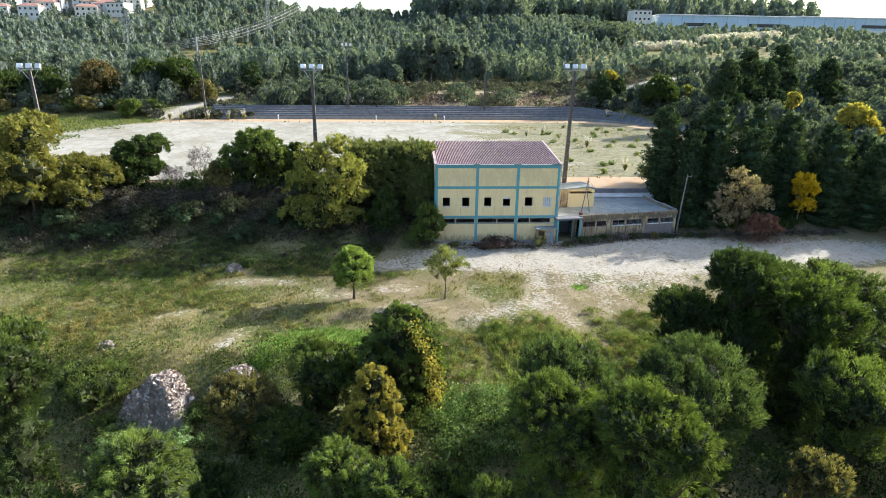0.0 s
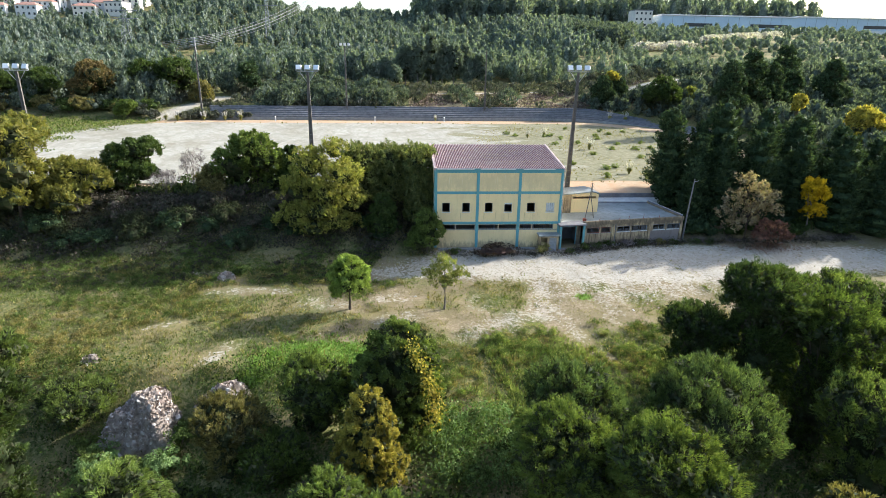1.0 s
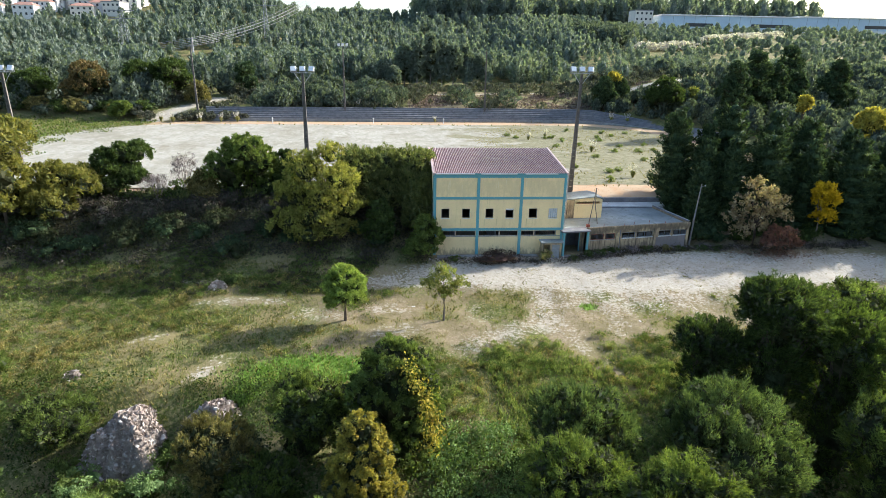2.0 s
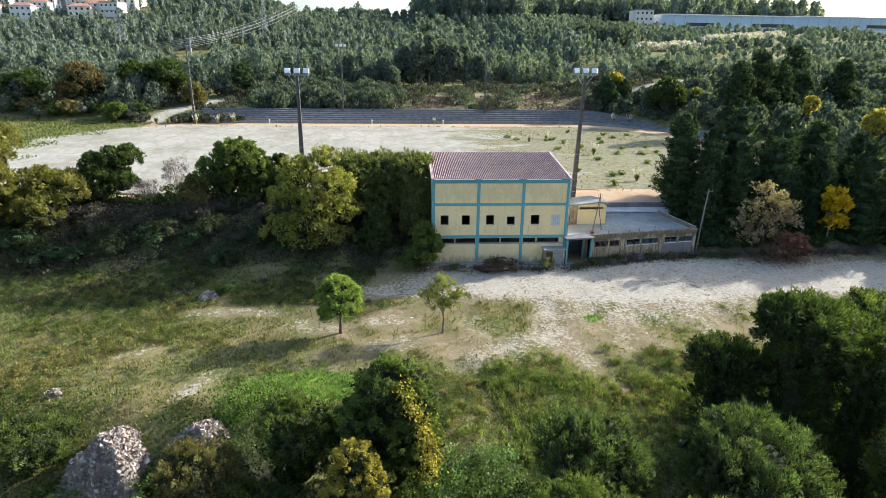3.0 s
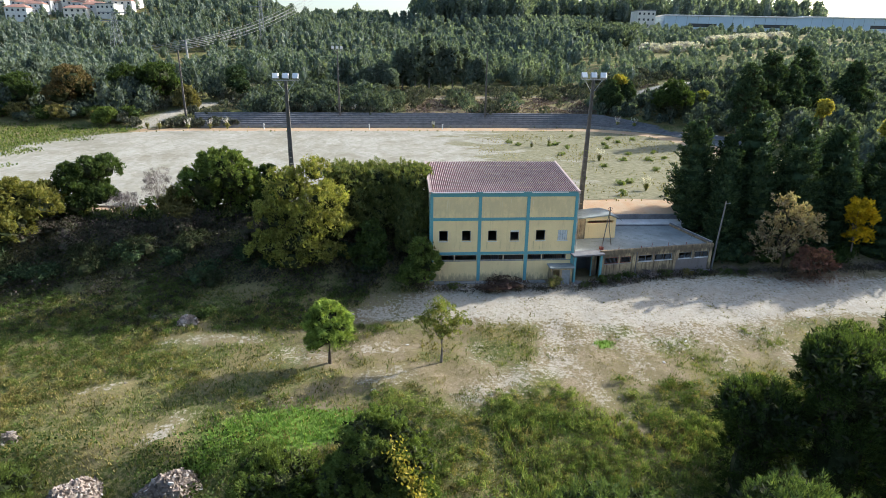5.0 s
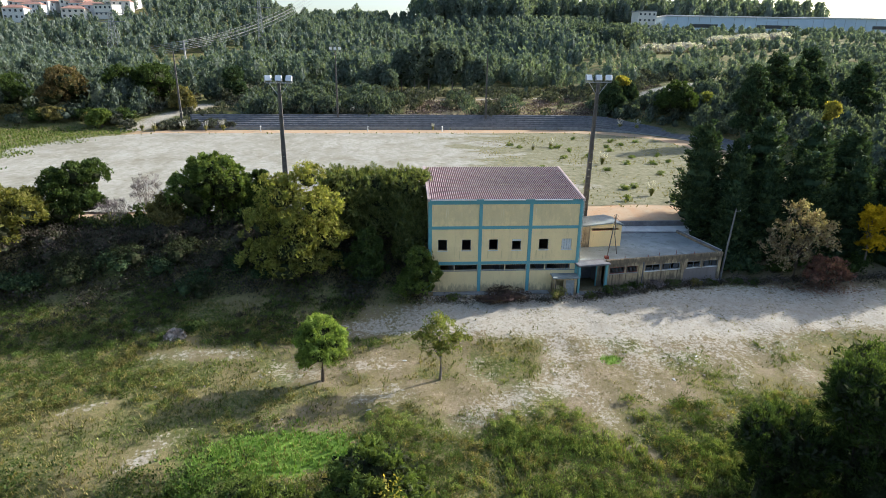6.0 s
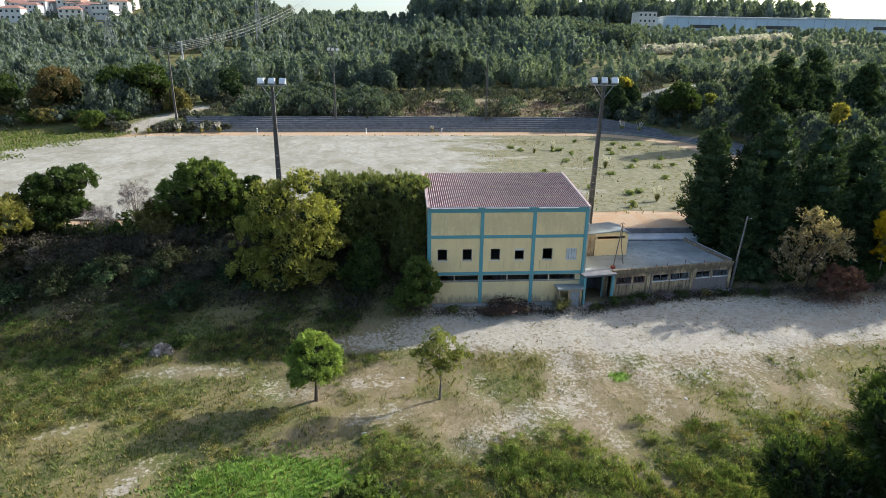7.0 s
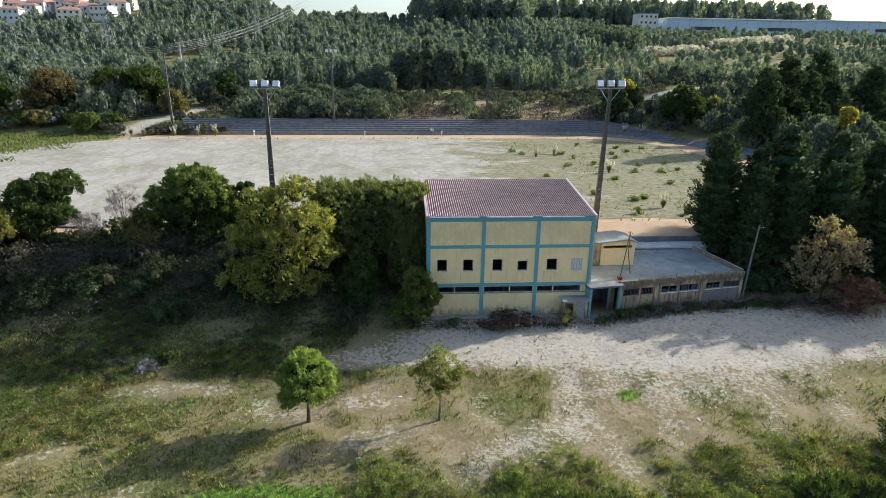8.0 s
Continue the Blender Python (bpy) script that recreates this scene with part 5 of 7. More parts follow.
thicket_tree(8.9, 18.8, 9.3, 3.1, 12, 0.25, "leaf_fresh", "tall bright green tree with fine drooping leaves", 0.14, 1500, 32, 0.25, 0.32, 0.45)
thicket_tree(11.8, 16.6, 10.3, 2.9, 12, 0.3, "leaf_fresh", "tall bright green tree with fine drooping leaves", 0.14, 1500, 32, 0.25, 0.32, 0.45)
thicket_tree(11.0, 25.5, 7.7, 3.3, 9, 0.2, "leaf_acacia", "dense dark green acacia with upright feathery twigs", 0.17, 520, 46, 0.36, 0.35, -0.5)
thicket_tree(18.4, 24.6, 8.0, 4.3, 13, 0.3, "leaf_acacia", "dense green acacia with lighter shoots", 0.17, 680, 48, 0.38, 0.35, -0.5)
thicket_tree(21.6, 33.2, 7.4, 2.6, 9, 0.0, "leaf_dark", "dense dark evergreen tree in the thicket", 0.17, 420, 44, 0.4, 0.5, 0)
thicket_tree(24.7, 31.4, 10.7, 3.2, 10, 0.0, "leaf_dark", "large dark evergreen tree with rounded lobes", 0.18, 800, 46, 0.43, 0.5, -0.2)
thicket_tree(31.4, 38.2, 7.8, 3.8, 10, 0.1, "leaf_ever", "broad dark green tree at the edge of the yard", 0.18, 600, 42, 0.43, 0.5, 0)
thicket_tree(28.2, 30.0, 9.6, 3.7, 12, 0.0, "leaf_ever", "large dark evergreen tree with rounded lobes", 0.18, 640, 46, 0.43, 0.5, -0.2)
thicket_tree(28.0, 25.0, 6.6, 3.6, 9, 0.2, "leaf_mid", "green tree with lighter shoots in the thicket", 0.18, 480, 42, 0.4, 0.4, -0.2)
thicket_tree(20.6, 18.0, 5.6, 1.6, 7, 0.2, "leaf_olive", "olive green young tree in the thicket", 0.16, 240, 40, 0.3, 0.4, -0.2)
thicket_tree(34.6, 31.5, 5.6, 4.0, 9, 0.1, "leaf_dark", "dark evergreen tree behind the thicket", 0.2, 460, 40, 0.45, 0.5, 0)
# leaf_dark on this one stands in for the taller tree's shadow
thicket_tree(15.6, 21.0, 3.0, 3.2, 8, 0.1, "leaf_dark", "low dark tree under the taller ones", 0.18, 320, 40, 0.4, 0.5, 0)
thicket_tree(20.5, 17.0, 1.2, 3.0, 8, 0.1, "leaf_dark", "low dark tree under the taller ones", 0.18, 260, 40, 0.4, 0.5, 0)
thicket_tree(25.5, 17.5, 1.6, 3.2, 8, 0.1, "leaf_dark", "low dark tree under the taller ones", 0.18, 260, 40, 0.4, 0.5, 0)
thicket_tree(6.3, 20.0, 3.2, 1.5, 6, 0.6, "leaf_willow", "small bright green tree pushing up through the thicket", 0.17, 240, 42, 0.3, 0.3, 0.2)
thicket_tree(-3.4, 33.5, 4.0, 3.1, 9, 0.1, "leaf_mid", "dark green thicket tree with bright shoots", 0.17, 460, 44, 0.36, 0.4, -0.4)
thicket_tree(-8.4, 31.0, 2.8, 2.9, 9, 0.1, "leaf_olive", "brownish olive tree with thin foliage", 0.16, 440, 42, 0.34, 0.4, 0)
thicket_tree(-5.6, 29.2, 1.2, 2.6, 8, 0.1, "leaf_ever", "dark tangled tree in the thicket", 0.17, 320, 40, 0.38, 0.5, 0)
thicket_tree(-1.5, 23.0, 3.3, 2.3, 8, 0.3, "leaf_willow", "green tree with fine drooping leaves in the thicket", 0.17, 380, 44, 0.34, 0.35, 0.4)
thicket_tree(1.5, 21.2, 3.5, 2.1, 8, 0.4, "leaf_willow", "bright green tree with fine drooping leaves", 0.17, 380, 44, 0.34, 0.35, 0.4)
thicket_tree(4.8, 23.4, 1.0, 2.5, 8, 0.2, "leaf_mid", "dark green tree in the thicket beside the taller ones", 0.17, 340, 42, 0.34, 0.5, 0)
thicket_tree(-10.7, 21.5, 5.2, 2.9, 9, 0.4, "leaf_willow", "willowy bright green tree in the hollow", 0.19, 480, 48, 0.36, 0.28, 0.6)
thicket_tree(-11.0, 27.4, -1.2, 2.6, 8, 0.1, "leaf_mid", "green tree in the hollow", 0.18, 320, 42, 0.36, 0.35, 0.3)
thicket_tree(-22.3, 30.5, 5.6, 2.9, 9, 0.3, "leaf_dark", "tall dark tree at the edge of the hollow", 0.2, 420, 42, 0.42, 0.5, 0)
thicket_tree(-19.5, 26.0, -1.6, 2.8, 8, 0.1, "leaf_dark", "dark tree in the hollow", 0.2, 320, 40, 0.42, 0.5, 0)
thicket_tree(-20.6, 37.2, 0.4, 3.0, 8, 0.1, "leaf_mid", "feathery green shrub tree beside the rubble heap", 0.18, 340, 40, 0.4, 0.3, -0.5)
thicket_tree(-28.5, 39.5, 3.2, 3.6, 9, 0.1, "leaf_mid", "green tree at the edge of the yard", 0.2, 400, 40, 0.42, 0.5, 0)
thicket_tree(39.0, 38.5, 6.5, 4.2, 8, 0.1, "leaf_dark", "dense dark tree shading the edge of the thicket", 0.24, 360, 34, 0.48, 0.5, 0)
# next three stand out of view, added to shade the thicket
thicket_tree(38.5, 27.0, 5.5, 4.6, 8, 0.1, "leaf_dark", "dense dark tree shading the edge of the thicket", 0.24, 360, 34, 0.48, 0.5, 0)
thicket_tree(33.0, 20.5, 3.4, 4.2, 8, 0.1, "leaf_dark", "dense dark tree shading the edge of the thicket", 0.24, 360, 34, 0.48, 0.5, 0)
thicket_tree(44.5, 33.0, 6.0, 4.8, 8, 0.1, "leaf_dark", "dense dark tree shading the edge of the thicket", 0.24, 360, 34, 0.48, 0.5, 0)
thicket_tree(42.5, 46.0, 4.6, 3.0, 8, 0.1, "leaf_mid", "dense dark tree shading the edge of the thicket", 0.24, 300, 34, 0.48, 0.5, 0)
tree("tree", 1.9, 32.2, 6.6, [(0, 0, 0.8, 1.9, 1.9, 1.6), (0.1, 0, 0.56, 2.7, 2.6, 2.4), (0, -0.2, 0.26, 2.7, 2.6, 2.3), (1.2, -0.8, 0.68, 1.3, 1.3, 1.4), (-1.4, -0.6, 0.6, 1.4, 1.4, 1.5), (1.7, -0.6, 0.36, 1.3, 1.3, 1.5), (-1.6, 0.5, 0.3, 1.4, 1.4, 1.5)], "leaf_mid", "round dark tree overgrown with yellowing ivy", leaf=0.17, clumps=620, per=46, rc=0.34, seed=22, group=TG)
tree("tree", 0.2, 27.7, 4.7, [(0, 0, 0.86, 0.9, 0.9, 1.1), (0.2, -0.2, 0.66, 1.4, 1.3, 1.7), (-0.3, 0.1, 0.42, 1.7, 1.6, 1.9), (0.4, 0.2, 0.2, 1.8, 1.7, 1.7)], "leaf_yellow", "narrow tree draped in yellow-green vine", leaf=0.16, clumps=460, per=42, rc=0.28, seed=23, group=TG, droop=0.6)
# ivy hanging down the round tree's sunny side
rv = np.random.default_rng(26)
u = rv.uniform(0.0, 1.0, 800)
p = np.stack([2.6 + 1.5 * np.sin(u * 2.2) + rv.normal(size=800) * 0.3, 30.6 - 0.9 * np.sin(u * 2.6) + rv.normal(size=800) * 0.25, 6.0 - 5.2 * u + rv.normal(size=800) * 0.25], 1)
part("ivy", quads_mesh("ivy", leaf_quads(p - np.array((1.9, 32.2, float(land(1.9, 32.2)))), 0.17, 0.7, np.tile((0.2, -0.2, -0.6), (800, 1)), 0.6, rv)), "leaf_yellow", [o for o in bpy.data.objects if o.parent is None and abs(o.matrix_world.translation.x - 1.9) < 0.01 and abs(o.matrix_world.translation.y - 32.2) < 0.01][0], "yellowing ivy streaming down one side")

# two young trees in the yard
tree("young_tree", -2.55, 49.4, 4.9, [(0, 0, 0.8, 1.25, 1.25, 1.0), (-0.7, 0.2, 0.66, 1.1, 1.1, 1.1), (0.8, -0.2, 0.64, 1.15, 1.1, 1.1), (0.1, -0.6, 0.52, 1.3, 1.2, 1.1), (-1.0, -0.2, 0.36, 0.7, 0.7, 0.8), (0.9, 0.1, 0.42, 0.8, 0.8, 0.9)], "leaf_young", "young round-headed green tree with a bare trunk", leaf=0.19, clumps=190, per=32, rc=0.4, trunk=0.13, seed=41, group="young trees in the yard", droop=0.9, aspect=0.45)
tree("young_tree", 6.2, 49.2, 5.3, [(0, 0, 0.74, 1.2, 1.2, 1.2), (-1.1, 0.1, 0.6, 1.2, 1.2, 0.9), (1.2, -0.1, 0.58, 1.3, 1.2, 0.9), (0.1, -0.6, 0.48, 1.3, 1.2, 0.8)], "leaf_thin", "young sparse tree with thin yellowing leaves", leaf=0.15, clumps=110, per=20, rc=0.42, trunk=0.1, bark="pale_bark", seed=42, group="young trees in the yard", hollow=0.2, core=0)

# ---- hedge trees on the bank beside the clubhouse ----
HG = "trees on the bank"
tree("bank_tree", -30.0, 72.5, 12.0, many(30, 3.1, 7, 9, low=0.22, high=0.86), "leaf_dark", "dark rounded oak at the edge of the pitch", leaf=0.26, clumps=240, per=34, rc=0.464, seed=51, group=HG)
tree("bank_tree", -15.3, 71.8, 12.7, many(31, 4.4, 8, 9, low=0.2, high=0.84), "leaf_mid", "big glossy dark green tree on the bank", leaf=0.26, clumps=420, per=34, rc=0.551, seed=52, group=HG)
tree("bank_tree", -10.9, 71.0, 11.4, [(0, 0, 0.85, 0.7, 0.7, 1.0), (0, 0, 0.6, 1.3, 1.3, 1.6), (0.2, 0, 0.3, 1.7, 1.7, 2.0)], "leaf_dark", "slim pointed dark tree on the bank", leaf=0.24, clumps=152, per=34, rc=0.406, seed=53, group=HG)
tree("bank_tree", -6.2, 63.8, 12.9, [(1.2, 0.5, 0.9, 1.5, 1.5, 1.3), (-1.2, 0, 0.76, 2.5, 2.2, 2.0), (2.0, -0.4, 0.66, 2.4, 2.2, 1.8), (-2.6, -0.3, 0.5, 2.6, 2.3, 2.0), (0.4, -1.0, 0.5, 2.8, 2.4, 2.2), (2.6, 0, 0.38, 2.4, 2.2, 1.9), (-1.4, -0.8, 0.28, 2.6, 2.2, 1.7), (-3.2, -0.6, 0.22, 2.2, 2.0, 1.6), (1.6, -0.9, 0.16, 2.6, 2.0, 1.5), (0.2, -1.2, 0.3, 2.4, 1.8, 1.6), (-1.2, -1.4, 0.1, 2.4, 1.8, 1.4)], "leaf_plane", "large yellow-green plane tree with open ragged crown", leaf=0.22, clumps=520, per=40, rc=0.6, seed=54, group=HG, hollow=0.4, core=0.5)
for i, (x, y, top, r) in enumerate(((-2.2, 68.5, 11.5, 2.8), (1.2, 68.8, 11.3, 2.7), (4.2, 68.0, 11.6, 2.6), (4.6, 65.6, 8.6, 1.7))):
    tree("bank_tree", x, y, top, [(0, 0, 0.8, r, r, 1.9), (0.4, -0.6, 0.55, r, r, 2.3), (-0.3, -1.0, 0.3, r * 0.9, r, 2.2)], "leaf_hedge", "dense tall olive-topped hedge tree beside the clubhouse", leaf=0.26, clumps=360, per=34, rc=0.46, aspect=0.2, droop=-0.5, plume=1.6, seed=60 + i, group=HG)
tree("bank_tree", 0.3, 63.2, 7.2, [(0, 0, 0.85, 0.8, 0.8, 0.9), (0.2, 0, 0.6, 1.4, 1.3, 1.3), (-0.2, -0.2, 0.3, 1.9, 1.6, 1.4)], "leaf_dark", "dark layered shrub tree against the hedge", leaf=0.24, clumps=152, per=34, rc=0.435, seed=64, group=HG)
tree("bank_tree", 5.1, 60.9, 6.0, [(0, 0, 0.8, 1.1, 1.0, 1.0), (0.3, -0.1, 0.5, 1.6, 1.4, 1.4), (-0.5, -0.2, 0.28, 1.7, 1.4, 1.2)], "leaf_mid", "dark green shrub tree covering the corner of the clubhouse", leaf=0.22, clumps=184, per=34, rc=0.406, seed=65, group=HG, trunk=0.1)
tree("bank_tree", -20.0, 70.2, 9.3, many(33, 2.4, 5, 5, low=0.3, high=0.84), "leaf_olive", "small olive shrub tree on the bank", leaf=0.24, clumps=120, per=27, rc=0.493, seed=66, group=HG, hollow=0.3, core=0)
tree("bank_tree", -34.5, 68.0, 9.4, many(34, 4.0, 8, 7, low=0.25, high=0.84), "leaf_gold_green", "olive green leafy tree on the bank", leaf=0.28, clumps=260, per=30, rc=0.58, seed=67, group=HG)
tree("bank_tree", -39.8, 65.5, 15.6, many(35, 5.0, 10, 11, low=0.25, high=0.84), "leaf_gold_green", "tall tree turning yellow on the bank", leaf=0.30, clumps=340, per=30, rc=0.609, seed=68, group=HG)
tree("bank_tree", -52.0, 59.5, 8.5, many(36, 4.4, 8, 7, low=0.2, high=0.84), "leaf_mid", "broad green tree at the foot of the bank", leaf=0.30, clumps=260, per=30, rc=0.609, seed=69, group=HG)
rs, rg0 = np.random.default_rng(77), np.random.default_rng(79)
for i in range(64):
    x, y = -52 + i * 0.85 + rs.normal() * 0.6, (67.8 if i % 2 else 64.2) + rs.normal() * 1.3
    if x > 3:
        continue
    r = rs.uniform(0.9, 2.0)
    # bank bushes take the darkest leaf tones to deepen the shade there
    bush("bush", x, y, r, r * rs.uniform(0.9, 1.4), ("shade_growth", "shade_dark_plants", "needle", "shade_dark_plants")[i % 4], "dark tangled undergrowth bush on the bank", leaf=0.22, clumps=60, per=20, rc=0.5, seed=300 + i, group="undergrowth on the bank")
for i in range(34):
    x, y = -54 + i * 1.35 + rs.normal() * 0.4, 71.8 + rs.normal() * 0.5
    r = rs.uniform(1.0, 1.7)
    bush("bush", x, y, r, r * rs.uniform(1.1, 1.7), ("shrub_far", "leaf_dark", "leaf_hedge")[i % 3], "tangled bush at the edge of the pitch", leaf=0.3, clumps=38, per=20, rc=0.5, seed=340 + i, group="bushes at the edge of the pitch")
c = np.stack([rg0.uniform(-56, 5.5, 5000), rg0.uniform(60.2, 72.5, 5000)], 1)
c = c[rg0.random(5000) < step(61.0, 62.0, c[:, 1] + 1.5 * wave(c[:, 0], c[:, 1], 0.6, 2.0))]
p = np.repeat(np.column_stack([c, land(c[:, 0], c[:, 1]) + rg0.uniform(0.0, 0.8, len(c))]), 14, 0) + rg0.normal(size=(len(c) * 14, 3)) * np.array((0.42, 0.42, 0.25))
# dark leaf cover, coloured to deepen the shade over the bank
stuff("bank_undergrowth", leaf_quads(p, 0.26, 0.5, np.tile((0, 0, 0.5), (len(p), 1)), 0.8, rg0), "shade_dark_plants", "dark ivy and brambles creeping over the bank", "undergrowth")
# bare grey shrub tree
def bare_tree(x, y, top, seed):
    rng = np.random.default_rng(seed)
    z0 = float(land(x, y))
    h = top - z0
    t = thing("bare_tree", "leafless grey shrub tree with fine twigs", "tree", HG, at=Matrix.Translation((x, y, z0)))
    bm = bmesh.new()
    for k in range(9):
        a = rng.uniform(0, 6.28)
        d = Vector((math.cos(a), math.sin(a), 0)) * rng.uniform(0.3, 1.6)
        p = [Vector((0, 0, -0.1)), d * 0.4 + Vector((0, 0, h * 0.4)), d + Vector((0, 0, h * rng.uniform(0.7, 1.0)))]
        tube(bm, p, [0.06, 0.04, 0.012], 5)
    part("trunk", bm, "pale_bark", t)
    p, o = crown_points([(0, 0, h * 0.65, 1.6, 1.5, h * 0.36)], 170, 12, 0.3, rng, 0.2)
    part("twig_spray", quads_mesh("twig_spray", leaf_quads(p, 0.5, 0.05, np.tile((0, 0, 0.9), (len(p), 1)), 0.7, rng)), "twig", t)


bare_tree(-23.4, 73.2, 10.4, 5)
bare_tree(-26.0, 71.0, 8.4, 6)

for i, (x, y, r) in enumerate(((-50.5, 151.5, 1.6), (-47.6, 152.6, 2.0), (-44.0, 152.4, 1.7), (-40.4, 153.0, 2.0), (-36.5, 153.4, 1.5), (-58.0, 151.5, 1.8), (-61.0, 153.0, 2.2))):
    bush("bush", x, y, r, r * 1.2, "shrub_far", "overgrown bush at the end of the terraces", leaf=0.45, clumps=40, per=24, rc=0.5, seed=380 + i, group="bushes by the terraces")

# ---- conifers and autumn trees beyond the annex ----
CG = "conifers beyond the annex"
for i, (x, y, top, r) in enumerate(((38.2, 74.6, 15.6, 3.3), (41.4, 73.0, 14.2, 3.4), (44.6, 73.4, 16.4, 4.0), (49.8, 72.6, 15.8, 4.4), (54.6, 73.0, 14.8, 4.0), (59.8, 72.0, 13.6, 4.0), (47.0, 68.4, 13.4, 3.4), (52.2, 68.2, 13.0, 3.2), (40.0, 70.0, 12.6, 2.8), (64.5, 71.0, 12.4, 3.8), (57.0, 66.8, 13.2, 3.6), (42.6, 68.6, 13.0, 3.2), (38.6, 67.8, 9.5, 2.2), (37.4, 71.4, 9.5, 2.2), (62.0, 65.6, 12.0, 3.4))):
    conifer("conifer", x, y, top, r, "tall dense dark green cypress in a row" if i != 6 else "feathery cedar with spreading sprays", seed=80 + i, group=CG, power=0.36 if i % 2 == 0 else 0.5, tiers=26, per=22, leaf=0.4)
tree("autumn_tree", 43.6, 63.6, 9.7, [(-0.9, 0, 0.88, 1.2, 1.2, 1.1), (0.3, 0.1, 0.74, 1.7, 1.6, 1.3), (1.8, 0, 0.64, 1.7, 1.6, 1.3), (-2.0, 0, 0.62, 1.6, 1.6, 1.3), (0.4, -0.6, 0.52, 2.2, 2.0, 1.5), (2.6, 0, 0.44, 1.6, 1.6, 1.2), (-2.6, 0.1, 0.42, 1.6, 1.6, 1.2), (0.6, -0.3, 0.3, 2.4, 1.8, 1.3), (-1.4, -0.2, 0.26, 1.6, 1.4, 1.0)], "leaf_rust", "small autumn tree with thinning rusty brown leaves", leaf=0.2, clumps=150, per=20, rc=0.5, seed=101, hollow=0.15, core=0, aspect=0.7)
tree("autumn_tree", 45.4, 61.6, 4.4, [(0, 0, 0.7, 1.6, 1.4, 1.0), (0.9, -0.2, 0.4, 1.5, 1.3, 0.9), (-0.8, -0.2, 0.35, 1.4, 1.2, 0.8)], "leaf_red", "rust-red leafy shrub below the autumn tree", leaf=0.24, clumps=76, per=23, rc=0.435, seed=102, trunk=0.07, core=0)
tree("autumn_tree", 52.4, 65.2, 8.9, [(-0.3, 0, 0.84, 1.1, 1.1, 1.1), (0.5, 0, 0.68, 1.6, 1.4, 1.2), (0.4, -0.1, 0.42, 1.5, 1.3, 0.9)], "leaf_gold", "slender tree with bright golden autumn leaves", leaf=0.26, clumps=120, per=27, rc=0.435, seed=103, hollow=0.3, trunk=0.1, bark="pale_bark", core=0)
tree("autumn_tree", 78.5, 90.0, 15.2, many(40, 3.2, 9, 7, low=0.4, high=0.86), "leaf_yellow", "tall tree with yellow autumn leaves", leaf=0.34, clumps=224, per=27, rc=0.652, seed=104)
tree("tree", 64.5, 60.8, 7.0, many(41, 3.0, 7, 7, low=0.25, high=0.85), "leaf_mid", "broad green tree at the end of the track", leaf=0.3, clumps=224, per=30, rc=0.609, seed=105)
for i, (x, y, top, r, m) in enumerate(((68.5, 65.5, 9.6, 3.2, "leaf_olive"), (74.5, 67.0, 9.0, 3.4, "leaf_mid"), (80.0, 66.0, 9.4, 3.4, "leaf_olive"), (71.0, 72.0, 11.0, 3.2, "leaf_thin"), (78.0, 74.0, 11.5, 3.4, "leaf_olive"), (86.0, 72.0, 11.5, 3.6, "leaf_mid"))):
    tree("tree", x, y, top, many(750 + i, r, 7, 7, low=0.2, high=0.85), m, "loose grey-green tree beyond the end of the track", leaf=0.32, clumps=200, per=26, rc=0.6, seed=750 + i, group="trees beyond the track")
for i, (x, y) in enumerate(((36.6, 69.0), (37.2, 67.0), (36.9, 71.0), (38.0, 65.6), (37.4, 73.0), (40.0, 66.2))):
    bush("bush", x, y, 1.3, 2.0, "needle", "dark evergreen bush against the end of the annex", leaf=0.3, clumps=60, per=24, rc=0.5, seed=430 + i, group="undergrowth under the conifers")
rs = np.random.default_rng(78)
for i in range(22):
    x, y = 38 + i * 1.6 + rs.normal() * 0.5, 64.6 + rs.normal() * 0.9 + (0.6 if i > 8 else 0)
    r = rs.uniform(0.8, 1.7)
    bush("bush", x, y + 1.0, r, r * rs.uniform(0.8, 1.3), ("leaf_dark", "needle", "leaf_dark")[i % 3], "dark undergrowth bush under the conifers", leaf=0.22, clumps=36, per=27, rc=0.406, seed=400 + i, group="undergrowth under the conifers")

# shrubs along the foot of the clubhouse and annex
bush("bush", 13.0, 61.0, 2.2, 1.0, "leaf_wine", "dark reddish brown bush against the clubhouse", leaf=0.14, clumps=80, per=27, rc=0.319, seed=201)
bush("bush", 18.1, 60.4, 0.8, 1.1, "blade", "green weeds beside the lean-to", leaf=0.2, clumps=28, per=23, rc=0.29, seed=202, aspect=0.2)
for i, (x, y, r, h, m) in enumerate(((23.4, 61.3, 0.8, 1.0, "leaf_dark"), (24.8, 61.6, 1.0, 0.8, "leaf_dark"), (26.3, 61.9, 0.9, 0.8, "leaf_dark"), (28.6, 62.2, 1.1, 0.9, "twig"), (30.4, 62.4, 0.9, 0.9, "leaf_dark"), (32.6, 62.6, 0.7, 0.9, "leaf_olive"), (34.3, 62.8, 0.8, 0.6, "leaf_dark"), (36.9, 63.0, 0.9, 0.7, "leaf_dark"), (21.5, 60.9, 0.6, 0.4, "leaf_mid"), (8.2, 60.9, 0.9, 0.5, "leaf_mid"), (39.0, 62.5, 0.9, 0.6, "leaf_dark"))):
    bush("bush", x, y, r * 0.75, h * 0.75, m, "scrubby weeds along the foot of the annex", leaf=0.12, clumps=32, per=23, rc=0.29, seed=210 + i, group="weeds along the annex")

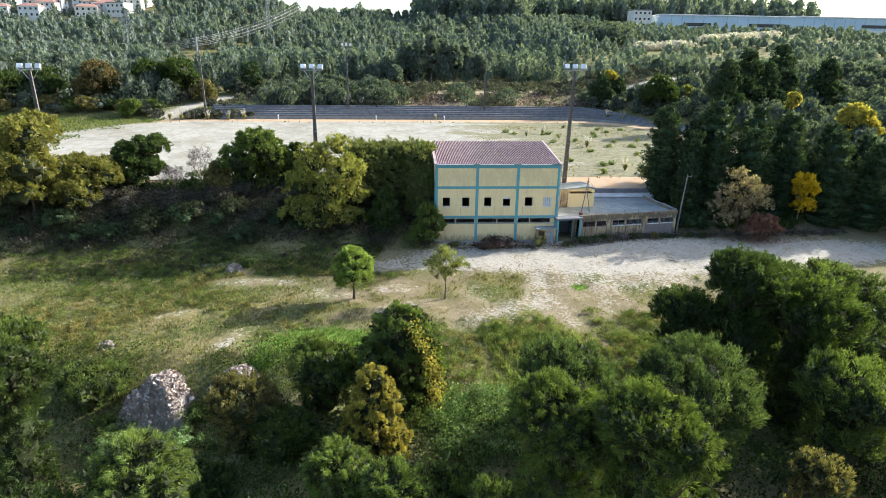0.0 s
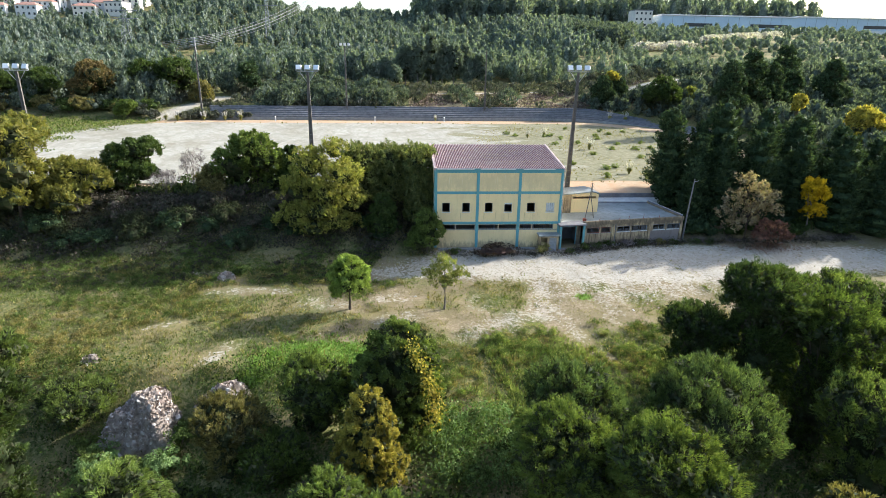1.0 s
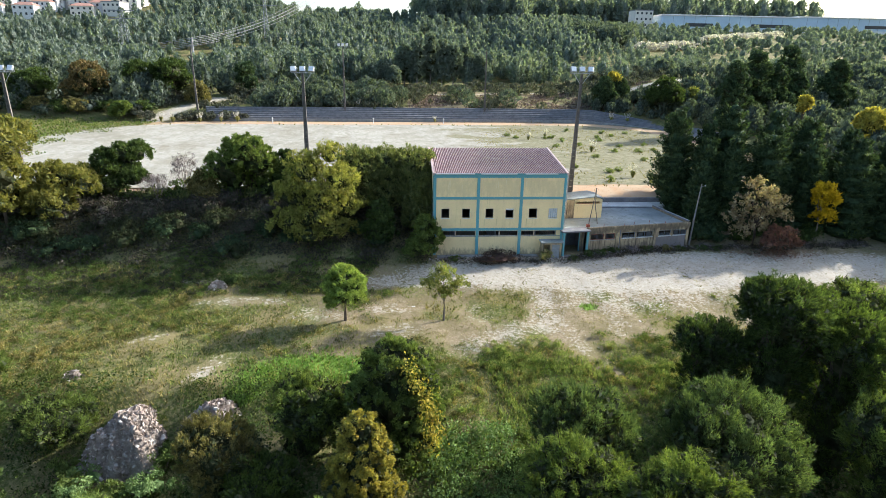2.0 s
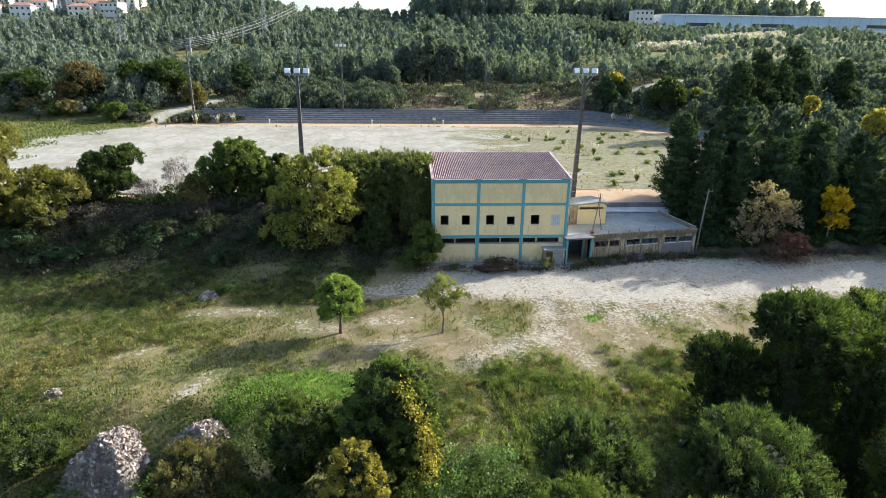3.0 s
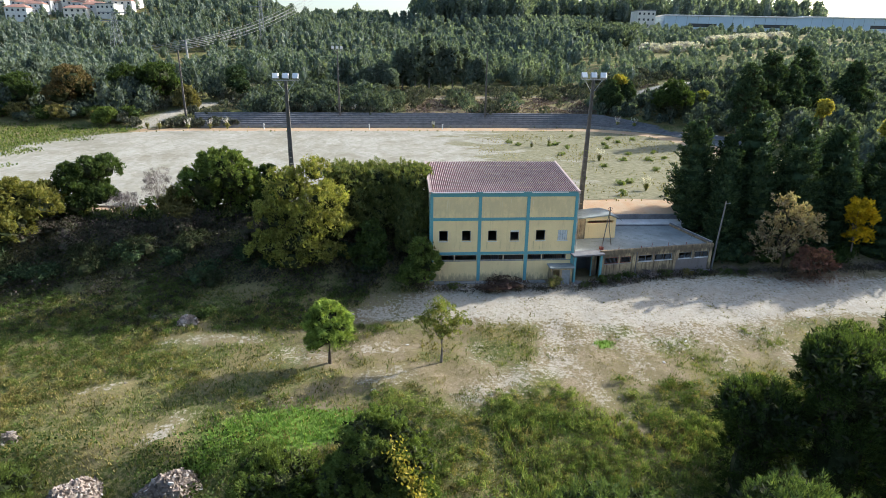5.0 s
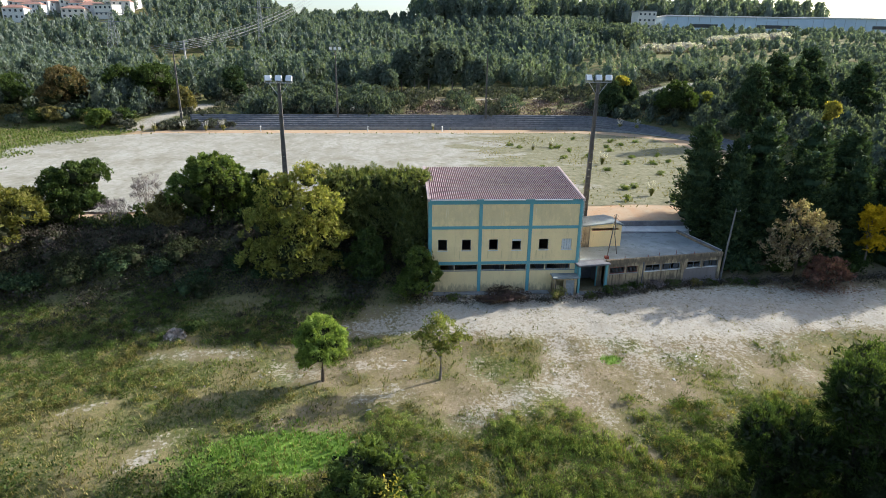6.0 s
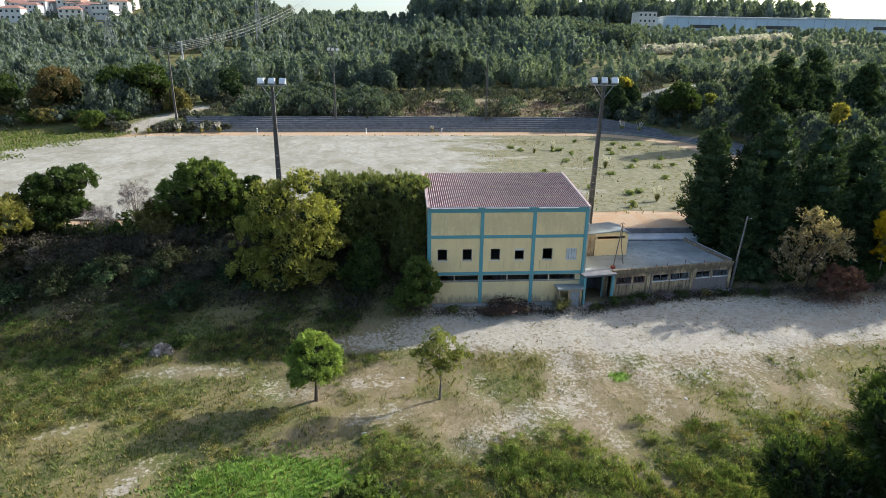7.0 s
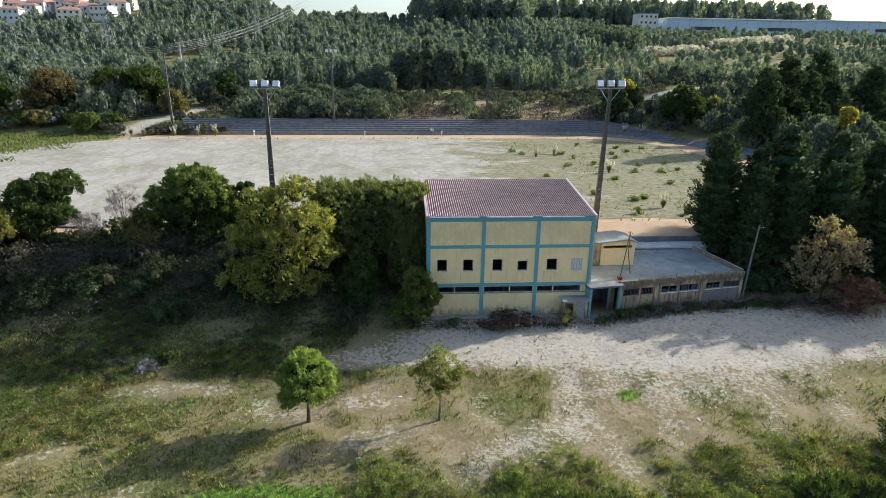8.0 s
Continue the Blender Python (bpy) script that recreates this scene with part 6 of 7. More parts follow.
# matted weeds and dead stalks along the walls; the weeds' dark tone also paints the shadow strip there
rw = np.random.default_rng(61)
for x0, y0, x1, y1, deep, num in ((20.9, 60.9, 38.4, 63.9, 0.5, 210), (6.4, 60.9, 20.4, 60.5, 0.45, 90), (38.0, 63.5, 58.0, 64.6, 0.9, 240)):
    u = rw.random(num)
    c = np.column_stack([x0 + (x1 - x0) * u + rw.normal(size=num) * 0.2, y0 + (y1 - y0) * u - np.abs(rw.normal(size=num)) * deep])
    c = np.column_stack([c, land(c[:, 0], c[:, 1])])
    p = np.repeat(c, 26, 0) + rw.normal(size=(num * 26, 3)) * np.array((0.3, 0.16, 0.0))
    p[:, 2] += rw.random(num * 26) * np.repeat(rw.uniform(0.1, 0.75, num), 26)
    m = np.repeat(rw.random(num) < 0.6, 26)
    stuff("wall_weeds", leaf_quads(p[m], 0.19, 0.4, np.tile((0, 0, 0.8), (m.sum(), 1)), 0.6, rw), "shade_dark_plants", "matted dark weeds along the foot of the walls", "weeds")
    stuff("wall_weeds", leaf_quads(p[~m], 0.26, 0.14, np.tile((0, 0, 0.8), ((~m).sum(), 1)), 0.7, rw), "twig", "dead stalks along the foot of the walls", "weeds")

# ---- rubble ----
def rock_lump(rng, r, flat=0.7):
    bm = bmesh.new()
    bmesh.ops.create_icosphere(bm, subdivisions=1, radius=r)
    for v in bm.verts:
        v.co *= 1 + rng.uniform(-0.3, 0.3)
        v.co.z *= flat
    me = bpy.data.meshes.new("stone")
    bm.to_mesh(me)
    bm.free()
    me.materials.append(MAT["rock"])
    return me


def rubble_heap(x, y, z0, rx, ry, h, stones, seed, label):
    rng = np.random.default_rng(seed)
    t = thing("rubble_heap", label, "rubble heap", at=Matrix.Translation((x, y, z0)))
    n, rows = 56, 18
    fall_x = float(land(x + rx, y) - land(x - rx, y)) / 2
    fall_y = float(land(x, y + ry) - land(x, y - ry)) / 2
    loads = [(0.2, 0.0, 1.15, 1.0), (-0.3, -0.25, 0.8, 0.78)]
    for i in range(5):
        a = 1.26 * i + seed
        loads.append((math.cos(a) * 0.45, math.sin(a) * 0.45, rng.uniform(0.45, 0.62), rng.uniform(0.5, 0.8)))

    def height(a, f):
        # several tipped loads that run into one another, sinking into the ground at the foot
        px, py = math.cos(a) * f, math.sin(a) * f
        top = max(k * (1 - (math.hypot(px - u, py - v) / w) ** 1.75) for u, v, w, k in loads)
        return h * max(top, 0.04 - 0.4 * f) + 0.05 * h * math.sin(9 * px + seed) * math.sin(8 * py + 2 * seed) - 0.7 * f ** 4 + (fall_x * px + fall_y * py) * f

    bm = bmesh.new()
    rings = []
    for j in range(rows):
        f = j / (rows - 1)
        ring = []
        for i in range(n):
            a = 2 * math.pi * i / n
            q = f * (1 + 0.12 * math.sin(3 * a + seed) + 0.08 * math.sin(7 * a))
            z = height(a, f) + rng.normal() * 0.05 * h * (1 - f * f)
            ring.append(bm.verts.new((math.cos(a) * rx * q, math.sin(a) * ry * q, z)))
        rings.append(ring)
    for a, b in zip(rings, rings[1:]):
        for i in range(n):
            bm.faces.new((a[i], a[(i + 1) % n], b[(i + 1) % n], b[i]))
    bmesh.ops.remove_doubles(bm, verts=bm.verts, dist=0.001)
    def skin(a, f):
        q = f * (1 + 0.12 * math.sin(3 * a + seed) + 0.08 * math.sin(7 * a))
        return math.cos(a) * rx * q, math.sin(a) * ry * q, height(a, f) + 0.03
    part("mound", bm, "rubble_soil", t)
    kinds = [rock_lump(rng, 0.13, 0.45) for _ in range(6)]
    for i in range(stones):
        a, f = rng.uniform(0, 6.283), rng.uniform(0, 1) ** 0.6 * 0.97
        s = new("stone", kinds[i % 6])
        s.parent = t
        k = rng.uniform(0.35, 1.5)
        k = k if i % 9 else k * 1.7
        s.matrix_basis = Matrix.LocRotScale(skin(a, f), Euler(rng.uniform(0, 6, 3)), (k, k * rng.uniform(0.6, 1.3), k))
    n = stones * 26
    a, f = rng.uniform(0, 6.283, n), rng.uniform(0, 1, n) ** 0.55
    q = np.array([skin(i, j) for i, j in zip(a, f)]) + rng.normal(size=(n, 3)) * 0.04
    tagged(part("debris", quads_mesh("debris", np.concatenate([leaf_quads(q[::3], 0.14, 0.7, None, 1.0, rng), leaf_quads(q[::9], 0.34, 0.55, None, 1.0, rng)])), "rock", t), kind="stuff")
    tagged(part("earth", quads_mesh("earth", leaf_quads(q[1::2], 0.18, 0.8, None, 1.0, rng)), "rubble_soil", t, "brown earth and broken brick"), kind="stuff")
    return t


rubble_heap(-16.3, 36.4, float(land(-16.3, 36.4)) - 0.2, 2.6, 2.5, -0.55 - float(land(-16.3, 36.4)), 300, 3, "heap of pale broken rubble and stones")
rubble_heap(-10.9, 37.4, float(land(-10.9, 37.4)) - 0.1, 2.1, 1.4, -0.6 - float(land(-10.9, 37.4)), 80, 5, "smaller heap of earth and pale stones")
rubble_heap(-15.4, 55.9, float(land(-15.4, 55.9)), 1.0, 0.8, 0.6, 30, 8, "small tip of broken slabs in the yard")
rubble_heap(-22.0, 41.8, float(land(-22.0, 41.8)), 0.8, 0.6, 0.5, 12, 9, "few pale stones in the grass")
for i, (x, y, r, h) in enumerate(((-19.2, 34.6, 1.6, 1.8), (-17.8, 33.2, 1.5, 1.7), (-13.4, 35.1, 1.0, 1.6), (-15.9, 33.0, 1.4, 1.6), (-14.0, 33.7, 1.2, 1.6))):
    bush("bush", x, y, r, h, ("leaf_mid", "leaf_bramble", "scrub_deep")[i % 3], "leafy green bush crowding the foot of the rubble heap", leaf=0.16, clumps=70, per=32, rc=0.32, seed=260 + i, group="bushes round the rubble heap")
bush("bush", -14.4, 56.6, 1.1, 0.9, "leaf_dark", "dark weeds behind the tipped slabs", leaf=0.18, clumps=36, per=27, rc=0.319, seed=233)
rs = np.random.default_rng(5)
for i in range(26):
    x, y = rs.uniform(-18, 34), rs.uniform(44, 58)
    k = new("stone", rock_lump(rs, rs.uniform(0.04, 0.13), 0.5))
    k.matrix_world = Matrix.Translation((x, y, float(land(x, y)) + 0.03))
    tagged(k, "pale loose stone lying in the yard", "stone", "loose stones")
for i, (x, y) in enumerate(((3.6, 51.9), (27.3, 51.3), (24.0, 48.2), (40.5, 54.5), (1.0, 45.8))):
    b = thing("litter", "crumpled white plastic litter on the ground", "litter", "litter", at=pose(x, y, float(land(x, y)) + 0.02, 0, 0, i * 50))
    bm = bmesh.new()
    bmesh.ops.create_icosphere(bm, subdivisions=2, radius=0.1)
    for v in bm.verts:
        v.co = Vector((v.co.x * 1.7, v.co.y * 0.8, abs(v.co.z) * 0.5)) * (1 + 0.6 * noise.noise(v.co * 14 + Vector((i, 0, 0))))
    part("bag", bm, "white", b)

# ---- grass and weeds ----
rg = np.random.default_rng(21)


def scatter(n, x0, x1, y0, y1, keep):
    x, y = rg.uniform(x0, x1, n), rg.uniform(y0, y1, n)
    k = rg.random(n) < keep(x, y)
    return x[k], y[k]


def grassy(x, y):
    return np.clip(green_at(x, y) * 1.25 - dirt_at(x, y) * 1.25 - 0.05 + 0.35 * wave(x, y, 1.3, 4.0) - 0.6 * step(0.5, 1.0, wave(x, y, 0.6, 12.0)), 0, 1)


x, y = scatter(38000, -38, 46, 36, 61, grassy)
tone = wave(x, y, 0.42, 9.0) + rg.normal(size=len(x)) * 0.3
for m, mat, word in ((tone > 0.35, "weed", "patches of dry straw-coloured grass in the yard"), ((tone <= 0.35) & (tone > -0.4), "blade", "rough mixed grass in the yard"), (tone <= -0.4, "scrub", "patches of greener grass in the yard")):
    stuff("grass", blades(x[m], y[m], 0.12 + 0.18 * rg.random(m.sum()), rg, 0.028), mat, word, "grass")
def tufts(cx, cy, spread, high, k, wide, mat, label, category="weeds"):
    """Upright bushy tufts of k blades each."""
    n = len(cx)
    w = spread * rg.uniform(0.5, 1.4, n)
    hh = high * rg.uniform(0.45, 1.3, n)
    q = rg.normal(size=(n, k, 2)) * w[:, None, None]
    px, py = (cx[:, None] + q[:, :, 0]).ravel(), (cy[:, None] + q[:, :, 1]).ravel()
    fall = np.exp(-0.5 * (q ** 2).sum(2) / w[:, None] ** 2)
    return stuff("weed_tufts", blades(px, py, (hh[:, None] * (0.35 + 0.65 * fall)).ravel(), rg, wide, 1), mat, label, category)


def clumps_of(cx, cy, wide, high, per, leaf, mat, label, category="scrub"):
    """Low leafy clumps, domed, of slim leaves that point up and out."""
    n = len(cx)
    w, hh = wide * rg.uniform(0.5, 1.5, n), high * rg.uniform(0.5, 1.4, n)
    q = rg.normal(size=(n, per, 2)) * 0.55
    fall = np.exp(-0.7 * (q ** 2).sum(2))
    p = np.stack([cx[:, None] + q[:, :, 0] * w[:, None], cy[:, None] + q[:, :, 1] * w[:, None], hh[:, None] * fall * rg.uniform(0.35, 1.0, (n, per))], 2)
    p[:, :, 2] += land(cx, cy)[:, None]
    out = np.concatenate([q, 0.9 * np.ones((n, per, 1))], 2).reshape(-1, 3)
    v = leaf_blades(p.reshape(-1, 3), leaf, 0.3, out * 0.8, 0.45, rg, np.concatenate([q, 0.7 * np.ones((n, per, 1))], 2).reshape(-1, 3))
    return tagged(part("scrub", mesh_arrays("scrub", v, np.arange(len(v)).reshape(-1, 3)), mat), label, category, kind="stuff")


def rough(x, y):
    return np.clip(0.42 + 0.6 * wave(x, y, 0.45, 6.0) + 0.3 * step(-4, -14, x) + 0.3 * step(46, 40, y) - 0.5 * step(-2, 4, x) * step(43, 47, y) - dirt_at(x, y) * 1.3 - lush_at(x, y) - 0.6 * step(0.5, 1.0, wave(x, y, 0.6, 12.0)), 0.0, 1)


cx, cy = scatter(5200, -42, 46, 36, 60.5, rough)
tone = wave(cx, cy, 0.35, 3.0) + rg.normal(size=len(cx)) * 0.35
tufts(cx[tone > 0.45], cy[tone > 0.45], 0.28, 0.34, 18, 0.02, "weed", "straw-coloured weed tufts in the rough grass")
m = (tone <= 0.45) & (tone > -0.35)
tufts(cx[m], cy[m], 0.3, 0.3, 18, 0.022, "scrub", "yellow-green weed tufts in the rough grass")
m = tone <= -0.35
tufts(cx[m], cy[m], 0.32, 0.24, 18, 0.024, "leaf_bright", "dark green weed tufts in the rough grass")
# grassy islands between the wheel tracks
for ix, iy, rx, ry, turn in ((11.7, 51.7, 3.0, 3.0, -25), (27.3, 48.8, 2.3, 3.6, 15), (34.6, 51.3, 1.5, 2.4, 10), (9.5, 43.8, 4.5, 1.4, 0)):
    cx, cy = scatter(1700, ix - 5, ix + 5, iy - 5, iy + 5, lambda x, y: blob(x, y, ix, iy, rx, ry, turn, 0.5) * np.clip(0.7 + 0.6 * wave(x, y, 1.2, 2.0), 0, 1))
    tufts(cx, cy, 0.2, 0.2, 14, 0.02, "scrub", "island of green grass between the wheel tracks", "grass")
x, y = scatter(18000, -9, 40, 43, 56, lambda x, y: np.clip(0.9 - green_at(x, y) - dirt_at(x, y) * 0.7 + 0.3 * wave(x, y, 1.1, 7.0), 0, 1))
stuff("dry_grass", blades(x, y, 0.05 + 0.1 * rg.random(len(x)), rg, 0.02), "straw", "short dry grass on the bare soil", "grass")
# rank grass in the shade below the bank, its dark leaf colour deepening that shade
cx, cy = scatter(4200, -46, 3, 54.5, 63.5, lambda x, y: np.clip(0.55 + 0.6 * wave(x, y, 0.5, 7.0) - dirt_at(x, y) * 1.5, 0, 1))
m = rg.random(len(cx)) < 0.7
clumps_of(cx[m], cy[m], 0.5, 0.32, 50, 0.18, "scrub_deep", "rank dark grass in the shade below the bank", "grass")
clumps_of(cx[~m], cy[~m], 0.4, 0.4, 50, 0.18, "shade_dark_plants", "brown dead weeds in the shade below the bank", "weeds")
# fallen leaves under the autumn tree and rubble along the clubhouse
x, y = 45.0 + rg.normal(size=1500) * 2.4, 61.6 + rg.normal(size=1500) * 0.9
p = np.column_stack([x, y, land(x, y) + 0.05])
stuff("fallen_leaves", leaf_quads(p, 0.16, 0.7, rg.normal(size=(1500, 3)) * np.array((1, 1, 0.2)), 0.2, rg, np.tile((0, 0, 1.6), (1500, 1))), "leaf_red", "carpet of rust-red fallen leaves on the dirt", "leaves")
x, y = rg.uniform(5.5, 20.5, 420), 61.2 - np.abs(rg.normal(size=420)) * 0.45
p = np.column_stack([x, y, land(x, y) + 0.06])
stuff("wall_rubble", leaf_quads(p, 0.22, 0.7, rg.normal(size=(420, 3)) * np.array((1, 1, 0.3)), 0.4, rg, np.tile((0, -0.5, 1.2), (420, 1))), "rock", "broken plaster and rubble along the foot of the wall", "rubble")
# long grass in old plough furrows that run down to the thicket
x, y = scatter(26000, 9, 33, 33, 46, lambda x, y: np.clip(0.15 + 0.6 * np.sin((x + 0.28 * (y - 40)) * 4.8) + 0.9 * wave(x, y, 0.5, 4.0), 0, 1) * step(43.5, 40.5, y) * np.clip(1 - dirt_at(x, y) * 1.6, 0, 1))
stuff("furrow_grass", blades(x, y, 0.25 + 0.2 * rg.random(len(x)), rg, 0.035), "scrub_light", "long green grass growing in old furrows", "grass")
# pale grit and broken stone on the bare ground
x, y = scatter(9000, -20, 46, 42, 61, lambda x, y: np.clip(0.12 + dirt_at(x, y), 0, 1) * np.clip(0.2 + 0.7 * wave(x, y, 0.7, 5.0), 0.03, 1))
p = np.column_stack([x, y, land(x, y) + 0.05])
stuff("grit", leaf_quads(p, 0.1, 0.8, rg.normal(size=(len(x), 3)) * np.array((1, 1, 0.1)), 0.2, rg, np.tile((0, 0, 1.6), (len(x), 1))), "rock", "pale grit and small broken stones on the bare ground", "gravel")
# dry specks of plants on the bare ground
cx, cy = scatter(5200, -6, 60, 44, 61.5, lambda x, y: np.clip(dirt_at(x, y), 0, 1) * np.clip(0.25 + 0.7 * wave(x, y, 0.5, 8.0), 0.04, 1))
tufts(cx, cy, 0.09, 0.12, 6, 0.035, "weed", "small dry plants dotted over the bare dirt")
x, y = scatter(16000, -12, 22, 37, 54, lambda x, y: lush_at(x, y))
stuff("lush_grass", blades(x, y, 0.18 + 0.14 * rg.random(len(x)), rg, 0.03), "blade_lush", "bright lush green grass patch", "grass")
for num, wide, high, mat, word in ((1900, 0.42, 0.5, "scrub_light", "knee-high yellow-green scrub at the edge of the thicket"), (1300, 0.5, 0.6, "scrub_deep", "darker leafy scrub at the edge of the thicket"), (600, 0.4, 0.42, "weed", "straw-coloured scrub at the edge of the thicket")):
    cx, cy = scatter(num, 1, 36, 31.0, 46, lambda x, y: np.clip(0.42 + 0.8 * wave(x, y, 0.6, 2.0 + high) + 0.3 * step(44, 38, y) - 0.35 * step(42.5, 45.5, y) - dirt_at(x, y) * 1.5, 0, 1))
    clumps_of(cx, cy, wide, high, 80, 0.17, mat, word)
cx, cy = scatter(4200, -42, 4, 36, 58, lambda x, y: np.clip(0.1 + 0.9 * wave(x, y, 0.35, 11.0) + 0.25 * step(-6, -14, x) - dirt_at(x, y) * 1.5 - lush_at(x, y), 0, 1))
m = rg.random(len(cx)) + 0.4 * wave(cx, cy, 0.25, 5.0)
clumps_of(cx[m < 0.28], cy[m < 0.28], 0.5, 0.42, 60, 0.16, "scrub_deep", "dark green weed clumps in the rough grass")
clumps_of(cx[(m >= 0.28) & (m < 0.62)], cy[(m >= 0.28) & (m < 0.62)], 0.45, 0.45, 60, 0.17, "scrub", "yellow-green weed clumps in the rough grass")
clumps_of(cx[m >= 0.62], cy[m >= 0.62], 0.4, 0.5, 60, 0.17, "weed", "dry straw-coloured weed clumps in the rough grass")
c = np.stack([rg.uniform(4.2, 9.5, 260), rg.uniform(27.5, 34.5, 260)], 1)
p = np.repeat(np.column_stack([c, land(c[:, 0], c[:, 1]) + rg.uniform(0.2, 1.0, 260)]), 40, 0) + rg.normal(size=(260 * 40, 3)) * np.array((0.3, 0.3, 0.2))
stuff("brambles", leaf_quads(p, 0.17, 0.6, np.tile((0, 0, 0.6), (len(p), 1)), 0.7, rg), "leaf_bramble", "pale green bramble thicket", "brambles")
# hollow brambles in dark leaves, in place of the deep shade there
c = np.stack([rg.uniform(-34, -6, 1300), rg.uniform(20, 41, 1300)], 1)
c = c[np.hypot((c[:, 0] + 16.8) / 3.6, (c[:, 1] - 36.9) / 3.6) > 1]
p = np.repeat(np.column_stack([c, land(c[:, 0], c[:, 1]) + rg.uniform(0.1, 1.1, len(c))]), 26, 0) + rg.normal(size=(len(c) * 26, 3)) * np.array((0.38, 0.38, 0.25))
stuff("brambles", leaf_quads(p, 0.19, 0.6, np.tile((0, 0, 0.6), (len(p), 1)), 0.7, rg), "leaf_dark", "dark green brambles filling the hollow", "brambles")
# dark leaf layer that supplies the shadow between and under the thicket trees
c = np.stack([rg.uniform(-8, 38, 1500), rg.uniform(12, 32, 1500)], 1)
p = np.repeat(np.column_stack([c, land(c[:, 0], c[:, 1]) + rg.uniform(0.1, 1.9, len(c))]), 26, 0) + rg.normal(size=(len(c) * 26, 3)) * np.array((0.42, 0.42, 0.3))
stuff("brambles", leaf_quads(p, 0.22, 0.6, np.tile((0, 0, 0.6), (len(p), 1)), 0.7, rg), "leaf_dark", "dark undergrowth below the thicket", "brambles")
# tufts on the weedy end of the pitch and along the track
x, y = scatter(7500, 18, 62, 74, 142, lambda x, y: np.clip(0.25 + 0.55 * wave(x, y, 0.22, 1.0) + 0.3 * step(30, 55, x), 0, 1) * (oval(x, y) < -4))
stuff("pitch_weeds", blades(x, y, 0.1 + 0.16 * rg.random(len(x)), rg, 0.04, 5, np.full(len(x), FIELD_Z + 0.05)), "weed", "weeds spreading over the end of the pitch", "weeds")
x, y = scatter(9000, -78, 64, 70, 156, lambda x, y: np.clip(1 - np.abs(oval(x, y) + 6.4) / 0.9, 0, 1) + 0.35 * np.clip(1 - np.abs(oval(x, y) - 0.2) / 0.8, 0, 1))
stuff("track_edge_grass", blades(x, y, 0.18 + 0.2 * rg.random(len(x)), rg, 0.08, 4, land(x, y) + 0.06), "blade", "grass line along the edges of the track", "grass")
x, y = scatter(14000, -100, -56, 66, 152, lambda x, y: np.clip((oval(x, y) + 12 + 5 * wave(x, y, 0.2)) / 6, 0, 1) * 0.9)
m = rg.random(len(x)) < 0.55
stuff("meadow_grass", blades(x[m], y[m], 0.25 + 0.2 * rg.random(m.sum()), rg, 0.08, 4), "scrub_deep", "rough green meadow at the corner of the pitch", "grass")
stuff("meadow_grass", blades(x[~m], y[~m], 0.25 + 0.2 * rg.random((~m).sum()), rg, 0.08, 4), "scrub", "dry grass in the meadow at the corner of the pitch", "grass")
rs = np.random.default_rng(9)
for i in range(34):
    x, y = rs.uniform(26, 58), rs.uniform(77, 138)
    if oval(np.float64(x), np.float64(y)) > -5:
        continue
    bush("tussock", x, y, rs.uniform(0.35, 0.8), rs.uniform(0.4, 0.85), "scrub_light", "bushy green tussock growing on the pitch", "tussock", leaf=0.3, clumps=10, per=27, rc=0.29, seed=500 + i, group="tussocks on the pitch", aspect=0.15)
for i, (x, y, h) in enumerate(((37.9, 106.5, 2.2), (36.6, 83.5, 1.9), (29.5, 122, 1.6), (34.0, 126, 1.6), (-51.5, 148.5, 2.6), (-45.5, 149.6, 2.2), (-40.6, 150, 2.3), (-36.8, 150.4, 2.6), (-54.8, 150.0, 2.4), (87.0, 165.0, 3.4), (83.0, 164.5, 2.4), (58.0, 152.0, 2.6), (61.5, 150.0, 2.4), (-12.0, 160.0, 2.6), (-8.0, 161.0, 2.4), (12.0, 153.6, 1.6))):
    pampas("pampas", x, y, h, "pampas grass clump with pale feathery plumes", seed=600 + i)

# ---- woods and distance ----
rf = np.random.default_rng(33)


def wood_tree(rng, h, r, n, leaf, low=0.25, heart=False):
    """Leaf tufts of one slim far tree, in its own frame."""
    def girth(f):
        g = np.clip((f - low) / (1 - low), 0, 1)
        return r * (np.sin(math.pi * g ** 0.75) ** 0.65 * 0.92 + 0.06)
    n = n * 2
    f = low + (1 - low) * rng.uniform(0.0, 1.0, n) ** 0.85
    a = rng.uniform(0, 2 * math.pi, n)
    q = girth(f) * (1 + 0.22 * np.sin(a * 3 + f * 9)) * rng.uniform(0.75, 1.1, n)
    c = np.stack([np.cos(a) * q, np.sin(a) * q, f * h], 1)
    out = np.stack([np.cos(a), np.sin(a), 0.3 + 0.9 * f], 1)
    leaves = leaf_blades(c, leaf, 0.75, out * 0.5 + np.array((0, 0, 0.6)), 0.45, rng, out)
    if not heart:
        return leaves
    # the dense heart of the tree
    th, ff = np.meshgrid(np.linspace(0, 2 * math.pi, 7), np.linspace(low * 0.8, 0.93, 5))
    rr = girth(np.maximum(ff, low + 0.02)) * (0.68 if n < 90 else 0.5) * (1 + 0.22 * np.sin(th * 3 + ff * 9))
    g = np.stack([np.cos(th) * rr, np.sin(th) * rr, ff * h], -1)
    return np.concatenate([leaves, split(np.stack([g[:-1, :-1], g[1:, :-1], g[1:, 1:], g[:-1, 1:]], 2).reshape(-1, 3))])


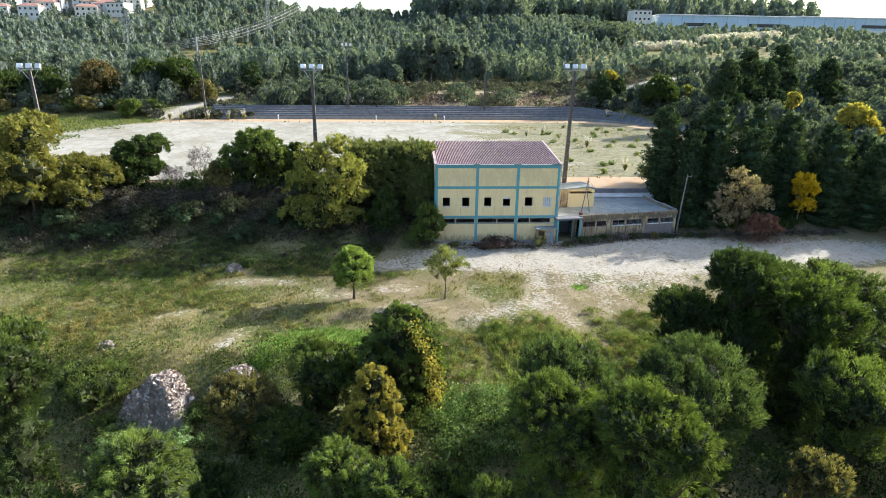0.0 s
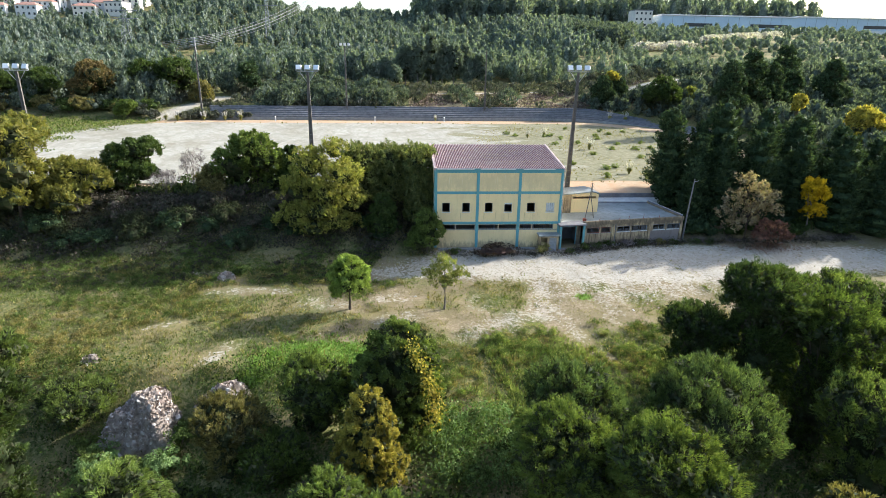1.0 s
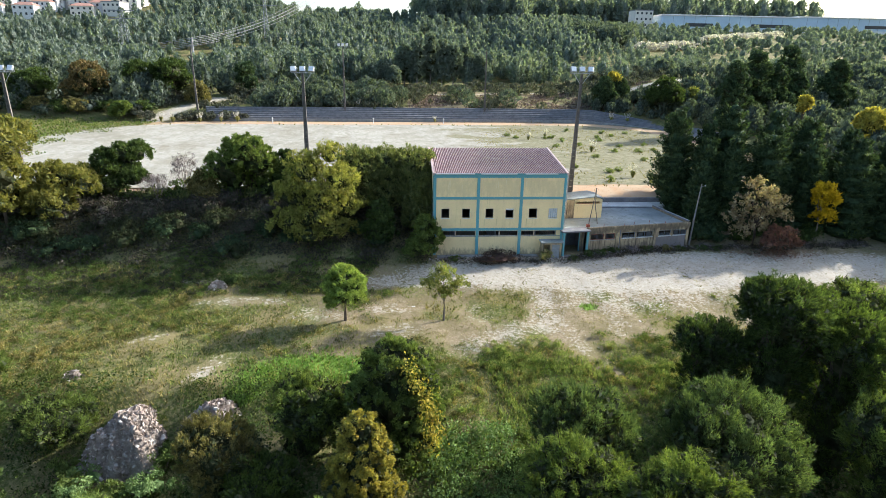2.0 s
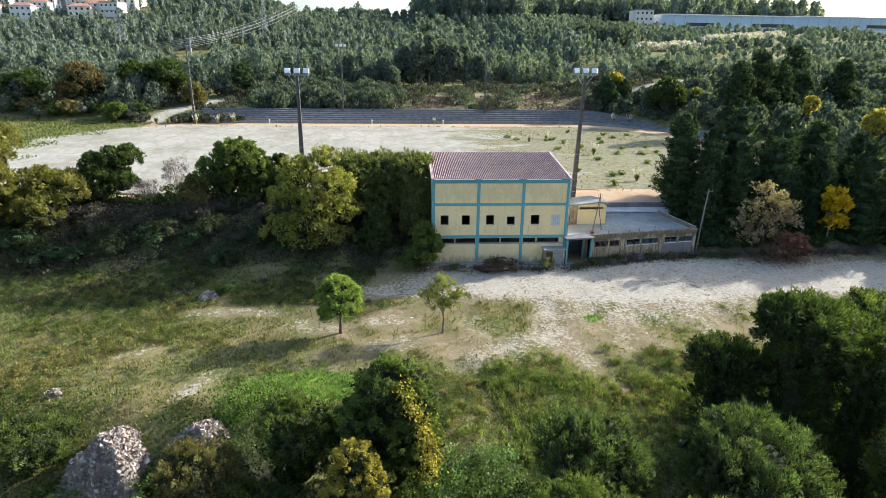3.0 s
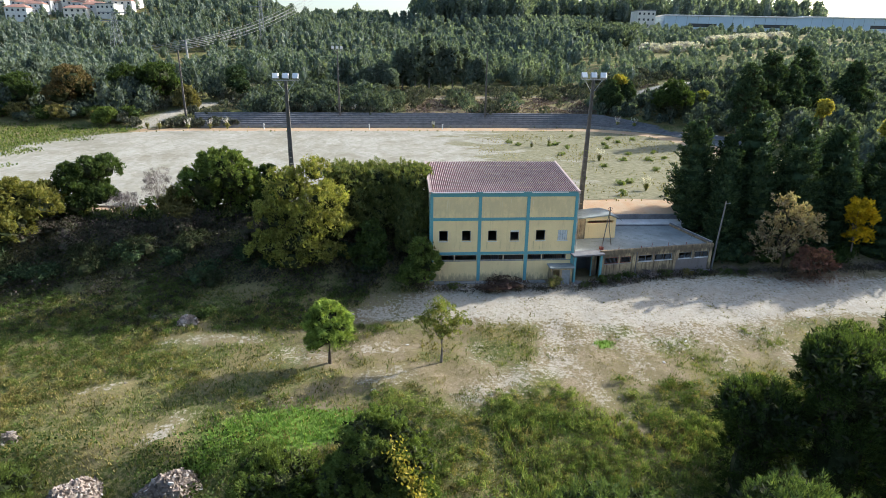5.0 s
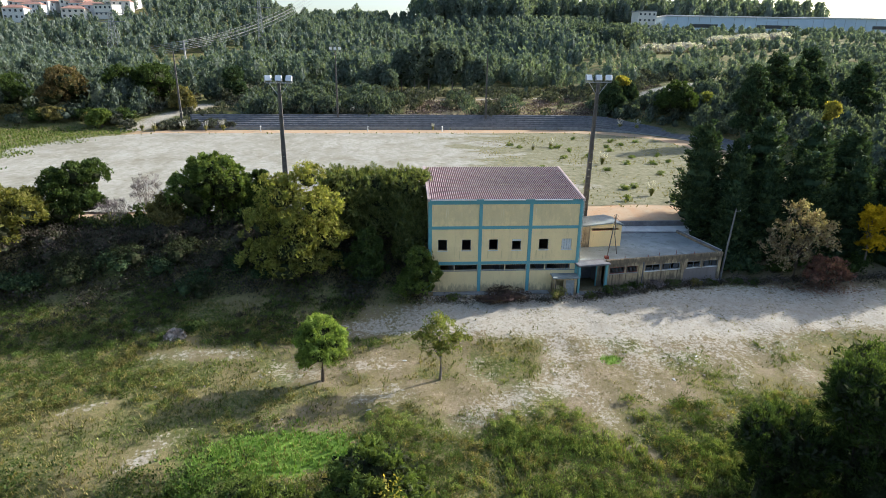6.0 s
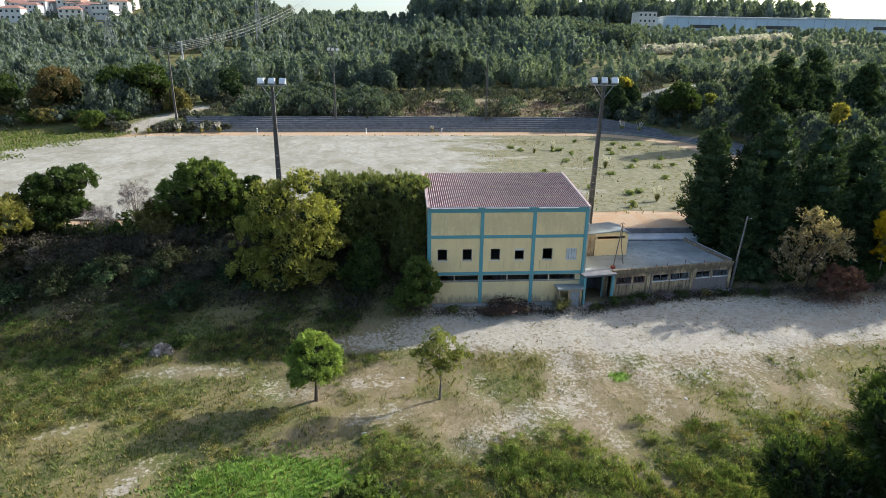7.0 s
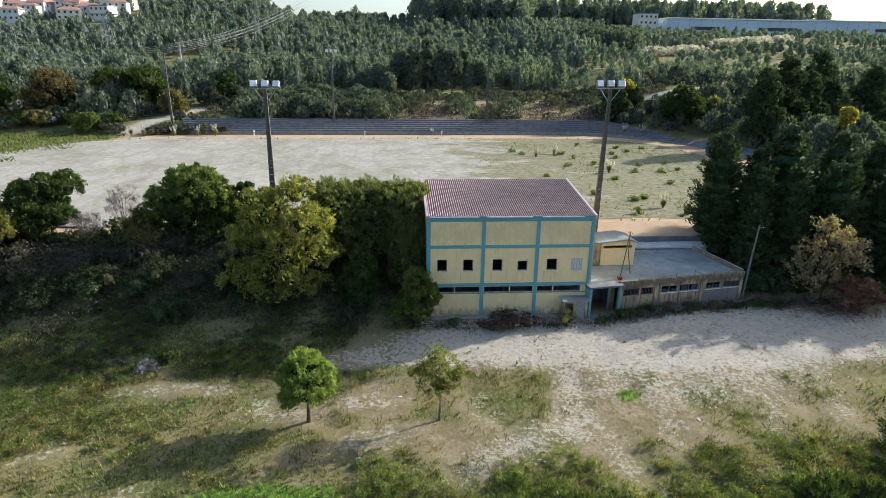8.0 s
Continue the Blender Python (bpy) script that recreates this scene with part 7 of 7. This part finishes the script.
def plant_wood(name, x, y, hmin, hmax, n, leaf, material, label, category="woodland", wide=0.23, heart=False):
    kinds = [wood_tree(rf, 1.0, wide * rf.uniform(0.7, 1.4), n, leaf, rf.uniform(0.05, 0.35), heart) for _ in range(14)]
    out = []
    z = land(x, y)
    for i in range(len(x)):
        h = rf.uniform(hmin, hmax)
        a = rf.uniform(0, 6.283)
        v = kinds[i % 14] * h
        c, s = math.cos(a), math.sin(a)
        out.append(np.stack([v[:, 0] * c - v[:, 1] * s + x[i], v[:, 0] * s + v[:, 1] * c + y[i], v[:, 2] + z[i] - 0.2], 1))
    v = np.concatenate(out)
    return tagged(part(name, mesh_arrays(name, v, np.arange(len(v)).reshape(-1, 3)), material), label, category, kind="stuff")


def spots(n, x0, x1, y0, y1, keep):
    x, y = rf.uniform(x0, x1, n), rf.uniform(y0, y1, n)
    k = (rf.random(n) < keep(x, y)) & (dirt_at(x, y) < 0.2)
    return x[k], y[k]


def plumed(x, y, w):
    """Near the two long drifts of pampas grass."""
    return np.maximum(line(x, y, 119, 287, 152, 300, w), line(x, y, 172, 332, 244, 376, w))


def wayleave(x, y):
    """Clear ground under the power line and round its pole."""
    k = np.maximum(line(x, y, -98.5, 315, -46, 377, 4.0), line(x, y, -98.5, 315, -218, 305, 4.0))
    return np.maximum(k, blob(x, y, -93, 298, 15, 24, 15, 0.2))


# hill beyond the valley
x, y = spots(7600, -360, 260, 246, 520, lambda x, y: (np.abs(x) < 40 + y * 0.75) * (1 - step(0.3, 0.36, x / y)) * (1 - 0.8 * step(-140, -165, x) * step(385, 410, y)) * (1 - wayleave(x, y)))
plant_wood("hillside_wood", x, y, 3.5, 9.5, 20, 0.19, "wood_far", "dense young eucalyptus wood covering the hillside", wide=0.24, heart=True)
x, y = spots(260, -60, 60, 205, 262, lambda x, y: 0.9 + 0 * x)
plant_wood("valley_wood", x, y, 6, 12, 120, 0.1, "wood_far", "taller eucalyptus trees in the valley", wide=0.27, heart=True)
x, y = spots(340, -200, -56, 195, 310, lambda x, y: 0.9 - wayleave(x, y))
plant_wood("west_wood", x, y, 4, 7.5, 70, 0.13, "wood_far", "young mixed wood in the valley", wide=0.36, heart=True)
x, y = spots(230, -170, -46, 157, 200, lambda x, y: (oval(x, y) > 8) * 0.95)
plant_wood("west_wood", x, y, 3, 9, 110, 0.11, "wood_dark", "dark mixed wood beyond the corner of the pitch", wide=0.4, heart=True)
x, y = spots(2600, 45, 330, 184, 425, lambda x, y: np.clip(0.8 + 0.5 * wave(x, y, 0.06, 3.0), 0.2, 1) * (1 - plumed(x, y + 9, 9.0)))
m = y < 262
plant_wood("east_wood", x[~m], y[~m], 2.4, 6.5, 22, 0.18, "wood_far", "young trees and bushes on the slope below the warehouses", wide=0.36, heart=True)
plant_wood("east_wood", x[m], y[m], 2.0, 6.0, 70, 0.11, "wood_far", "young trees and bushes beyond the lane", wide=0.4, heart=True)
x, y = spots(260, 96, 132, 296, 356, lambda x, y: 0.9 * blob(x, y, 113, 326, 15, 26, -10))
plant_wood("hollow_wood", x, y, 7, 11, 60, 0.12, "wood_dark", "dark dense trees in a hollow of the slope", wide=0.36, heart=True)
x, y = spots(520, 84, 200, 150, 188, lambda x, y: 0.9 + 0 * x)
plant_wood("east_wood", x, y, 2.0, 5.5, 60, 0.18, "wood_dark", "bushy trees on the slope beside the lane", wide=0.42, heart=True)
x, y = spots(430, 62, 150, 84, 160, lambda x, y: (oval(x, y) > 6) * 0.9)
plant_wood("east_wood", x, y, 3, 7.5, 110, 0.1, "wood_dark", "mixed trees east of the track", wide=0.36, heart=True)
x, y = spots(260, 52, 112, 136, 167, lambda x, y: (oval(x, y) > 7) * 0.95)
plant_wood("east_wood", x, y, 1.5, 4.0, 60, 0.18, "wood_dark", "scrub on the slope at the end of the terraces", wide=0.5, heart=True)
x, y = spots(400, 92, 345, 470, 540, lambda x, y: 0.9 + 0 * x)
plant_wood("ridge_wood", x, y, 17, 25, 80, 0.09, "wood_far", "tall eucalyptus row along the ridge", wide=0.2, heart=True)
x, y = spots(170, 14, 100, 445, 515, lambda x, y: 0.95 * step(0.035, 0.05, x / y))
# pines wear the paler, bluer wood_far leaves to look hazy
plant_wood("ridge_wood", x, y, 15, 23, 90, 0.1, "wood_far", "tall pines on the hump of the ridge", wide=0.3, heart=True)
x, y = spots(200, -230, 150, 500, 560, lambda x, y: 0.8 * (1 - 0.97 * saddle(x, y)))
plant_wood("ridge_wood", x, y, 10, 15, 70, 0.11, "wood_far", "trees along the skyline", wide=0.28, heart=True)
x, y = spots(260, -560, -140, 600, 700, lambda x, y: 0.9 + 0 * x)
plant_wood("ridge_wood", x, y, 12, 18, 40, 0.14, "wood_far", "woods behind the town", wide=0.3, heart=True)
# scrub on the bank behind the terraces
x, y = spots(1700, -60, 84, 157, 200, lambda x, y: np.clip(0.75 + 0.5 * wave(x, y, 0.2, 3.0) - 0.62 * step(6, 16, x) * step(184, 176, y), 0, 1) * (oval(x, y) > 6))
plant_wood("bank_scrub", x, y, 0.8, 2.8, 46, 0.26, "shrub_far", "grey-green scrub on the bank behind the terraces", "scrub", 0.55)
x, y = spots(2600, -4, 76, 156.5, 184, lambda x, y: np.clip(0.55 + 0.6 * wave(x, y, 0.25, 6.0), 0, 1) * (oval(x, y) > 7) * step(-4, 10, x))
p = np.repeat(np.column_stack([x, y, land(x, y) + 0.15]), 12, 0) + rf.normal(size=(len(x) * 12, 3)) * np.array((0.7, 0.7, 0.14))
stuff("bracken", leaf_quads(p, 0.5, 0.5, np.tile((0, 0, 0.5), (len(p), 1)), 0.8, rf), "bracken", "dead reddish brown bracken on the bank", "bracken")
x, y = spots(150, -34, 40, 159, 180, lambda x, y: (0.95 - 0.85 * step(-4, 6, x)) * (oval(x, y) > 7))
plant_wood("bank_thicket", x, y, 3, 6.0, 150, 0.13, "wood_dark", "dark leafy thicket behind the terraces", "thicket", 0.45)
x, y = spots(5200, 110, 252, 280, 386, lambda x, y: plumed(x, y, 2.4))
plant_wood("pampas_ridge", x, y, 3.0, 4.8, 40, 0.2, "plume", "band of pale pampas plumes along a ridge", "pampas grass", 0.45)

# bushes that close the corner beyond the meadow
rs = np.random.default_rng(91)
for i in range(20):
    x, y = -60.5 - i * 3.2 + rs.normal() * 0.6, 154.5 + rs.normal() * 1.2 - 0.06 * i
    r = rs.uniform(1.8, 3.0)
    bush("bush", x, y, r, r * rs.uniform(1.0, 1.5), ("leaf_dark", "wood_dark", "leaf_olive")[i % 3 if i % 6 else 0], "dense roadside bush at the far corner of the meadow", leaf=0.42, clumps=60, per=22, rc=0.6, seed=900 + i, group="bushes at the far corner")

# single trees that stand out behind the track
for i, (x, y, top, r, m, label) in enumerate(((-40, 178, 20.0, 3.4, "needle", "dark pine standing out behind the terraces"), (70.5, 150, 17.4, 4.8, "leaf_dark", "big round dark tree at the end of the terraces"), (79, 152, 15.0, 2.6, "leaf_thin", "small yellow-green tree on the slope"), (61.5, 163, 18.8, 1.5, "leaf_yellow", "small golden tree behind the terraces"), (-75.5, 160, 18.6, 6.2, "leaf_brown", "large autumn tree turning brown by the lane"), (-90, 163, 15.6, 6.4, "leaf_dark", "dark tree by the lane"), (-99, 160, 14.5, 6.0, "leaf_dark", "dark tree by the lane"), (-64.5, 152, 9.6, 2.4, "leaf_mid", "green bush by the lane"), (-66.5, 170, 19.0, 5.2, "leaf_dark", "broad dark evergreen tree by the lane"), (-58.0, 171, 19.8, 5.8, "leaf_dark", "broad dark evergreen tree by the lane"), (-50.5, 166, 14.2, 3.6, "leaf_olive", "olive tree beside the end of the terraces"))):
    tree("tree", x, y, top, many(700 + i, r, 8, 8, low=0.2, high=0.85), m, label, leaf=0.4, clumps=240, per=26, rc=0.8, seed=700 + i)
for i, (x, y, top, r) in enumerate(((82, 131, 24.2, 5.0), (75.5, 127, 21.6, 4.4), (89, 134, 21.0, 4.6), (101, 148, 25.4, 5.4), (96, 137, 19.5, 4.4), (58, 160, 16.0, 3.4), (63, 164, 16.5, 3.4), (110, 142, 22.0, 5.0))):
    tree("pine", x, y, top, [(0, 0, 0.9, r * 0.34, r * 0.34, 1.7), (0.6, 0.2, 0.74, r * 0.55, r * 0.55, 1.9), (-0.9, 0, 0.6, r * 0.68, r * 0.68, 1.9), (0.8, -0.4, 0.44, r * 0.78, r * 0.7, 1.9), (-0.3, 0, 0.26, r * 0.7, r * 0.7, 1.8)], "needle", "dark ragged pine on the slope east of the track", "pine tree", leaf=0.42, clumps=230, per=30, rc=0.75, seed=720 + i, group="pines on the slope")
for i, (x, y, top, r) in enumerate(((4.9, 205, 25.0, 3.2), (9.0, 203, 26.0, 3.0), (13.6, 205, 28.4, 3.6), (17.6, 207, 26.6, 3.2), (21.4, 206, 24.6, 3.4), (25.6, 210, 25.0, 3.2), (-1.8, 200, 19.6, 3.0), (-6.2, 198, 17.6, 2.6), (30.5, 208, 21.6, 2.8), (1.2, 196, 17.0, 2.4))):
    tree("eucalyptus", x, y, top, [(0, 0, 0.88, r * 0.5, r * 0.5, 1.9), (0.8, -0.3, 0.72, r * 0.62, r * 0.62, 2.2), (-0.9, 0.1, 0.64, r * 0.62, r * 0.6, 2.0), (0.5, -0.5, 0.5, r * 0.66, r * 0.6, 2.0), (-0.4, 0, 0.36, r * 0.55, r * 0.5, 1.6)], "wood_far", "tall eucalyptus with a loose crown in the valley", "eucalyptus tree", leaf=0.46, clumps=150, per=26, rc=0.85, seed=760 + i, group="tall eucalyptus trees", trunk=0.22, bark="pale_bark")
tree("autumn_tree", 81.4, 112, 17.0, many(730, 1.4, 6, 5, low=0.5, high=0.88), "leaf_yellow", "low tree with golden autumn leaves on the slope", leaf=0.4, clumps=100, per=22, rc=0.6, seed=730)

# ---- overhead line ----


def line_pole(x, y, h):
    t = thing("line_pole", "pale concrete power line pole with crossarms", "power pole", "power line", at=Matrix.Translation((x, y, float(land(x, y)))))
    part("shaft", tube(bmesh.new(), [(0, 0, -0.5), (0, 0, h)], [0.6, 0.38], 8), "pale_pole", t)
    for k in range(3):
        part("crossarm", boxes((-2.2, -0.1, h - 0.6 - k * 1.6, 2.2, 0.1, h - 0.4 - k * 1.6)), "steel", t)
    return t


def pylon(x, y, h, w=3.2):
    """Four-legged lattice tower."""
    t = thing("pylon", "grey steel lattice pylon rising out of the wood", "pylon", "pylons", at=Matrix.Translation((x, y, float(land(x, y)) - 0.3)))
    def half(f):
        return w * (1 - f) ** 1.3 + 0.5
    lv = [0, 0.16, 0.32, 0.46, 0.6, 0.72, 0.84, 0.93, 1.0]
    for sx, sy in ((-1, -1), (1, -1), (1, 1), (-1, 1)):
        part("leg", tube(bmesh.new(), [(sx * half(f), sy * half(f), f * h) for f in lv], [0.1] * len(lv), 4), "pylon_steel", t)
    for f, g in zip(lv, lv[1:]):
        bm = bmesh.new()
        a, b = half(f), half(g)
        c = [(-1, -1), (1, -1), (1, 1), (-1, 1)]
        for i in range(4):
            p, q = c[i], c[(i + 1) % 4]
            tube(bm, [(p[0] * a, p[1] * a, f * h), (q[0] * b, q[1] * b, g * h)], [0.055, 0.055], 4)
            tube(bm, [(q[0] * a, q[1] * a, f * h), (p[0] * b, p[1] * b, g * h)], [0.055, 0.055], 4)
        tagged(part("bracing", bm, "pylon_steel", t), kind="stuff")
    for f in (0.8, 0.97):
        part("crossarm", boxes((-6, -0.3, f * h, 6, 0.3, f * h + 0.35)), "pylon_steel", t)
    return t


line_pole(-98.4, 315, 27.9 - float(land(-98.4, 315)))
pylon(-129, 312, 21.5)
pylon(-68, 345, 26.0, 1.0)
zp = 27.5
for k in range(6):
    bm = bmesh.new()
    off, zk = (-2 + 4 * (k % 2)), zp - 1.6 * (k // 2)
    pts = []
    for s in np.linspace(0, 1, 16):
        pts.append((-98.5 + off + 52 * s, 315 + 62 * s, zk + 26 * s - 14 * s * (1 - s)))
    tube(bm, pts, [0.07] * 16, 4)
    tagged(part("power_cable", bm, "pale_pole"), "thin power cable hanging between poles", "cable", "power cables")
    bm = bmesh.new()
    pts = [(-98.5 + off - 120 * s, 315 - 10 * s, zk - 8 * s - 16 * s * (1 - s)) for s in np.linspace(0, 1, 16)]
    tube(bm, pts, [0.07] * 16, 4)
    tagged(part("power_cable", bm, "pale_pole"), "thin power cable hanging between poles", "cable", "power cables")

# ---- warehouses on the ridge ----


def warehouse(x0, x1, y, z, h, depth, label):
    t = thing("warehouse", label, "warehouse", "warehouses", at=Matrix.Translation((x0, y, z)))
    w = x1 - x0
    part("wall", boxes((0, 0, -3, w, depth, h)), "shed_blue", t)
    part("roof", boxes((-0.5, -0.6, h, w + 0.5, depth + 0.5, h + 0.9), bevel=0.2), "white", t)
    part("gate_band", boxes((w * 0.42, -0.12, h * 0.28, w * 0.9, 0.02, h * 0.52)), "glass_dark", t)
    part("plinth", boxes((w * 0.05, -0.15, -3, w * 0.98, 0.02, h * 0.12)), "white", t)
    for k in range(1, int(w / 8)):
        part("cladding_joint", boxes((k * 8 - 0.1, -0.08, -2, k * 8 + 0.1, 0.03, h)), "frame", t)
    return t


warehouse(190, 232, 428, 40.8, 9.6, 40, "long pale blue metal warehouse on the ridge")
warehouse(232.5, 292, 430, 41.0, 9.6, 40, "long pale blue metal warehouse with a dark window band")
warehouse(292.5, 420, 432, 42.0, 9.2, 40, "long grey-blue metal warehouse")


def house(x, y, z, w, d, h, roofed, label, floors=2, wall="cream"):
    t = thing("house", label, "house", "houses of the town", at=pose(x, y, z, 0, 0, (x * 7) % 30 - 15))
    part("wall", boxes((-w / 2, -d / 2, -4, w / 2, d / 2, h)), wall, t)
    bm = bmesh.new()
    if roofed:
        a = [bm.verts.new(p) for p in ((-w / 2 - 0.5, -d / 2 - 0.5, h), (w / 2 + 0.5, -d / 2 - 0.5, h), (w / 2 + 0.5, d / 2 + 0.5, h), (-w / 2 - 0.5, d / 2 + 0.5, h), (-w / 4, 0, h + d * 0.22), (w / 4, 0, h + d * 0.22))]
        for q in ((0, 1, 5, 4), (1, 2, 5), (2, 3, 4, 5), (3, 0, 4), (3, 2, 1, 0)):
            bm.faces.new([a[i] for i in q])
    else:
        box(bm, -w / 2 - 0.3, -d / 2 - 0.3, h, w / 2 + 0.3, d / 2 + 0.3, h + 0.6)
    part("roof", bm, "roof_tile" if roofed else "concrete", t)
    n = max(2, int(w / 3.2))
    for f in range(floors):
        for i in range(n):
            cx, cz = -w / 2 + (i + 0.5) * w / n, h * (f + 0.55) / floors
            part("window", boxes((cx - 0.65, -d / 2 - 0.06, cz - 0.7, cx + 0.65, -d / 2 + 0.02, cz + 0.7)), "glass_dark", t)
    return t


house(-218, 560, 50, 26, 12, 15, False, "white apartment block with rows of windows", 5, "white")
house(178, 438, 42, 13, 12, 11.5, False, "pinkish office block beside the warehouses", 3)
rh = np.random.default_rng(4)
for i in range(30):
    x, y = -172 - rh.uniform(0, 130), 425 + rh.uniform(0, 70)
    house(x, y, float(land(x, y)) + 0.5, rh.uniform(9, 15), rh.uniform(8, 11), rh.uniform(5.5, 8), i % 4 != 0, "pale house with a red tiled roof in the town" if i % 4 else "white flat-roofed house in the town", 2, "white" if i % 2 else "cream")
